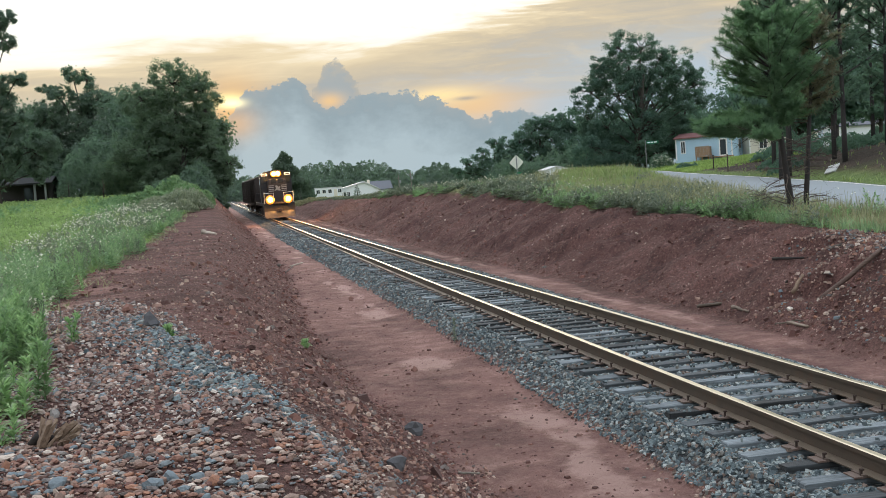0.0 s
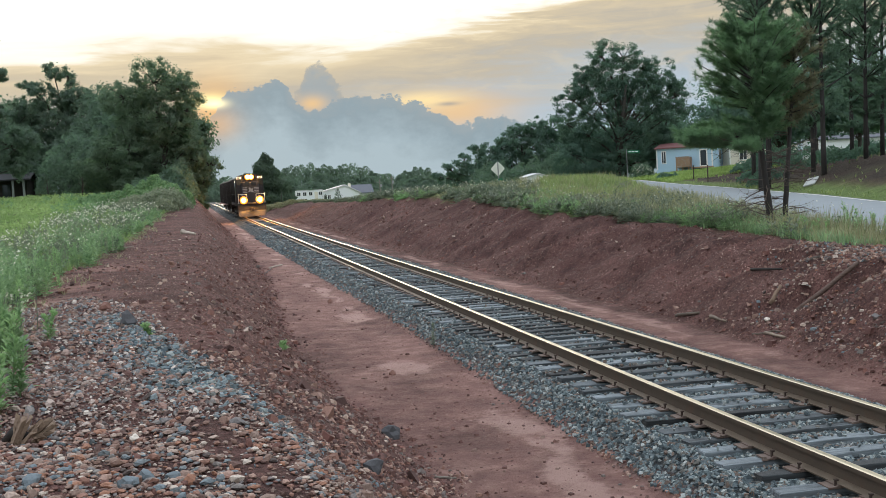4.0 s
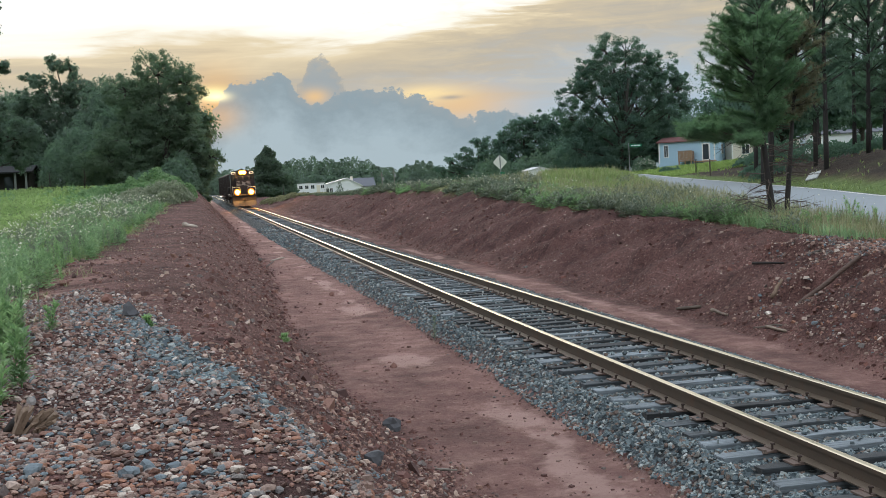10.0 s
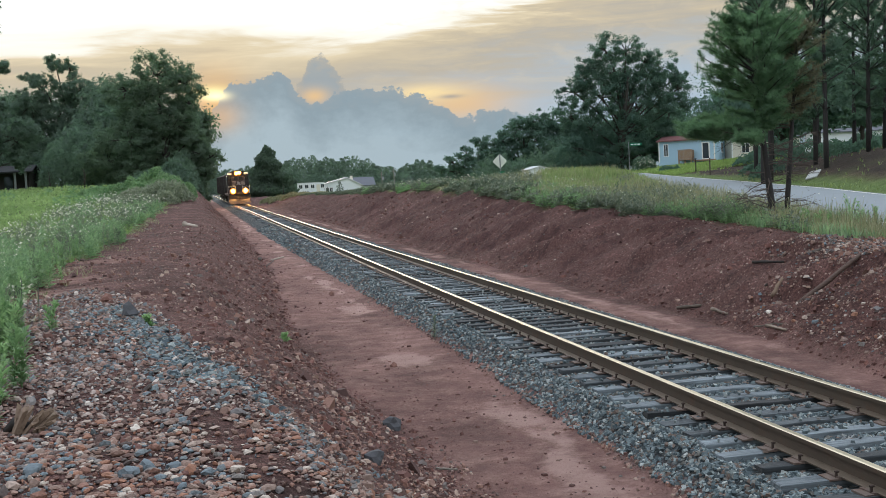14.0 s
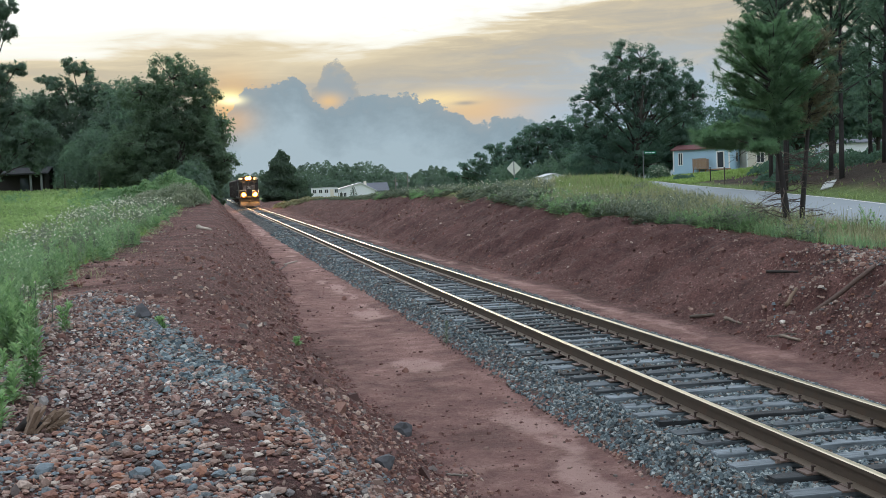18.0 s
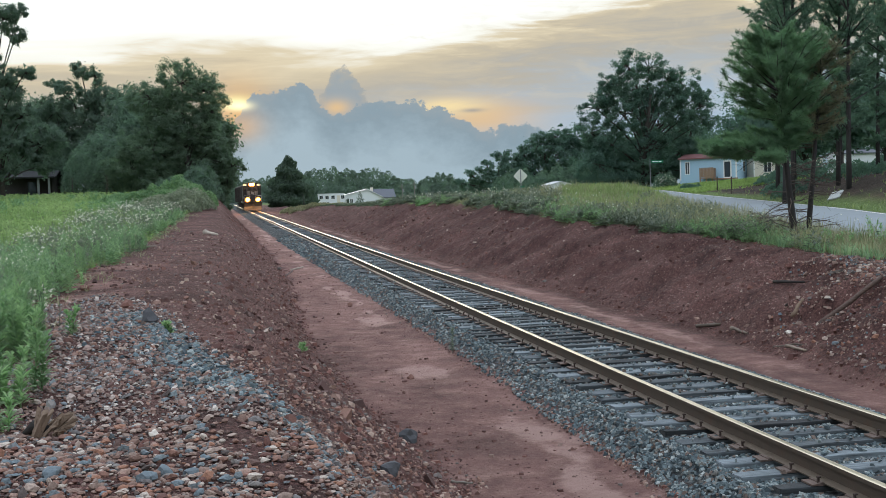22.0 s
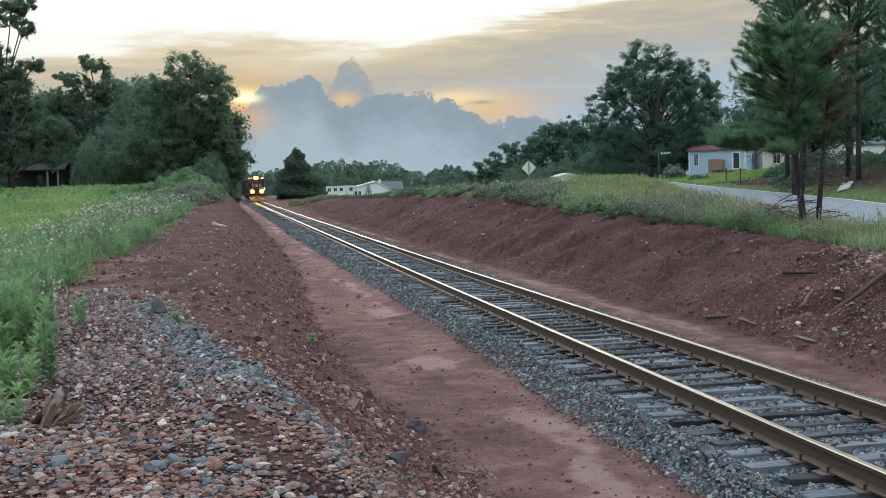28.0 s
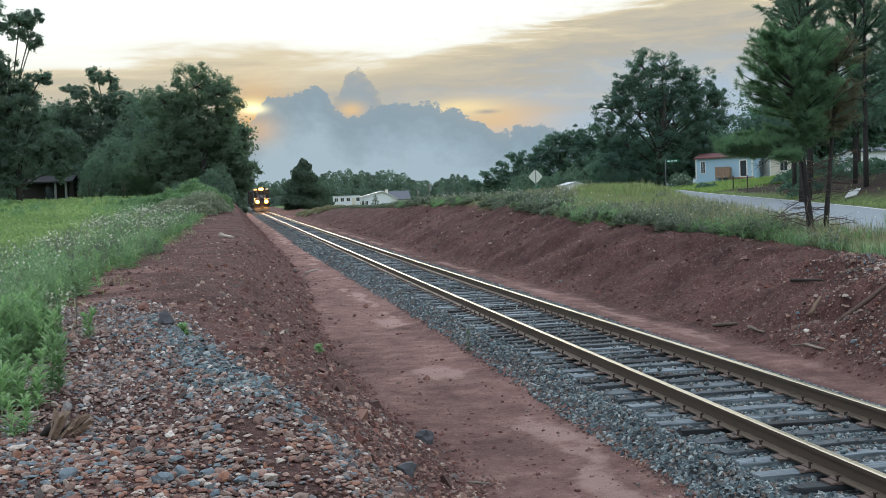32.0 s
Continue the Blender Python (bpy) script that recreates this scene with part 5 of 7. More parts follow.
lobed_tree("shade_tree", -17.8, 148, [(-18.3, 20.4, 1.5, 0.85), (-16.6, 19.6, 1.2, 0.85), (-21.6, 18.6, 1.2, 0.9), (-19.8, 17.2, 2.2, 0.6), (-16.2, 16.6, 2.6, 0.4), (-13.4, 16.2, 2.3, 0.4), (-21.6, 15.0, 2.6, 0.4), (-18.0, 13.6, 3.4, 0.1), (-13.6, 12.6, 3.4, 0.1),
                                       (-22.6, 11.0, 3.6, 0.1), (-18.0, 9.0, 4.2, 0.0), (-13.0, 8.4, 4.0, 0.0), (-23.0, 6.0, 3.8, 0.0), (-17.5, 4.8, 3.6, 0.0), (-12.5, 4.4, 3.4, 0.0)],
           0.24, 91, OAKB, 20, "tall dark tree with a ragged open top behind the field", "trees behind the field", 0.45)
broad_tree("oak_tree", -1.9, 133, 10.0, 2.6, 3.5, 0.1, 16000, 0.32, OAK, 4, "lower dark tree beside the railway line", 0.0, 70, 0.0, "trees behind the field", fill=0.5, skirt=True)
for n_, (x_, y_, h_, rx_, lo_) in enumerate(((-24.5, 152, 14.5, 4.4, 1.0), (-12.0, 142, 13.0, 4.2, 0.3), (-28.5, 150, 15.0, 5.0, 1.0), (-35, 150, 15.0, 6.0, 1.0), (-13.8, 136, 8.0, 4.0, 0.0), (-42, 156, 15.0, 7.0, 1.0), (-8.8, 131, 11.5, 3.8, 0.0), (-9.2, 140, 13.0, 3.6, 0.3))):
    broad_tree("shade_tree", x_, y_, h_, rx_, rx_, lo_, 9000, 0.3, OAKB, 20 + n_, "dark leafy tree at the far side of the field", 0.2, 100, 0.0, "trees behind the field", fill=0.4, skirt=True)
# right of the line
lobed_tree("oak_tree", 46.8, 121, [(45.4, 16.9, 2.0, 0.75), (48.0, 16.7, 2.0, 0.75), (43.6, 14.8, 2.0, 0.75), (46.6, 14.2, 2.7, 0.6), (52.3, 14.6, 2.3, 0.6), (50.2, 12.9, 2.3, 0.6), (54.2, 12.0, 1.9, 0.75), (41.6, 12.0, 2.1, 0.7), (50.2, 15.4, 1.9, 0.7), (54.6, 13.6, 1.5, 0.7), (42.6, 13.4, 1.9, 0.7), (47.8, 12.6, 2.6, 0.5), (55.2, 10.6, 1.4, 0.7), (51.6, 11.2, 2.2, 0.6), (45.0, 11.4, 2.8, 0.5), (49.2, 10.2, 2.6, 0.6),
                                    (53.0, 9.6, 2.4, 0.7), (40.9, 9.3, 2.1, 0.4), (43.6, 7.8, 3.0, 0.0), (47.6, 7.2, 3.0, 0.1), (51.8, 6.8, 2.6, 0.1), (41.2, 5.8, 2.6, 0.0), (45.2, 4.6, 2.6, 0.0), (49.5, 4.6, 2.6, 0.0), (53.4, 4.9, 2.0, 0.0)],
           0.17, 126, SHADEDOAK, 9, "tall spreading oak behind the grassy hill", "trees behind the road", 0.5)
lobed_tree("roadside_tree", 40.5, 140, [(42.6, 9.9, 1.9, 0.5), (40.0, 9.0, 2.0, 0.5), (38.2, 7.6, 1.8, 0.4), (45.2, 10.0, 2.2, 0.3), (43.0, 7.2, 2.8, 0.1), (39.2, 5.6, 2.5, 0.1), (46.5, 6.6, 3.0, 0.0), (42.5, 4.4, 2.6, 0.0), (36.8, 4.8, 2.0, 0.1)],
           0.22, 91, SHADEDOAK, 51, "dark rounded tree beyond the grassy hill", "trees behind the road", 0.35)
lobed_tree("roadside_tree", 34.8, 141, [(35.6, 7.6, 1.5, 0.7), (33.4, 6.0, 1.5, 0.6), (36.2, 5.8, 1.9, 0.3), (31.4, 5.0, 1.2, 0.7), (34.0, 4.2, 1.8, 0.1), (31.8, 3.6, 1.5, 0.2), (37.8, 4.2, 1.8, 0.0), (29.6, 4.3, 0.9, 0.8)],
           0.22, 84, SHADEDOAK, 50, "low ragged tree at the end of the grassy hill", "trees behind the road", 0.22)
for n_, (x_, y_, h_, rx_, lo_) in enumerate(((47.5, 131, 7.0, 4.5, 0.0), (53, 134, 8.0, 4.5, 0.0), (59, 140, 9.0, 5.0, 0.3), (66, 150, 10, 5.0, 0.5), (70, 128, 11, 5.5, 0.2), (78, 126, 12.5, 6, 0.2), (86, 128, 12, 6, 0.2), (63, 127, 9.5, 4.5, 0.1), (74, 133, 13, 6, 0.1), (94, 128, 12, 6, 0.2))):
    broad_tree("roadside_tree", x_, y_, h_ * 1.1, rx_, rx_, lo_, 5400, 0.32, SHADEDOAK, 50 + n_, "dense dark green tree beyond the road", 0.3, 45, 0.0, "trees behind the road", fill=0.4)


def conifer(x, y, h, r0, leaves, seed, label):
    g = np.random.default_rng(seed)
    tree = thing("cedar_tree", x, y, gz1(x, y), 0, label, "tree")
    part("trunk", tube([(0, 0, -0.2), (0, 0, h * 0.9)], [0.16, 0.03], 8), BARK, tree, "", True)
    t = 1 - g.random(leaves) ** 0.55
    a = g.random(leaves) * 2 * math.pi
    wob = 0.82 + 0.14 * np.sin(3 * a + 9 * t) + 0.16 * np.sin(23 * t + a)
    rr = r0 * np.minimum((1 - t) ** 0.7, 0.2 + 3 * t + 0.5) * wob * (0.55 + 0.5 * g.random(leaves))
    c = np.c_[rr * np.cos(a), rr * np.sin(a), 0.2 + t * h]
    part("crown", leaf_mesh("crown", c, g.uniform(0.3, 0.6, leaves) * h / 9, CEDAR, 0.5, 0.8), None, tree, "dense dark evergreen foliage")
    return tree


conifer(11.8, 231, 10.6, 6.4, 11000, 1, "dark cone-shaped cedar beside the railway line")
conifer(17.6, 243, 4.8, 1.0, 1500, 2, "narrow dark evergreen in front of the far trees")
conifer(13.2, 205, 2.6, 0.5, 500, 3, "small pointed evergreen at the bank's end")
conifer(28.9, 250, 2.9, 1.3, 900, 4, "rounded evergreen shrub before the white house")
conifer(26.0, 249, 1.5, 0.5, 400, 5, "small dark shrub before the white house")


def far_woods():
    """The wooded skyline, behind everything on the far side."""
    c, f = [], []
    for row, (y, part_of, k) in enumerate(((372, 0.55, 0.9), (400, 0.78, 0.95), (430, 1.0, 1.0), (462, 1.0, 1.06))):
        x = -8.0
        while x < 122:
            top = np.interp(x * 430 / y, [-60, 14, 23, 28, 33, 41, 50, 56, 61, 65, 70, 72, 75, 80, 85, 88, 90, 100, 175], [13, 13, 14.6, 16.2, 15.4, 16, 14.6, 15.8, 13.6, 12, 10.2, 8.4, 9.9, 12.4, 12.6, 10.2, 8.4, 8.4, 9]) * k
            h = top * part_of * RNG.uniform(0.8, 1.04)
            wide = RNG.uniform(2.4, 4.6)
            n = 560
            t = RNG.random(n) ** 0.95
            a = RNG.random(n) * 2 * math.pi
            full = np.sqrt(np.maximum(1 - t**2.4, 0.02)) * 1.1 if RNG.random() < 0.6 else 1.5 * (1.03 - t) ** 0.65
            r = wide * full * (0.75 + 0.35 * RNG.random(n)) * (0.9 + 0.25 * np.sin(5 * a + 11 * t + x))
            c.append(np.c_[x + r * np.cos(a), y + r * np.sin(a), t * h])
            f.append(np.c_[np.cos(a), np.sin(a), 0.9 * t] + RNG.normal(0, 0.7, (n, 3)))
            x += wide * RNG.uniform(0.5, 0.75)
    c, f = np.concatenate(c), np.concatenate(f)
    stuff("far_woods", leaf_mesh("far_woods", c, RNG.uniform(0.45, 0.95, len(c)), HAZEOAK, 0.7, 0.0, f), "hazy green woods along the skyline", "woods")


far_woods()


def shrubbery(name, spots, mat, leaf, n_each, label):
    """Clumps of leaves heaped on the ground: (x, y, radius, height)."""
    c = []
    for x, y, r, h in spots:
        n = int(n_each * max(r, 0.4))
        a, q = RNG.random(n) * 2 * math.pi, np.sqrt(RNG.random(n))
        t = np.sqrt(np.maximum(1 - q**2, 0)) * (0.35 + 0.65 * RNG.random(n) ** 0.5)
        px, py = x + r * q * np.cos(a), y + r * q * np.sin(a)
        c.append(np.c_[px, py, gz(px, py, False) + 0.05 + t * h * (0.55 + 0.8 * vnoise(px, py, 0.3 * r + 0.25, 17))])
    c = np.concatenate(c)
    return stuff(name, leaf_mesh(name, c, RNG.uniform(0.6, 1.4, len(c)) * leaf, mat, 0.5, 0.5), label, "shrubs")


shrubbery("mound_shrubs", [(-4.2, 84, 1.6, 2.0), (-5.5, 85, 1.3, 1.4), (-3.1, 82, 1.1, 1.6), (-2.4, 80, 0.9, 1.2), (-6.8, 84, 1.3, 1.1), (-4.8, 80.5, 1.1, 1.1), (-8.5, 88, 1.6, 1.0), (-3.4, 88, 1.1, 1.5), (-1.9, 84.5, 0.9, 1.1), (-2.6, 86.5, 1.0, 1.5)], BANKGREEN, 0.2, 2200, "rounded green bushes on the mound beside the line")
shrubbery("mound_weeds", [(-3.3, 76, 1.8, 1.3), (-2.2, 77, 1.2, 1.2), (-4.8, 75, 1.6, 1.0), (-2.9, 72, 1.0, 0.8)], TAWNYWEED, 0.16, 1700, "tawny green weeds over the end of the mound")
shrubbery("understorey", [(x, (128 if not -27 < x < -17 else 143) + 0.4 * (x % 7), 2.8, 3.6 + (x * 7 % 3) * 0.8) for x in range(-46, -5, 3)] + [(-3.6, 118, 2.4, 2.4), (-2.6, 121, 2.0, 3.2), (-2.4, 128, 2.0, 3.8), (-2.4, 136, 2.0, 4.5), (-3.0, 146, 2.2, 4.5), (-6.0, 119, 2.2, 2.0), (-1.9, 127, 1.2, 3.6), (-1.9, 136, 1.2, 4.2)], OAKB, 0.38, 640, "dark undergrowth under the trees")
shrubbery("pine_brush", [(33.5 + 1.9 * i, 62 + (i * 5 % 7), 1.1, 0.8 + 0.3 * (i * 3 % 3)) for i in range(11)], SHADEDOAK, 0.2, 520, "dark brush on the slope among the pines")
shrubbery("slope_brush", [(44 + 2.6 * i, 84 + (i * 7 % 5), 1.5, 0.8 + 0.3 * (i * 3 % 4)) for i in range(14)], SHADEDOAK, 0.25, 520, "dark brush on the slope below the mobile homes")
shrubbery("bank_end_weeds", [(8.4, 168, 1.3, 0.7), (9.6, 162, 1.4, 0.6), (11.0, 158, 1.5, 0.5), (12.6, 154, 1.4, 0.35), (14.5, 150, 1.3, 0.3)], DRYGRASS, 0.25, 700, "tawny seeding weeds where the cut bank ends")
shrubbery("yard_brush", [(55.5 + 2.3 * i + 0.7 * (i % 2), 104 + (i * 5 % 4), 1.4, 0.9 + 0.35 * (i * 3 % 4)) for i in range(12)], SHADEDOAK, 0.22, 620, "dark brush before the mobile homes")
shrubbery("flowering_bush", [(45.02, 110, 1.1, 1.7), (46.02, 110.5, 0.8, 1.3)], OAKB, 0.2, 900, "dark bush before the oak")
shrubbery("bush_blossom", [(45.02, 109.7, 1.05, 1.6), (46.02, 110.2, 0.75, 1.25)], PETAL, 0.12, 160, "white blossom on the dark bush")
shrubbery("hedge", [(x, 126 + (x % 5), 3.0, 2.4 + (x * 5 % 4) * 0.5) for x in range(34, 48, 2)], OAKB, 0.34, 600, "dark undergrowth beyond the grassy hill")

# near pines on the bank by the road
pine_tree("young_pine", 13.6, 24.8, 5.2, 1.6, 2.45, 17, 118, 0.15, NEEDLE, 11, "young pine with a bushy green crown and dead lower branches", (-0.42, 0.3), group="pines on the bank", trunk_r=0.09, per_whorl=7, twigs=11, width=0.0045, rough=0.2, blunt=True, extra=((0.46, 3.1, 2.2), (0.49, 3.25, 2.0), (0.475, 2.95, 1.9), (0.51, 3.1, 1.9), (0.44, 3.2, 2.0), (0.47, 3.7, 1.5), (0.44, 4.0, 1.3), (0.5, 2.6, 1.4)))
pine_tree("young_pine", 13.98, 25.0, 5.15, 1.0, 2.8, 11, 40, 0.17, BROWNNEEDLE, 12, "slender pine with thin browning needles", (0.6, 0.2), group="pines on the bank", trunk_r=0.068, per_whorl=5, twigs=7, width=0.007, blunt=True)
# tall pines behind the road
# The four from (36.6, 67) to (48.5, 67) are added to shade the slope.
for n_, (x_, y_, h_, lo_, sp_) in enumerate(((28.9, 54, 13.5, 5.6, 2.8), (31.0, 57, 13.5, 5.0, 2.9), (32.7, 54, 15.5, 4.2, 3.0), (34.5, 58, 14.5, 3.6, 3.1), (38.6, 59, 15.0, 3.3, 3.3), (41.0, 61, 15.0, 3.2, 3.3), (33.8, 64, 15.0, 3.8, 3.0), (40.0, 54, 15.0, 3.2, 3.0), (36.6, 67, 15.5, 3.6, 3.3), (43.4, 68, 16.0, 3.2, 3.5), (45.6, 60, 15.0, 3.2, 3.3), (48.5, 67, 16.0, 3.2, 3.5),
                                                   (46.5, 78, 15.0, 3.4, 3.6), (55.0, 84, 17.0, 3.4, 4.2))):
    pine_tree("tall_pine", x_, y_, h_, sp_, lo_ - 0.9, 12, 22, 0.3, FARNEEDLE, 70 + n_, "tall dark pine on the slope beyond the road", (0.3, 0), group="pines beyond the road", width=0.026, dead=False, rough=0.4, twigs=14, per_whorl=5)
lobed_tree("pine_tree", -22.8, 118, [(-21.9, 21.8, 1.7, 0.3), (-20.4, 22.6, 1.1, 0.5), (-20.8, 20.3, 1.0, 0.5), (-24.6, 22.4, 2.2, 0.2), (-24.5, 17.4, 2.2, 0.3), (-21.7, 15.9, 1.7, 0.4), (-20.0, 16.6, 1.1, 0.6), (-23.3, 13.6, 2.8, 0.2), (-20.6, 12.0, 1.7, 0.4),
                                      (-19.4, 9.3, 2.2, 0.2), (-17.6, 9.9, 1.4, 0.4), (-22.2, 8.6, 2.5, 0.2), (-26.0, 9.6, 3.4, 0.1), (-26.4, 14.8, 3.1, 0.1), (-18.7, 7.2, 1.4, 0.4), (-24.6, 6.2, 2.4, 0.2)],
           0.22, 105, OAKB, 91, "tall dark pine with tiered boughs beyond the field", "trees behind the field", 0.32)
for n_, (x_, y_, h_, lo_) in enumerate(((48.5, 92, 7.5, 2.0), (53.0, 95, 8.0, 2.0), (58.0, 97, 8.5, 2.0), (64.0, 99, 8.0, 2.0))):
    broad_tree("shade_tree", x_, y_, h_, 4.2, 3.5, lo_, 7000, 0.36, SHADEDOAK, 140 + n_, "dark tree behind the pines beyond the road", 0.2, 60, 0.0, "trees behind the road", fill=0.3)


def weed_clumps(name, x, y, h, per, ll, mat, label, spread=0.16, width=0.13):
    """Bushy weeds: leaves set all round upright stems."""
    n = len(x)
    stem = RNG.integers(0, 4, (n, per))
    lean = RNG.normal(0, 0.22, (n, 4, 2))
    foot = RNG.normal(0, 1, (n, 4, 2)) * (spread * h)[:, None, None]
    tall = RNG.uniform(0.65, 1.05, (n, 4)) * h[:, None]
    i = np.arange(n)[:, None]
    t = RNG.random((n, per)) ** 0.8
    c = np.zeros((n, per, 3))
    hh = tall[i, stem] * t
    c[..., :2] = np.c_[x, y][:, None] + foot[i, stem] + lean[i, stem] * hh[..., None]
    c[..., 2] = gz(x, y)[:, None] - 0.02 + hh
    a = RNG.random((n, per)) * 2 * math.pi
    l = (ll[:, None] * (1.2 - 0.6 * t) * RNG.uniform(0.6, 1.25, (n, per)))[..., None]
    out = np.stack([np.cos(a), np.sin(a), 0.15 + 1.1 * t], -1)
    out /= np.linalg.norm(out, axis=-1)[..., None]
    side = np.stack([-np.sin(a), np.cos(a), 0 * a], -1) * l * width
    mid, tip = c + out * l * 0.55, c + out * l
    tip[..., 2] -= 0.2 * l[..., 0]
    v = np.stack([c, mid + side, tip, mid - side], 2).reshape(-1, 3)
    return stuff(name, mesh_from(name, v, np.arange(len(v)).reshape(-1, 4), [mat]), label, "weeds")


def fields():
    # leafy field beside the left bank: low yellow-green growth with darker patches
    def inward(n, lo, hi, power, widths, bias):
        y = near_y(n, lo, hi, power)
        d = RNG.random(n) ** bias * np.interp(y, [10, 30, 60, 125], widths)
        return veg_edge(y) - d, y, d

    n = 3600
    x, y, d = inward(n, 16, 125, 0.75, [4, 10, 22, 46], 1.3)
    k = np.interp(y, [10, 30, 125], [0.55, 0.8, 2.2])
    low = 0.55 + 0.45 * smooth(d, 0.8, 2.5)
    stuff("field_grass", blades("field_grass", np.c_[x, y, gz(x, y) - 0.02], (0.16 + 0.42 * fbm(x, y, 2.2, 3, 33)) * low, 0.02 * k, FIELDLEAF, 0.9, 4), "rank green grass of the field", "grass")
    m = 42000
    x, y, d = inward(m, 15, 125, 0.65, [5, 11, 22, 46], 1.1)
    tall = (0.08 + 0.6 * fbm(x, y, 3.0, 3, 33)) * np.interp(y, [10, 125], [0.7, 1.0]) * (0.5 + 0.5 * smooth(d, 0.8, 2.5))
    ok = fbm(x, y, 1.6, 2, 31) + 0.25 * smooth(d, 1.0, 4.0) > 0.42
    c = np.c_[x, y, gz(x, y) + tall * RNG.random(m) ** 0.6][ok]
    stuff("field_weeds", leaf_mesh("field_weeds", c, (np.interp(y, [10, 40, 125], [0.07, 0.13, 0.34]) * RNG.uniform(0.7, 1.3, m))[ok], FIELDLEAF, 0.45, 0.5), "low leafy yellow green weeds covering the field", "weeds")
    n = 460
    x, y, d = inward(n, 24, 118, 0.9, [4, 10, 24, 40], 1.0)
    keep = (fbm(x, y * 0.4, 4, 2, 37) > 0.5) & (d > 1.5)
    weed_clumps("field_clumps", x[keep], y[keep], RNG.uniform(0.4, 0.8, n)[keep], 60, np.interp(y, [15, 85], [0.2, 0.45])[keep], BANKGREEN, "bushy darker green weeds standing in the field", 0.35, 0.2)
    # along its edge: single bushy plants, and a band of pale flowering weeds behind them
    n = 620
    x, y, d = inward(n, 12, 66, 0.8, [1.2, 2.4, 3.6, 4], 1.3)
    x = x + 0.25 + 0.7 * (fbm(y, y, 2.5, 2, 30) - 0.5)
    keep = fbm(x, y, 1.9, 2, 35) > 0.51
    h = RNG.uniform(0.4, 0.85, n) * (0.5 + fbm(x, y, 3, 2, 36))
    weed_clumps("edge_weeds", x[keep], y[keep], h[keep], 84, np.interp(y, [10, 60], [0.13, 0.25])[keep], WEEDLEAF, "tall leafy green weeds along the field edge")
    n = 900
    x, y, d = inward(n, 11.5, 80, 0.75, [2, 3.6, 5, 6], 1.0)
    keep = (fbm(x, y, 2.4, 2, 38) > 0.38) & (d > 0.2)
    weed_clumps("pale_weeds", x[keep], y[keep], RNG.uniform(0.45, 0.8, n)[keep], 60, np.interp(y, [10, 60], [0.1, 0.2])[keep], GREYWEED, "grey green seeding weeds along the field edge", 0.25, 0.1)
    m = 3800
    x, y, d = inward(m, 11, 84, 0.7, [1.8, 3.4, 4.6, 5], 0.9)
    keep = (fbm(x, y, 1.8, 2, 44) > 0.47) | (RNG.random(m) < 0.12)
    c = np.c_[x, y, gz(x, y) + RNG.uniform(0.45, 0.85, m)]
    stuff("white_flowers", leaf_mesh("white_flowers", c[keep], (np.interp(y, [10, 30, 84], [0.03, 0.055, 0.12]) * RNG.uniform(0.5, 1.2, m))[keep], PETAL, 0.9, 0.0), "small white flowers of the field weeds", "flowers")
    n = 700
    y = near_y(n, 11, 75, 0.8)
    x = veg_edge(y) + RNG.normal(0.15, 0.32, n)
    keep = fbm(x, y, 1.4, 2, 46) > 0.45
    stuff("edge_straw", blades("edge_straw", np.c_[x, y, gz(x, y) - 0.01][keep], RNG.uniform(0.06, 0.2, n)[keep], np.interp(y, [10, 75], [0.008, 0.025])[keep], DRYGRASS, 3.0, 5), "dry trodden stalks where the field meets bare clay", "grass")
    # top of the cut bank: tawny and green grass, grey weeds over the edge
    n = 2600
    y = near_y(n, 19, 100, 0.95)
    edge = bank_edge(y)
    x = edge + np.interp(y, [24, 36, 60], [0.2, 1.8, 2.6]) + RNG.random(n) ** 1.2 * np.maximum(road_x(y) - ROADW - 0.4 - edge, 1.0)
    root = np.c_[x, y, gz(x, y) - 0.02]
    k = np.interp(y, [17, 110], [0.9, 2.6])
    stuff("tawny_grass", blades("tawny_grass", root, (0.2 + 0.6 * fbm(x, y, 2, 3, 51)) * np.where(y < 28, 0.75, 0.9), 0.013 * k, DRYGRASS, 0.8, 5), "tawny seeding grass on top of the bank", "grass")

    n = 1300
    y = RNG.uniform(20.5, 42, n)
    x = bank_edge(y) + 0.35 + RNG.random(n) * np.maximum(road_x(y) - ROADW - 0.4 - bank_edge(y) - 0.35, 0.5)
    keep = fbm(x, y, 1.8, 2, 58) > 0.42
    stuff("verge_grass", blades("verge_grass", np.c_[x, y, gz(x, y) - 0.02][keep], RNG.uniform(0.3, 0.72, n)[keep], 0.012, DRYGRASS, 0.7, 7), "dry seeding grass between the road and the cut", "grass")
    n = 260
    y = RNG.uniform(18.6, 27, n)
    x = bank_edge(y) - 0.05 + RNG.random(n) ** 1.6 * 1.3
    stuff("edge_grass", blades("edge_grass", np.c_[x, y, gz(x, y) - 0.02], 0.1 + 0.3 * fbm(x, y, 1.5, 2, 57), 0.014, WEEDLEAF, 0.8, 6), "fresh green grass along the top of the cut bank", "grass")

    def clumps(name, n, lo, hi, out, h0, h1, per, l0, l1, mat, label, salt, keep, spread=0.25, width=0.13):
        y = near_y(n, lo, hi, 0.75)
        x = bank_edge(y) + 0.02 + RNG.exponential(out, n) * np.interp(y, [22, 60, 115], [0.7, 1.1, 1.6])
        h = RNG.uniform(h0, h1, n) * np.interp(y, [20, 30, 42, 52, 61, 72, 90, 105, 120, 165], [0.65, 0.6, 0.56, 0.42, 0.42, 0.66, 0.6, 0.32, 0.15, 0.14]) * np.clip(2.6 * fbm(x, y, 2.0, 2, salt + 1) - 0.3, 0.25, 2.0)
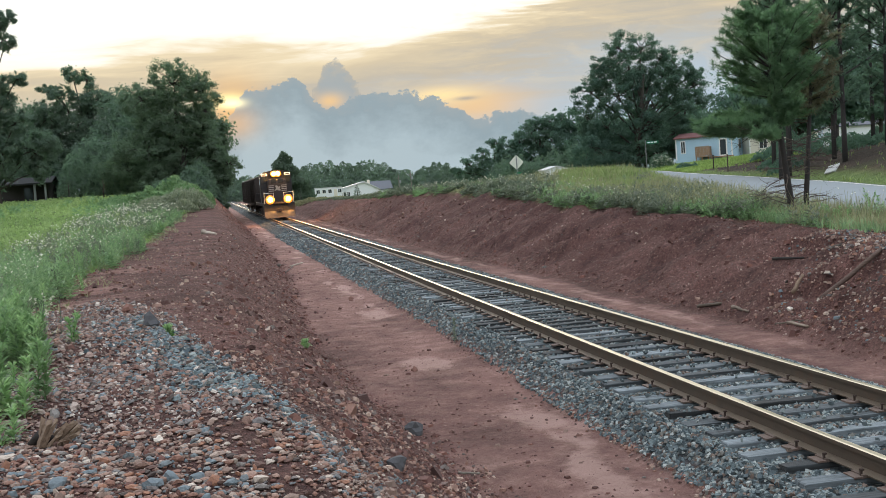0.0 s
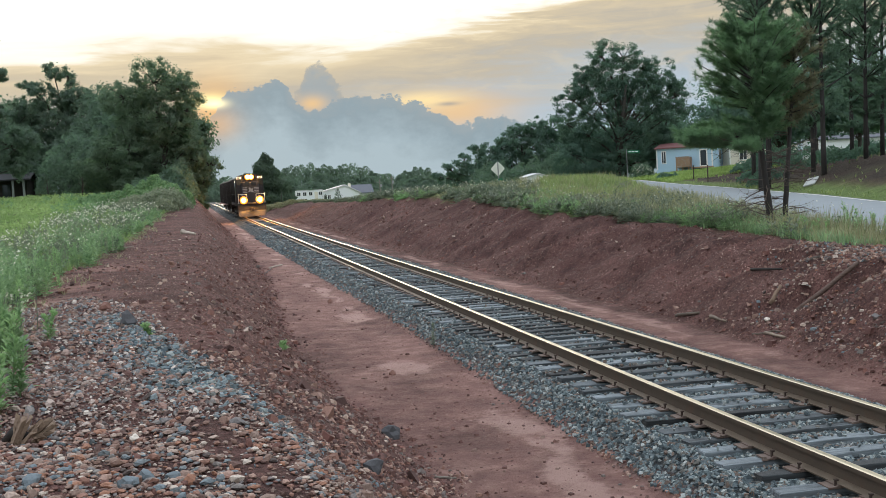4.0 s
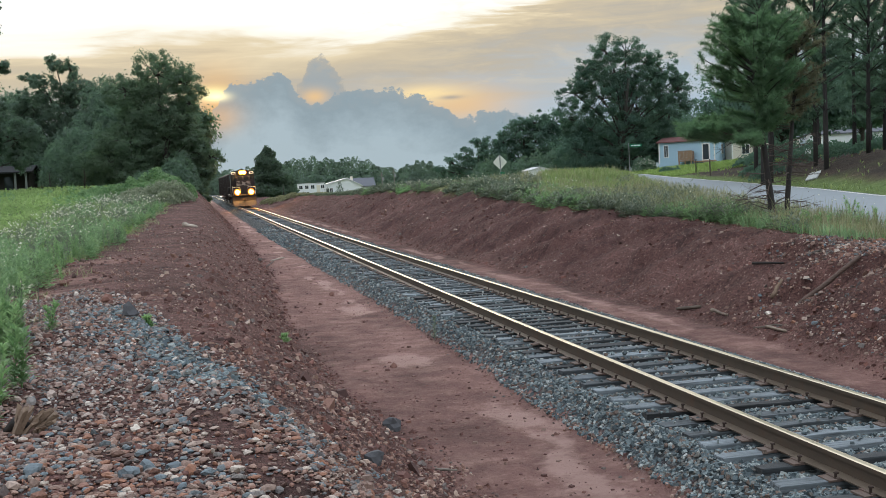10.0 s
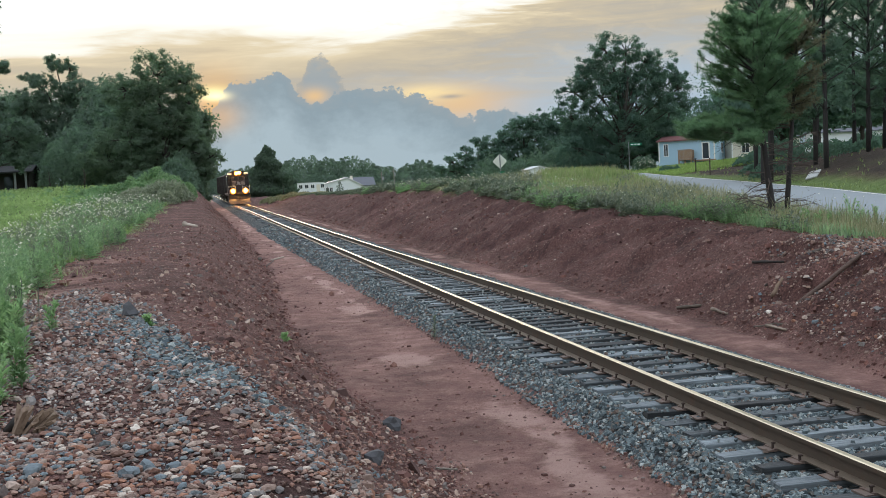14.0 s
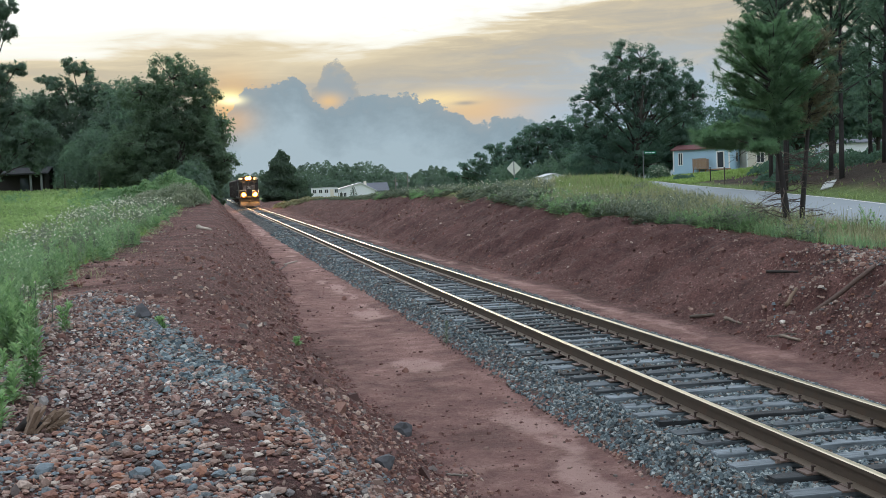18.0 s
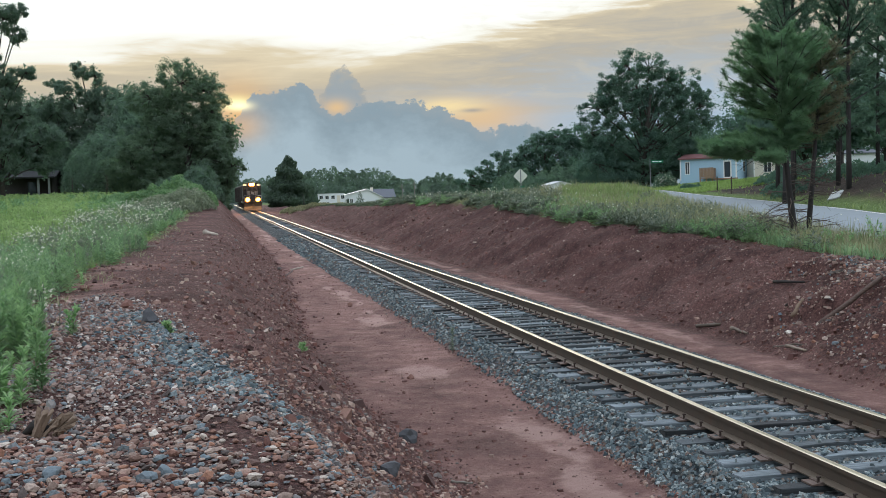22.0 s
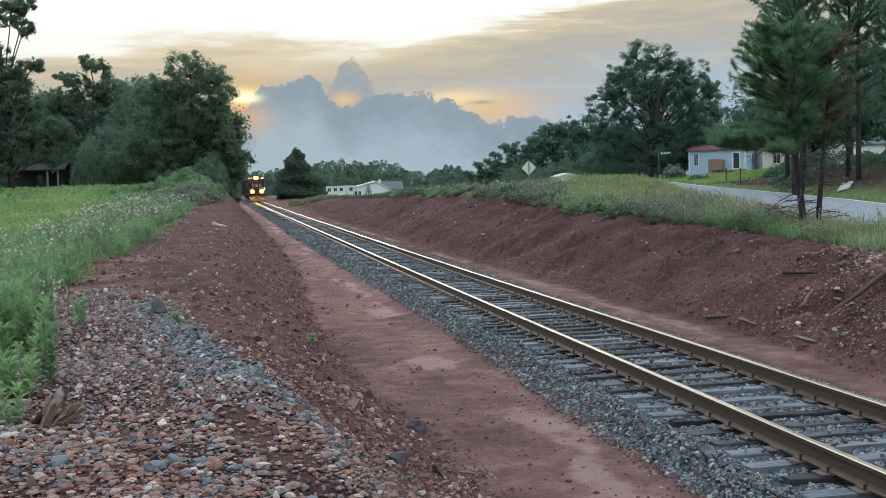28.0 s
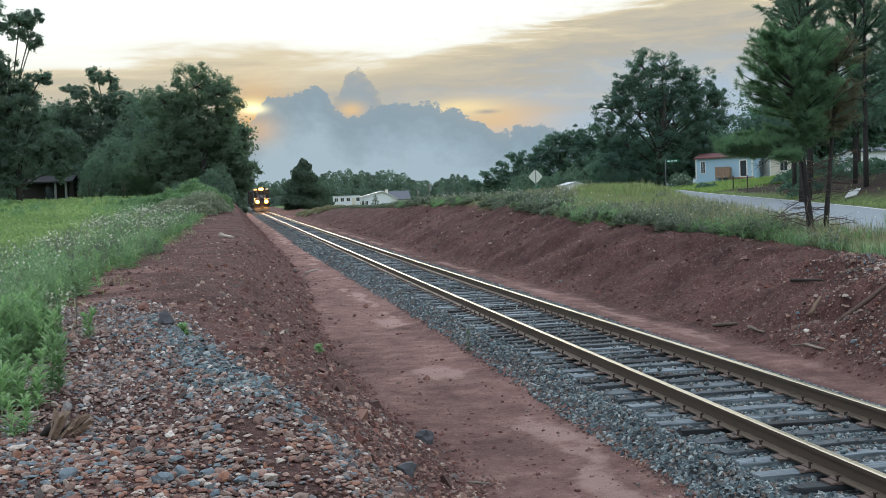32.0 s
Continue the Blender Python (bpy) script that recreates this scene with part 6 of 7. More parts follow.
        ok = (fbm(x, y, 3.5, 2, salt) > keep) & (x < road_x(y) - ROADW - 0.2)
        weed_clumps(name, x[ok], y[ok], h[ok], per, np.interp(y[ok], [20, 115], [l0, l1]) * 1.1, mat, label, spread, width)

    clumps("bank_weeds", 3600, 21, 165, 1.3, 0.35, 0.8, 31, 0.14, 0.36, GREYWEED, "grey green weeds along the edge of the cut", 71, 0.36, 0.25, 0.18)
    clumps("green_bank_weeds", 1300, 20, 100, 1.2, 0.25, 0.65, 42, 0.12, 0.3, BANKGREEN, "darker green weeds along the edge of the cut", 75, 0.46, 0.3)
    clumps("tawny_bank_weeds", 380, 20, 100, 2.2, 0.3, 0.6, 40, 0.16, 0.34, DRYGRASS, "tawny seeding weeds on top of the bank", 79, 0.48, 0.2, 0.06)
    m = 420
    y = near_y(m, 24, 80, 0.8)
    x = bank_edge(y) + 0.1 + RNG.exponential(1.2, m)
    c = np.c_[x, y, gz(x, y) + RNG.uniform(0.35, 0.65, m)]
    stuff("bank_flowers", leaf_mesh("bank_flowers", c, np.interp(y, [10, 80], [0.035, 0.075]), PETAL, 0.9), "small white flowers on the bank top", "flowers")
    # the low hill and the lawn over the road
    n = 5200
    y = near_y(n, 40, 66)
    x = np.maximum((0.31 + 0.125 * RNG.random(n)) * y, bank_edge(y) + 1.6 + 0.6 * RNG.random(n))
    ok = x < road_x(y) - ROADW - 0.3
    root = np.c_[x, y, gz(x, y) - 0.02][ok]
    stuff("hill_grass", blades("hill_grass", root, np.full(ok.sum(), 0.4) * (0.5 + fbm(x[ok], y[ok], 2.0, 2, 53)), 0.024 * np.interp(y[ok], [34, 100], [1, 2.2]), GREENGRASS, 0.8, 4), "bright green grass on the low hill", "grass")
    n = 4600
    y = RNG.uniform(84, 118, n)
    x = road_x(y) + 0.7 + RNG.random(n) ** 1.5 * np.interp(y, [60, 118], [5, 22])
    root = np.c_[x, y, gz(x, y) - 0.02]
    stuff("lawn", blades("lawn", root, 0.1 + 0.25 * fbm(x, y, 3, 2, 59), 0.06, LAWNGRASS, 1.0, 4), "short green grass beyond the road", "grass")
    n = 220
    y = RNG.uniform(30, 86, n)
    x = road_x(y) + 0.4 + RNG.random(n) ** 3 * 10
    root = np.c_[x, y, gz(x, y) - 0.02]
    stuff("rough_slope_grass", blades("rough_slope_grass", root, np.full(n, 0.22), 0.03, GREENGRASS, 1.0, 4), "sparse grass on the dirt slope under the pines", "grass")


fields()


def weed(x, y, h, seed, label, leaves=120, ll=0.13, mat=None, stems=1):
    """A tall leafy weed: stems with narrow leaves all the way up."""
    r = random.Random(seed)
    g = np.random.default_rng(seed)
    plant = thing("weed", x, y, gz1(x, y), 0, label, "plant", "weeds on the bank")
    v = []
    for s in range(stems):
        off = Vector((r.gauss(0, 0.05 * stems**0.6), r.gauss(0, 0.05 * stems**0.6), 0))
        hh = h * r.uniform(0.7, 1.0)
        p, q = limb(off + Vector((0, 0, -0.02)), (r.uniform(-0.15, 0.15), r.uniform(-0.15, 0.15), 1), hh, 0.007, 0.003, r, 5, 0, 0.05)
        part("stem", tube(p, q, 5, None, False), mat or WEEDLEAF, plant)
        n = leaves // stems
        t = 0.08 + 0.92 * g.random(n)
        a = g.random(n) * 2 * math.pi
        i = np.minimum((t * 5).astype(int), 4)
        P = np.array([list(w) for w in p])
        c = P[i] + (P[i + 1] - P[i]) * (t * 5 - i)[:, None]
        l = ll * (1.15 - 0.55 * t) * g.uniform(0.7, 1.2, n)
        out = np.stack([np.cos(a), np.sin(a), 0.4 + 1.0 * t], -1)
        out /= np.linalg.norm(out, axis=1)[:, None]
        side = np.stack([-np.sin(a), np.cos(a), 0 * a], -1) * (l * 0.11)[:, None]
        tip = c + out * l[:, None]
        tip[:, 2] -= 0.25 * l
        m = c + out * l[:, None] * 0.55
        v.append(np.stack([c, m + side, tip, m - side], 1))
    v = np.concatenate(v).reshape(-1, 3)
    part("leaves", mesh_from("leaves", v, np.arange(len(v)).reshape(-1, 4), [mat or WEEDLEAF]), None, plant)
    return plant


for n_, (x_, y_, h_, st_) in enumerate(((-2.02, 10.95, 0.66, 5), (-2.2, 11.3, 0.72, 5), (-2.45, 11.4, 0.74, 5), (-1.95, 9.7, 0.3, 3), (-2.3, 11.9, 0.7, 5), (-2.65, 12.2, 0.75, 5), (-1.83, 12.35, 0.36, 2), (-2.7, 13.2, 0.7, 4), (-2.4, 10.4, 0.5, 4),
                                         (-0.79, 13.2, 0.2, 2), (-1.5, 7.5, 0.3, 2), (-1.75, 8.6, 0.3, 2), (-2.9, 16.5, 0.6, 4), (-3.1, 18.5, 0.6, 4), (-3.3, 20.5, 0.65, 4), (-3.2, 22.5, 0.6, 4), (-3.5, 24.5, 0.7, 5), (-3.6, 27, 0.75, 5), (-3.6, 30, 0.75, 5), (-3.4, 33, 0.7, 5),
                                         (13.8, 21.9, 0.72, 2), (14.85, 23.5, 0.85, 3), (13.4, 23.1, 0.5, 4), (12.9, 21.6, 0.45, 4), (1.08, 18.9, 0.2, 2), (3.95, 20.1, 0.5, 1), (14.6, 22.4, 0.5, 4), (15.4, 22.9, 0.55, 4), (14.1, 22.7, 0.4, 4), (13.0, 22.5, 0.4, 4), (16.1, 23.6, 0.5, 4))):
    weed(x_, y_, h_, 200 + n_, "leafy green weed growing on the bank" if x_ < 3 else "leafy green weed on top of the cut bank", 75 * st_, 0.13, GREYWEED if st_ == 1 else SPROUT, st_)
for n_, (x_, y_) in enumerate(((-2.31, 14.08), (-2.56, 13.58), (-2.51, 14.78))):
    w_ = weed(x_, y_, 0.55, 280 + n_, "thin weed with fluffy white seed heads at the field edge", 40, 0.1, GREYWEED, 3)
    g_ = np.random.default_rng(n_)
    for k_ in range(10):
        c_ = g_.uniform((-0.13, -0.13, 0.25), (0.13, 0.13, 0.52)) + g_.normal(0, 0.009, (20, 3))
        part("seed_head", leaf_mesh("seed_head", c_, np.full(20, 0.014), PETAL, 0.8), None, w_, "fluffy white seed head")
for n_, (x_, y_, h_) in enumerate(((-2.24, 10.81, 0.70), (-2.13, 10.99, 0.68), (-2.03, 11.18, 0.62), (-2.43, 12.24, 0.75), (-2.36, 12.67, 0.70), (-1.83, 8.66, 0.50), (-1.66, 8.26, 0.36))):
    weed(x_, y_, h_, 400 + n_, "tall bushy green weed at the edge of the gravel", 420, 0.16, (SPROUT, WEEDLEAF, BANKGREEN)[n_ % 3], 5)
r_ = random.Random(61)
for n_ in range(46):
    y_ = 12.6 * (40 / 12.6) ** (n_ / 45)
    weed(float(veg_edge(y_)) + r_.uniform(-0.75, 0.4), y_ + r_.uniform(-0.4, 0.4), r_.uniform(0.45, 0.85), 300 + n_, "tall upright green weed at the edge of the field", 55 * 3, 0.14, (WEEDLEAF, GREYWEED, BANKGREEN, WEEDLEAF, TAWNYWEED)[n_ % 5], 3)

# ---------------------------------------------------------------- road, signs, houses


def build_road():
    ys = np.r_[np.arange(-40, 30, 5), np.arange(30, 125, 2.5)]
    v, f = [], []
    for i, y in enumerate(ys):
        for o, dz in ((0.0, -0.05), (0.0, 0.02), (-ROADW / 2, 0.07), (-ROADW, 0.02), (-ROADW, -0.05)):
            v.append((float(road_x(y)) + o, y, float(road_z(y)) + dz))
        if i:
            for j in range(4):
                f.append(((i - 1) * 5 + j, (i - 1) * 5 + j + 1, i * 5 + j + 1, i * 5 + j))
    tagged(new("road", mesh_from("road", v, np.array(f), [ASPHALT], False)), "pale grey two-lane asphalt road", "road", kind="structure")
    for off, w in ((-0.25, 0.11), (-ROADW + 0.25, 0.11)):
        v, f = [], []
        for i, y in enumerate(ys):
            z = float(road_z(y)) + 0.032 + 0.05 * min(-off, ROADW + off) / (ROADW / 2)
            v += [(float(road_x(y)) + off, y, z), (float(road_x(y)) + off - w, y, z)]
            if i:
                f.append((2 * i - 2, 2 * i - 1, 2 * i + 1, 2 * i))
        tagged(new("road_line", mesh_from("road_line", v, np.array(f), [LINEPAINT])), "worn white edge line painted on the road", "road marking", kind="structure")


build_road()


def warning_sign():
    x, y = 20.36, 76.0
    z = gz1(x, y)
    s = thing("warning_sign", x, y, z, 0, "back of a diamond-shaped warning sign on a steel post", "road sign")
    h = 3.83 - z
    part("post", tube([(0.02, 0.05, -0.3), (0.0, 0.05, h + 0.35)], [0.035, 0.035], 6), STEEL, s)
    b = box(0.76, 0.006, 0.76, 0, 0, -0.38, 0.0)
    bmesh.ops.bevel(b, geom=[e for e in b.edges if abs(e.verts[0].co.y - e.verts[1].co.y) > 0.003], offset=0.05, segments=3, affect="EDGES")
    bmesh.ops.transform(b, matrix=Matrix.Translation((0, 0.1, h)) @ Matrix.Rotation(radians(45), 4, "Y"), verts=b.verts)
    part("sign_plate", b, SIGNBACK, s, "bare metal back of the diamond plate")
    part("sign_strut", box(0.06, 0.03, 1.0, 0, 0.085, h - 0.5), STEEL, s)
    part("small_plate", box(0.34, 0.005, 0.12, 0.12, 0.02, h - 0.83), SIGNGREEN, s, "small green plate under the sign")


warning_sign()


def street_sign():
    x, y = 33.7, 85.0
    z = gz1(x, y)
    s = thing("street_sign", x, y, z, 0, "green street name sign on a thin steel post", "street sign")
    h = 5.05 - z
    part("post", tube([(0, 0, -0.3), (0, 0, h)], [0.03, 0.03], 6), STEEL, s)
    b = part("name_plate", box(1.05, 0.012, 0.23, 0.6, -0.02, h - 0.32, 0.0), SIGNGREEN, s, "green name plate with white bars")
    for i, (o, w) in enumerate(((0.28, 0.22), (0.56, 0.2), (0.86, 0.24))):
        part("lettering_bar", box(w, 0.006, 0.08, o, -0.031, h - 0.245), WHITE, b)


street_sign()


def window_part(parent, x, y, z, w, h, rz=0.0, name="window"):
    m = pose(x, y, z, 0, 0, rz)
    f = part(name, box(w + 0.14, 0.08, h + 0.14, 0, 0, -0.07, 0.0, None, m), WHITE, parent)
    part("pane", box(w, 0.1, h, 0, 0, 0, 0.0, None, m), WINDOW, f)
    part("mullion", box(0.05, 0.11, h, 0, 0, 0, 0.0, None, m), WHITE, f)
    return f


def mobile_home(x, y, z, rz, length, width, wall_h, wall, roof, label, windows, porch=None, pitch=0.55):
    """A long low house: its gable end faces -y, its long side -x, before it is turned."""
    hse = thing("mobile_home", x, y, z, rz, label, "house", "houses along the road")
    p = [(-width / 2, 0), (width / 2, 0), (width / 2, wall_h), (0, wall_h + pitch), (-width / 2, wall_h)]
    part("wall", prism(p, length), wall, hse)
    o = 0.25
    rp = [(-width / 2 - o, wall_h - 0.08), (0, wall_h + pitch + 0.03), (width / 2 + o, wall_h - 0.08), (width / 2 + o, wall_h + 0.04), (0, wall_h + pitch + 0.16), (-width / 2 - o, wall_h + 0.04)]
    part("roof", prism(rp, length + 0.4), roof, hse)
    part("skirting", box(width + 0.06, length + 0.06, 0.5, 0, 0, -0.45), wall, hse)
    for k in (-1, 1):
        part("corner_trim", box(0.12, 0.12, wall_h - 0.1, -width / 2 - 0.01, k * (length / 2 - 0.04), 0.0), WHITE, hse)
    for face, u, zz, w, h in windows:
        if face == "gable":
            window_part(hse, u, -length / 2, zz, w, h)
        else:
            window_part(hse, -width / 2, u, zz, w, h, 90)
    if porch:
        # a boarded porch on the long side, with a low deck on to the door
        u, w, d, door = porch
        f, e = -width / 2 - d, -width / 2
        deck = part("porch", box(d, w, 0.12, e - d / 2, u, 0.15), DECKWOOD, hse, "light wooden porch boarded in up to its rail")
        for k in range(int(w / 0.16) + 1):
            part("board", box(0.04, 0.145, 1.0, f + 0.05, u - w / 2 + k * 0.16, 0.29), DECKWOOD, deck)
        for k in range(int(d / 0.16)):
            part("board", box(0.145, 0.04, 1.0, e - 0.08 - k * 0.16, u - w / 2, 0.29), DECKWOOD, deck)
        part("handrail", box(0.1, w + 0.1, 0.06, f + 0.05, u, 1.3), DECKWOOD, deck)
        for k in (-1, 0, 1):
            part("porch_post", box(0.12, 0.12, 1.1, f + 0.1, u + k * (w / 2 - 0.06), -0.8), DECKWOOD, deck)
        part("low_deck", box(d * 0.8, 2.4, 0.14, e - d * 0.4, u - w / 2 - 1.3, 0.0), DECKWOOD, deck)
        for k in range(3):
            part("porch_post", box(0.1, 0.1, 1.0, e - d * 0.75, u - w / 2 - 0.3 - k * 1.0, -0.95), DECKWOOD, deck)
        dr = part("door", box(0.08, 0.9, 1.95, e - 0.02, door, 0.14), WHITE, hse)
        part("pane", box(0.1, 0.66, 1.7, e - 0.02, door, 0.26), GLASS, dr)
    return hse


mobile_home(54.46, 117.86, 3.5, 50, 6.4, 5.0, 2.45, BLUESIDING, REDROOF, "pale blue mobile home with a red roof and wooden porch", [("side", 2.35, 0.75, 0.42, 1.3), ("gable", 0.8, 0.9, 0.8, 1.0)], (-0.1, 1.5, 1.2, -2.2), 0.45)
mobile_home(62.3, 117.0, 3.3, 84, 8.0, 4.2, 2.4, CREAM, GREYROOF, "pale mobile home half hidden behind pines", [("side", 2.4, 0.9, 0.8, 1.0), ("side", -1.5, 0.9, 0.8, 1.0), ("gable", 0, 0.9, 0.9, 1.0)], None, 0.3)
mobile_home(75.5, 116.0, 3.6, 84, 13.0, 4.2, 2.4, WHITESIDING, GREYROOF, "white mobile home on the slope behind pines", [("side", 2.0, 0.9, 0.8, 1.0), ("side", -3.0, 0.9, 0.8, 1.0)], None, 0.3)


def shed():
    x, y = 35.4, 117.0
    z = gz1(x, y)
    s = thing("shed", x, y, z, 0, "small white shed with a low gable roof", "shed")
    h = 3.5 - z
    part("roof", prism([(-1.3, h - 0.06), (0, h + 0.28), (1.3, h - 0.06), (1.3, h + 0.02), (0, h + 0.37), (-1.3, h + 0.02)], 3.2), METALROOF, s)
    part("wall", prism([(-1.15, -0.2), (1.15, -0.2), (1.15, h - 0.03), (0, h + 0.26), (-1.15, h - 0.03)], 2.9), WHITESIDING, s)
    part("door", box(0.8, 0.06, min(1.7, h - 0.1), 0.2, -1.46, 0.0), CREAM, s)


shed()


def far_house():
    x, y, z = 31.6, 262.0, 1.2
    s = thing("farmhouse", x, y, z, 0, "white single-storey house with a dark gable roof", "house")
    part("gable_wall", prism([(-7.0, -0.7), (3.9, -0.7), (3.9, 2.0), (0.5, 3.8), (-7.0, 2.1)], 6.0), WHITESIDING, s).location = (0, 3.0, 0)
    part("gable_roof", prism([(-7.4, 2.0), (0.5, 3.85), (4.3, 1.8), (4.3, 2.02), (0.5, 4.1), (-7.4, 2.22)], 6.6), METALROOF, s).location = (0, 3.0, 0)
    part("wing_wall", box(3.2, 5.6, 2.6, 5.5, 4.2, -0.7), WHITESIDING, s)
    part("wing_roof", prism([(-3.4, 1.75), (0, 3.75), (3.4, 1.75), (3.4, 1.95), (0, 3.95), (-3.4, 1.95)], 6.2, "x"), GREYROOF, s).location = (4.4, 4.2, 0)
    for u in (-5.2, -4.3, -3.4):
        window_part(s, u, 0.0, 0.75, 0.62, 1.0)
    part("chimney", box(0.6, 0.6, 1.2, 1.9, 3.0, 3.2), CREAM, s)
    t = thing("trailer", 23.3, 261.0, 1.6, 0, "long white trailer beside the far house", "trailer")
    part("body", box(6.2, 2.6, 2.3, 0, 0, 0.4, 0.06), WHITESIDING, t)
    part("roof", box(6.4, 2.8, 0.12, 0, 0, 2.7, 0.03), METALROOF, t)
    for u in (-1.9, -0.9):
        w = part("wheel", disc_lens(0.45, 0.3, pose(u, -1.2, 0.4, 90, 0, 0)), BLACK, t)
    part("door", box(0.8, 0.06, 1.8, 1.6, -1.31, 0.5), CREAM, t)
    for u in (-2.5, -1.1, 0.3, 2.6):
        window_part(t, u, -1.3, 1.5, 0.75, 0.8)


far_house()


def dark_house():
    x, y = -25.5, 138
    z = gz1(x, y)
    s = thing("bungalow", x, y, z, 0, "dark brick bungalow in the shade of trees", "house", "houses behind the field")
    part("wall", box(9, 6, 2.4, 0, 3, -0.5), BRICKWALL, s)
    part("roof", prism([(-3.6, 1.85), (0, 2.7), (3.6, 1.85), (3.6, 2.0), (0, 2.85), (-3.6, 2.0)], 10.0, "x"), DARKROOF, s).location = (0, 3, 0)
    for u in (3.2, 4.4):
        part("porch_post", box(0.24, 0.24, 2.25, u, -1.6, -0.4), GREYPAINT, s)
    part("porch_roof", box(5.0, 2.0, 0.15, 2.6, -1.0, 1.85), DARKROOF, s)
    part("door", box(0.95, 0.08, 1.9, 2.2, -0.02, -0.45), WINDOW, s)


dark_house()


def pole(x, y, h, label):
    z = gz1(x, y)
    s = thing("utility_pole", x, y, z, 0, label, "utility pole", "utility poles")
    part("pole", tube([(0, 0, -0.5), (0, 0, h)], [0.13, 0.09], 8), POLEWOOD, s)
    part("crossarm", box(1.2, 0.1, 0.1, 0, 0, h - 0.8), POLEWOOD, s)
    part("transformer", tube([(0.3, 0, h - 2.0), (0.3, 0, h - 1.2)], [0.25, 0.25], 10), STEEL, s)


pole(41.0, 265, 4.6, "short wooden utility pole beside the far house")
pole(46.5, 280, 5.2, "wooden utility pole before the far woods")


def lawn_post(x, y, h):
    s = thing("fence_post", x, y, gz1(x, y), 0, "thin dark wooden post on the lawn", "post", "posts on the lawn")
    part("shaft", tube([(0, 0, -0.2), (0.02, 0, h)], [0.05, 0.045], 7), DARKWOOD, s)
    part("cap", box(0.12, 0.12, 0.03, 0.02, 0, h, 0.005), DARKWOOD, s)


lawn_post(36.22, 75.5, 1.25)
lawn_post(38.87, 83.6, 1.1)


def bare_sapling(x, y, h):
    r = random.Random(8)
    s = thing("sapling", x, y, gz1(x, y), 0, "bare brown sapling at the far edge of the field", "plant")
    p, q = limb((0, 0, -0.1), (0.03, 0, 1), h, 0.06, 0.015, r, 6, 0, 0.05)
    part("stem", tube(p, q, 6), DEADWOOD, s, "", True)
    for i in range(14):
        a = r.uniform(0, 2 * math.pi)
        p2, q2 = limb(p[r.randint(2, 5)], (math.cos(a), math.sin(a), 0.9), r.uniform(0.3, 0.8), 0.025, 0.008, r, 3, 0, 0.2)
        part("twig", tube(p2, q2, 4), DEADWOOD, s)


bare_sapling(-12.5, 117.0, 2.4)
conifer(-16.8, 124.0, 2.2, 0.9, 900, 6, "small rounded shrub at the far edge of the field")
shrubbery("brush_pile", [(40.4, 92.9, 0.8, 0.5), (41.3, 93.4, 0.6, 0.4)], SHADEDOAK, 0.18, 500, "dark brush pile on the lawn by the road")


def log_piece(name, a, b_, r0, r1, mat, label, seed):
    """A fallen branch or log lying on the ground between two points."""
    r = random.Random(seed)
    n = 7
    za, zb = gz1(*a), gz1(*b_)
    pts, rad = [], []
    for i in range(n):
        t = i / (n - 1)
        x, y = a[0] + (b_[0] - a[0]) * t, a[1] + (b_[1] - a[1]) * t
        rr = r0 + (r1 - r0) * t
        pts.append(Vector((x + r.gauss(0, 0.012), y + r.gauss(0, 0.012), max(za + (zb - za) * t, gz1(x, y) - rr * 0.6) + rr * 0.7)))
        rad.append(rr * r.uniform(0.9, 1.1))
    c = pts[3].copy()
    turn = math.atan2(b_[1] - a[1], b_[0] - a[0])
    m = Matrix.Rotation(-turn, 4, "Z")
    ob = part(name, tube([m @ (p - c) for p in pts], rad, 9), mat, None, label, True)
    ob.matrix_world = pose(c.x, c.y, c.z, 0, 0, math.degrees(turn))
    return tagged(ob, label, "log", "fallen wood")


log_piece("log", (9.63, 16.94), (10.68, 16.68), 0.05, 0.035, BROWNWOOD, "brown weathered log lying up the clay bank", 1)
log_piece("log", (10.81, 18.8), (10.84, 18.1), 0.055, 0.05, DARKWOOD, "short dark log on top of the cut bank", 2)
log_piece("log", (11.0, 18.3), (11.75, 19.1), 0.03, 0.02, DEADWOOD, "thin grey stick on top of the cut bank", 3)
log_piece("branch", (8.98, 17.22), (9.23, 16.61), 0.022, 0.018, DEADWOOD, "grey weathered stick at the foot of the cut bank", 4)
log_piece("branch", (9.06, 16.95), (9.02, 16.2), 0.028, 0.024, DEADWOOD, "grey weathered stick at the foot of the cut bank", 5)
log_piece("branch", (9.12, 20.74), (9.24, 19.9), 0.035, 0.03, DEADWOOD, "grey stick at the foot of the cut bank", 6)
log_piece("branch", (9.2, 19.29), (9.17, 18.6), 0.04, 0.02, DEADWOOD, "grey stick at the foot of the cut bank", 7)
log_piece("branch", (9.76, 18.0), (10.02, 18.06), 0.05, 0.03, STUMPWOOD, "broken root sticking out of the cut bank", 8)
# Dark rod added in place of a dark soil ledge.
log_piece("branch", (10.35, 19.8), (10.55, 18.78), 0.030, 0.018, DARKWOOD, "dark rod standing in for a ledge in the cut bank", 30)
log_piece("branch", (-1.1, 47.6), (-0.62, 46.9), 0.08, 0.05, PALEWOOD, "pale broken branch on the clay bank", 9)
log_piece("branch", (-1.16, 47.8), (-1.14, 47.55), 0.1, 0.12, PALEWOOD, "splintered stub of wood on the bank", 10)
log_piece("branch", (1.95, 43.6), (2.43, 46.9), 0.03, 0.02, DARKWOOD, "dark bent stick on the ditch floor", 11)
log_piece("branch", (2.36, 47.1), (2.96, 48.6), 0.035, 0.03, PALEWOOD, "pale stripped stick on the ditch floor", 12)
log_piece("branch", (2.1, 10.94), (2.28, 10.82), 0.014, 0.012, PALEWOOD, "short pale stick on the ditch floor", 13)
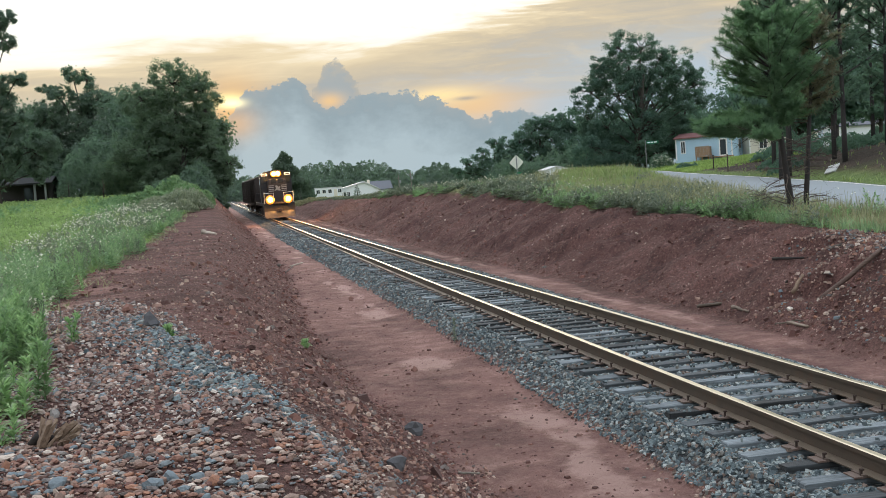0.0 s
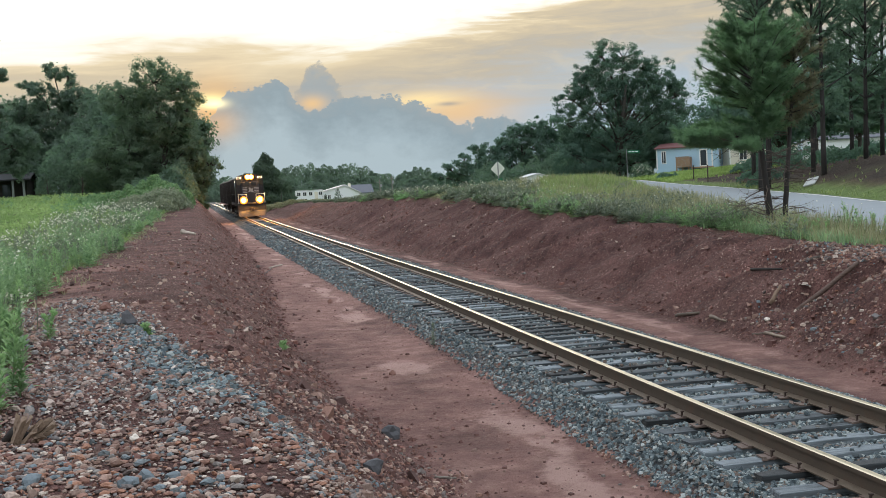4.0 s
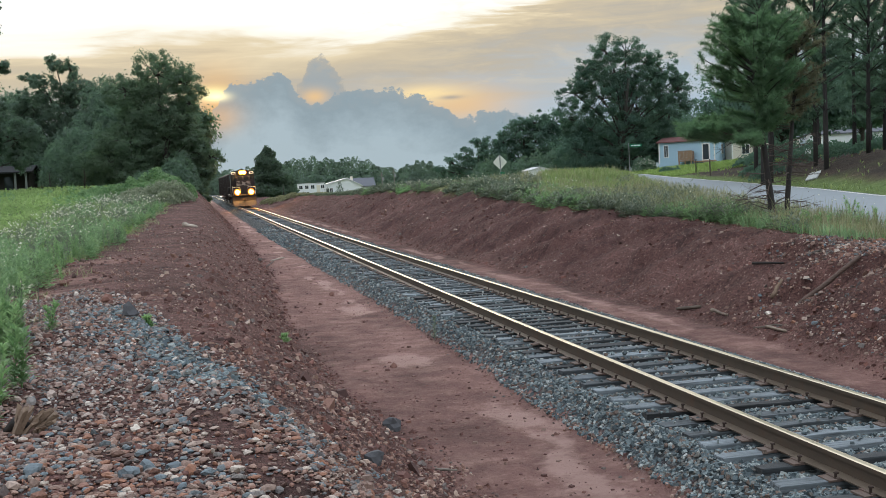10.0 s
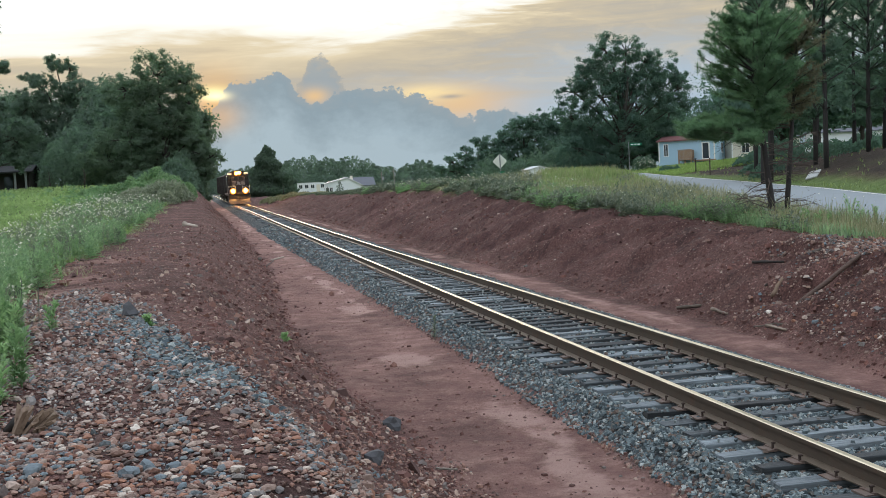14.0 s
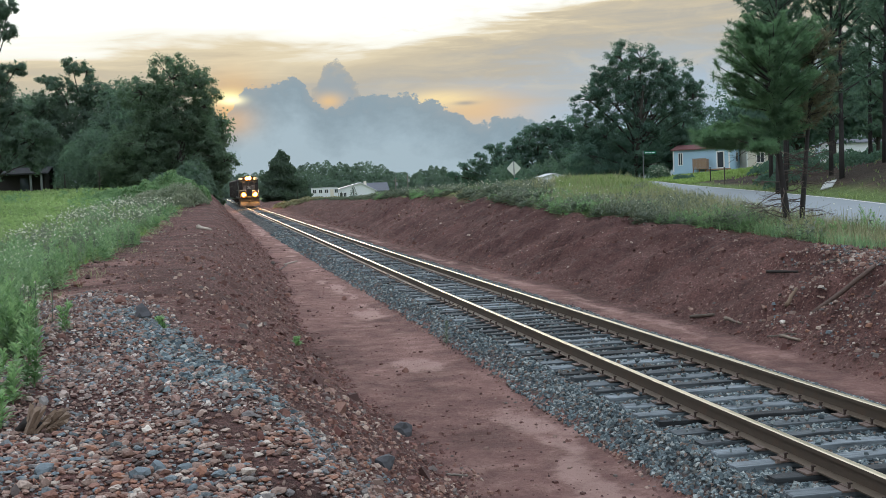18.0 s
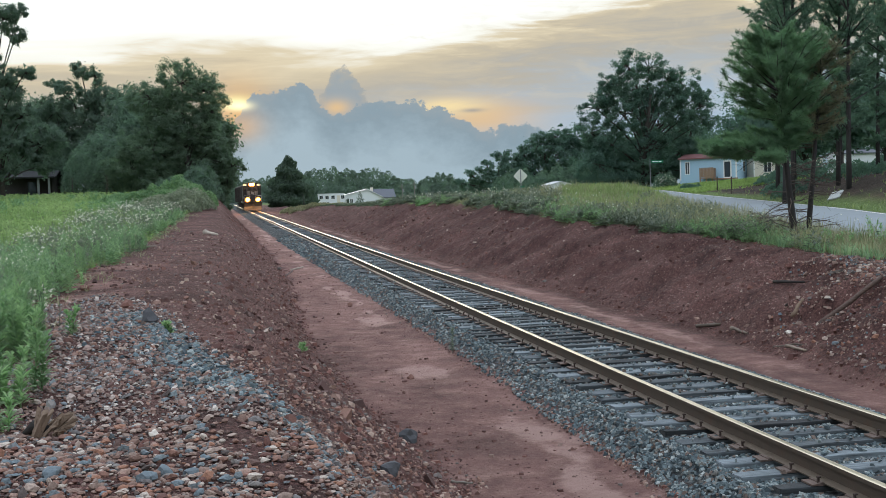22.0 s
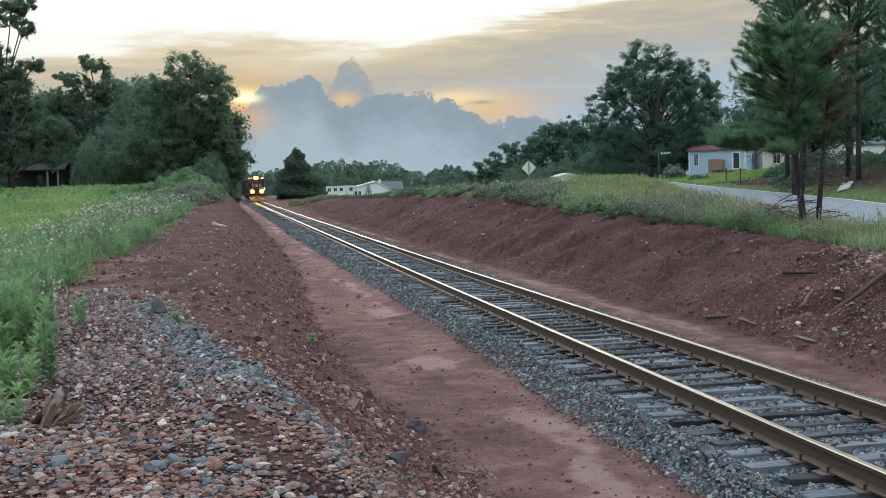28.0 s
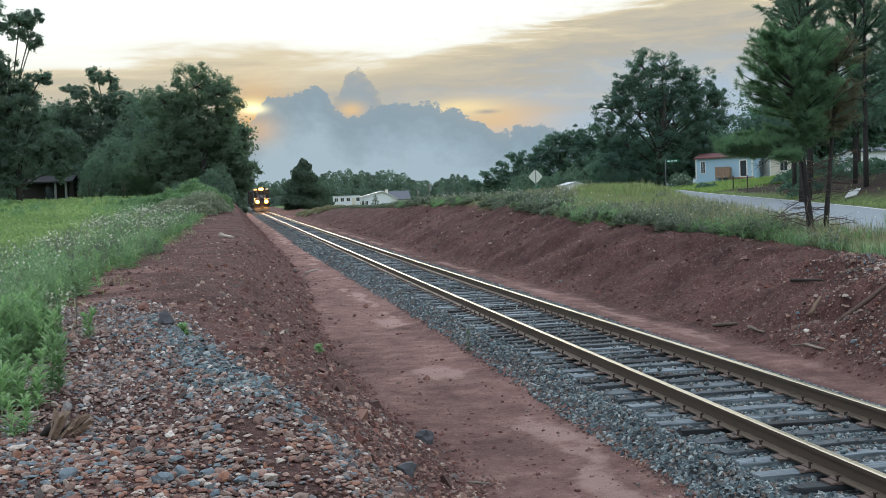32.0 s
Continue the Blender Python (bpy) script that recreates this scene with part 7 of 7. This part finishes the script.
log_piece("branch", (-3.4, 38.5), (-2.6, 38.9), 0.03, 0.02, PALEWOOD, "bare grey branch in the weeds", 14)


def stump():
    x, y = -1.24, 7.3
    r = random.Random(3)
    s = thing("stump", x, y, gz1(x, y) + 0.04, 0, "splintered brown stump in the gravel", "stump")
    for i in range(30):
        t = r.random()
        w, h = r.uniform(0.012, 0.032), r.uniform(0.08, 0.19)
        m = pose(-0.07 + 0.13 * t, r.uniform(-0.04, 0.04), -0.03, r.uniform(-25, 15), 18 + 52 * t + r.uniform(-14, 14), r.uniform(-60, 60))
        b = bmesh.new()
        bmesh.ops.create_cube(b, size=1.0)
        for v in b.verts:
            v.co = Vector((v.co.x * w * r.uniform(0.7, 1.4), v.co.y * 0.03 * r.uniform(0.5, 1.4), (v.co.z + 0.5) * h * r.uniform(0.7, 1.1)))
        bmesh.ops.transform(b, matrix=m, verts=b.verts)
        part("splinter", b, STUMPWOOD, s)
    part("root", tube([(-0.13, 0.03, -0.02), (-0.07, 0.02, 0.03), (0.02, 0.0, 0.0)], [0.02, 0.04, 0.03], 9), DARKWOOD, s, "", True)


stump()


def board_on_slope():
    x, y = 30.96, 52.3
    at = lambda a, b: Vector((a, b, float(gz(np.array([a]), np.array([b]), False)[0])))
    u = (at(x + 0.7, y + 0.7) - at(x - 0.7, y - 0.7)).normalized()
    n = u.cross(at(x - 0.5, y + 0.5) - at(x + 0.5, y - 0.5)).normalized()
    n = (n + 0.16 * Vector((-0.5, -0.85, 0.0))).normalized()
    u = (u - n * u.dot(n)).normalized()
    w = n.cross(u)
    ob = part("foam_board", box(1.15, 0.6, 0.06, 0, 0, 0, 0.008), FOAM, None)
    ob.matrix_world = Matrix.Translation(at(x, y) + n * 0.12) @ Matrix((u, w, n)).transposed().to_4x4()
    tagged(ob, "pale discarded board lying on the dirt slope", "board")


board_on_slope()

# ---------------------------------------------------------------- train


def build_locomotive():
    """A high-nosed diesel, its front towards -y, standing on the rail at its own origin; 2.2 m behind the origin the cab begins."""
    loco = thing("locomotive", 0, 0, 0, 0, "black diesel locomotive with lit headlights on the track", "locomotive")
    part("frame", box(3.0, 17.2, 0.3, 0, 8.9, 1.25, 0.03), BLACK, loco)
    part("pilot", prism([(-1.45, 0.18), (1.45, 0.18), (1.5, 1.3), (-1.5, 1.3)], 0.12), BLACK, loco).location = (0, 0.25, 0)
    part("snowplow", prism([(-0.12, 0.1), (0.32, 0.1), (0.16, 0.75)], 2.9, "x"), BLACK, loco).location = (0, 0.0, 0)
    part("anticlimber", box(2.0, 0.35, 0.2, 0, 0.1, 1.42, 0.04), BLACK, loco)
    c = part("coupler", box(0.28, 0.7, 0.3, 0, -0.1, 0.72, 0.05), UNDER, loco)
    part("knuckle", box(0.34, 0.2, 0.32, 0.05, -0.45, 0.71, 0.07), UNDER, c)
    nose = part("nose", box(1.75, 1.8, 2.25, 0, 1.75, 1.55, 0.09), BLACK, loco, "black nose with white stripes and a white emblem")
    for k, z in enumerate((2.66, 2.83, 3.0, 3.17)):
        for sx in (-1, 1):
            part("stripe", box(0.5, 0.012, 0.075, sx * 0.62, 0.845, z, 0.0), STEEL, nose)
    e = bmesh.new()
    pts = [(-0.34, 0.0), (-0.05, 0.12), (0.1, 0.02), (0.36, 0.02), (0.2, 0.2), (0.3, 0.46), (0.1, 0.4), (-0.06, 0.56), (-0.24, 0.5), (-0.14, 0.28)]
    vs = [e.verts.new((u, 0.838, 2.68 + v)) for u, v in pts]
    e.faces.new(vs)
    part("emblem", e, STEEL, nose, "pale emblem shape")
    cab = part("cab", box(3.05, 2.6, 2.75, 0, 3.9, 1.55, 0.1), BLACK, loco)
    part("cab_roof", prism([(-1.55, 4.25), (1.55, 4.25), (1.2, 4.55), (0.55, 4.7), (-0.55, 4.7), (-1.2, 4.55)], 2.7), BLACK, cab).location = (0, 3.9, 0)
    for sx in (-1, 1):
        part("cab_window", box(0.5, 0.05, 0.72, sx * 1.18, 2.585, 3.42, 0.02), GLASS, cab)
        part("side_window", box(0.05, 0.9, 0.7, sx * 1.53, 3.9, 3.35, 0.02), GLASS, cab)
        part("nose_window", box(0.5, 0.05, 0.42, sx * 0.36, 0.84, 3.42, 0.02), GLASS, nose)
        nb = part("number_board", box(0.55, 0.09, 0.24, sx * 1.15, 2.57, 4.2, 0.02), BOARD, cab, "lit number board")
        part("number_bar", box(0.4, 0.02, 0.12, sx * 1.15, 2.515, 4.26), BLACK, nb)
        part("sunshade", box(0.06, 0.9, 0.05, sx * 1.57, 3.9, 4.1), BLACK, cab)
        hr = bmesh.new()
        tube([(sx * 1.4, 0.1, 1.5), (sx * 1.4, 0.1, 2.6)], [0.025, 0.025], 6, hr)
        tube([(sx * 0.5, 0.1, 1.5), (sx * 0.5, 0.1, 2.5)], [0.025, 0.025], 6, hr)
        tube([(sx * 1.4, 0.1, 2.5), (sx * 0.5, 0.1, 2.5)], [0.022, 0.022], 6, hr)
        part("handrail", hr, WHITE, loco)
        part("step", box(0.5, 0.3, 0.9, sx * 1.25, 0.5, 0.4, 0.02), BLACK, loco)
        d = part("ditch_light", box(0.4, 0.3, 0.4, sx * 0.86, 0.02, 1.67, 0.1), BLACK, loco)
        # Oversized glowing disc added behind the lamp as its orange halo.
        part("reflector", disc_lens(0.44, 0.08, pose(sx * 0.86, -0.17, 1.87, 90, 0, 0)), HALOBOWL, d, "oversized orange disc glowing as the lamp's halo")
        part("lens", dome(0.22, 0.8, pose(sx * 0.86, -0.36, 1.87, 90, 0, 0)), LAMP, d, "glowing warm white lamp", True)
        side = bmesh.new()
        for k in range(9):
            tube([(sx * 1.45, 5.6 + k * 1.35, 1.5), (sx * 1.45, 5.6 + k * 1.35, 2.5)], [0.02, 0.02], 5, side)
        tube([(sx * 1.45, 5.6, 2.5), (sx * 1.45, 16.4, 2.5)], [0.02, 0.02], 5, side)
        part("walkway_rail", side, BLACK, loco)
        part("fuel_tank", box(0.9, 3.4, 0.8, sx * 0.75, 8.9, 0.4, 0.1), UNDER, loco)
    hl = part("headlight", box(0.78, 0.25, 0.42, 0, 2.45, 4.18, 0.06), BLACK, loco)
    for sx in (-1, 1):
        # The twin headlight gets the same added halo discs.
        part("reflector", disc_lens(0.33, 0.05, pose(sx * 0.2, 2.3, 4.38, 90, 0, 0)), HALOBOWL, hl, "oversized orange disc glowing as the lamp's halo")
        part("lens", dome(0.17, 0.8, pose(sx * 0.2, 2.12, 4.38, 90, 0, 0)), LAMP, hl, "glowing warm white lamp", True)
    part("headlight_hood", box(0.8, 0.5, 0.1, 0, 2.4, 4.6, 0.04), BLACK, loco)
    hood = part("long_hood", box(1.85, 11.6, 2.75, 0, 11.1, 1.55, 0.12), BLACK, loco)
    for k in range(6):
        part("hood_door", box(1.89, 1.3, 1.6, 0, 6.6 + k * 1.6, 1.9, 0.01), BLACK, hood)
    for k in (9.0, 12.6):
        part("roof_fan", tube([(0, k, 4.3), (0, k, 4.5)], [0.6, 0.6], 16), UNDER, hood)
    part("exhaust", box(0.5, 0.7, 0.25, 0, 10.8, 4.3, 0.03), UNDER, hood)
    horn = bmesh.new()
    for o in (-0.2, 0, 0.2):
        tube([(o, 4.6, 4.75), (o, 4.2, 4.75)], [0.03, 0.08], 8, horn)
    part("horn", horn, UNDER, loco)
    for yt in (3.6, 14.2):
        t = part("truck", box(2.3, 3.6, 0.35, 0, yt, 0.55, 0.06), UNDER, loco)
        for yo in (-1.3, 1.3):
            for sx in (-0.755, 0.755):
                part("wheel", disc_lens(0.51, 0.13, pose(sx, yt + yo, 0.51, 0, 90, 0)), UNDER, t)
            part("axle", tube([(-0.8, yt + yo, 0.51), (0.8, yt + yo, 0.51)], [0.08, 0.08], 8), UNDER, t)
    return loco


def build_car(label):
    """A covered goods wagon."""
    car = thing("freight_car", 0, 0, 0, 0, label, "freight car", "train cars")
    part("body", box(3.0, 14.6, 3.1, 0, 0, 1.15, 0.12), UNDER, car)
    part("roof", prism([(-1.5, 4.2), (1.5, 4.2), (0.7, 4.5), (-0.7, 4.5)], 14.6), UNDER, car)
    for k in range(11):
        part("rib", box(3.1, 0.1, 2.9, 0, -6.8 + k * 1.36, 1.2), UNDER, car)
    for yt in (-5.4, 5.4):
        t = part("truck", box(2.2, 2.4, 0.3, 0, yt, 0.5, 0.05), UNDER, car)
        for yo in (-0.85, 0.85):
            for sx in (-0.755, 0.755):
                part("wheel", disc_lens(0.45, 0.13, pose(sx, yt + yo, 0.45, 0, 90, 0)), UNDER, t)
    part("coupler", box(0.25, 1.2, 0.25, 0, -7.6, 0.75, 0.04), UNDER, car)
    return car


LOCO = build_locomotive()
CARS = [build_car("dark grey covered freight car behind the locomotive") for _ in range(3)]
HEAD = [(0, 107.0), (3, 116.6), (6, 127.6), (9, 138.2), (12, 149.0), (14, 156.0), (17, 166.5), (19, 173.5), (21, 180.5), (23, 187.5), (25, 194.5), (28, 205.0), (30, 212.0), (32, 219.0)]


def on_track(y, half):
    """The pose of a vehicle whose middle is at y, standing with both ends on the rails."""
    a, b = y - half, y + half
    ax, bx, az, bz = float(track_x(a)), float(track_x(b)), float(track_z(a)), float(track_z(b))
    return (ax + bx) / 2, y, (az + bz) / 2, math.degrees(math.atan2(bz - az, 2 * half)), -math.degrees(math.atan2(bx - ax, 2 * half))


def rides(head, back, half):
    rows = []
    for t, y in head:
        x, yy, z, up, turn = on_track(y + back + half, half)
        m = pose(x, yy, z, up, 0, turn)
        rows.append((t, m if back else m @ pose(0, -half, 0)))
    return rows


def single_stones(name, parent, mat, pos, size, flat, mixed, seed):
    """The nearest stones of a bed, each a piece of its own on one of a few shapes."""
    r = random.Random(seed)
    shapes = []
    for _ in range(14):
        b = bmesh.new()
        vs = [b.verts.new(Vector(v) * r.uniform(0.78, 1.25)) for v in PEBBLE_V.tolist()]
        for f in PEBBLE_F.tolist():
            b.faces.new([vs[i] for i in f])
        me = bpy.data.meshes.new(name)
        b.to_mesh(me)
        b.free()
        me.materials.append(mat)
        shapes.append(me)
    for p, w in zip(pos.tolist(), size.tolist()):
        ob = new(name, r.choice(shapes))
        ob.parent = parent
        tilt = 180 if r.random() < mixed else 14
        ob.matrix_world = pose(*p, r.uniform(-tilt, tilt), r.uniform(-tilt, tilt), r.uniform(0, 360)) @ Matrix.Diagonal((w / 2, w / 2 * r.uniform(0.55, 0.95), w / 2 * flat * r.uniform(0.8, 1.3), 1))


single_stones("ballast_stone", TRACK, BALLAST_PIECE, *LOOSE[0], 1)
single_stones("gravel_stone", GROUND, GRAVEL_PIECE, *LOOSE[1], 2)


def motions():
    """The train draws back along the track."""
    walk(LOCO, rides(HEAD, 0.0, 8.9))
    for k, car in enumerate(CARS):
        walk(car, rides(HEAD, 18.2 + 15.8 * k + 0.01, 7.3))


motions()
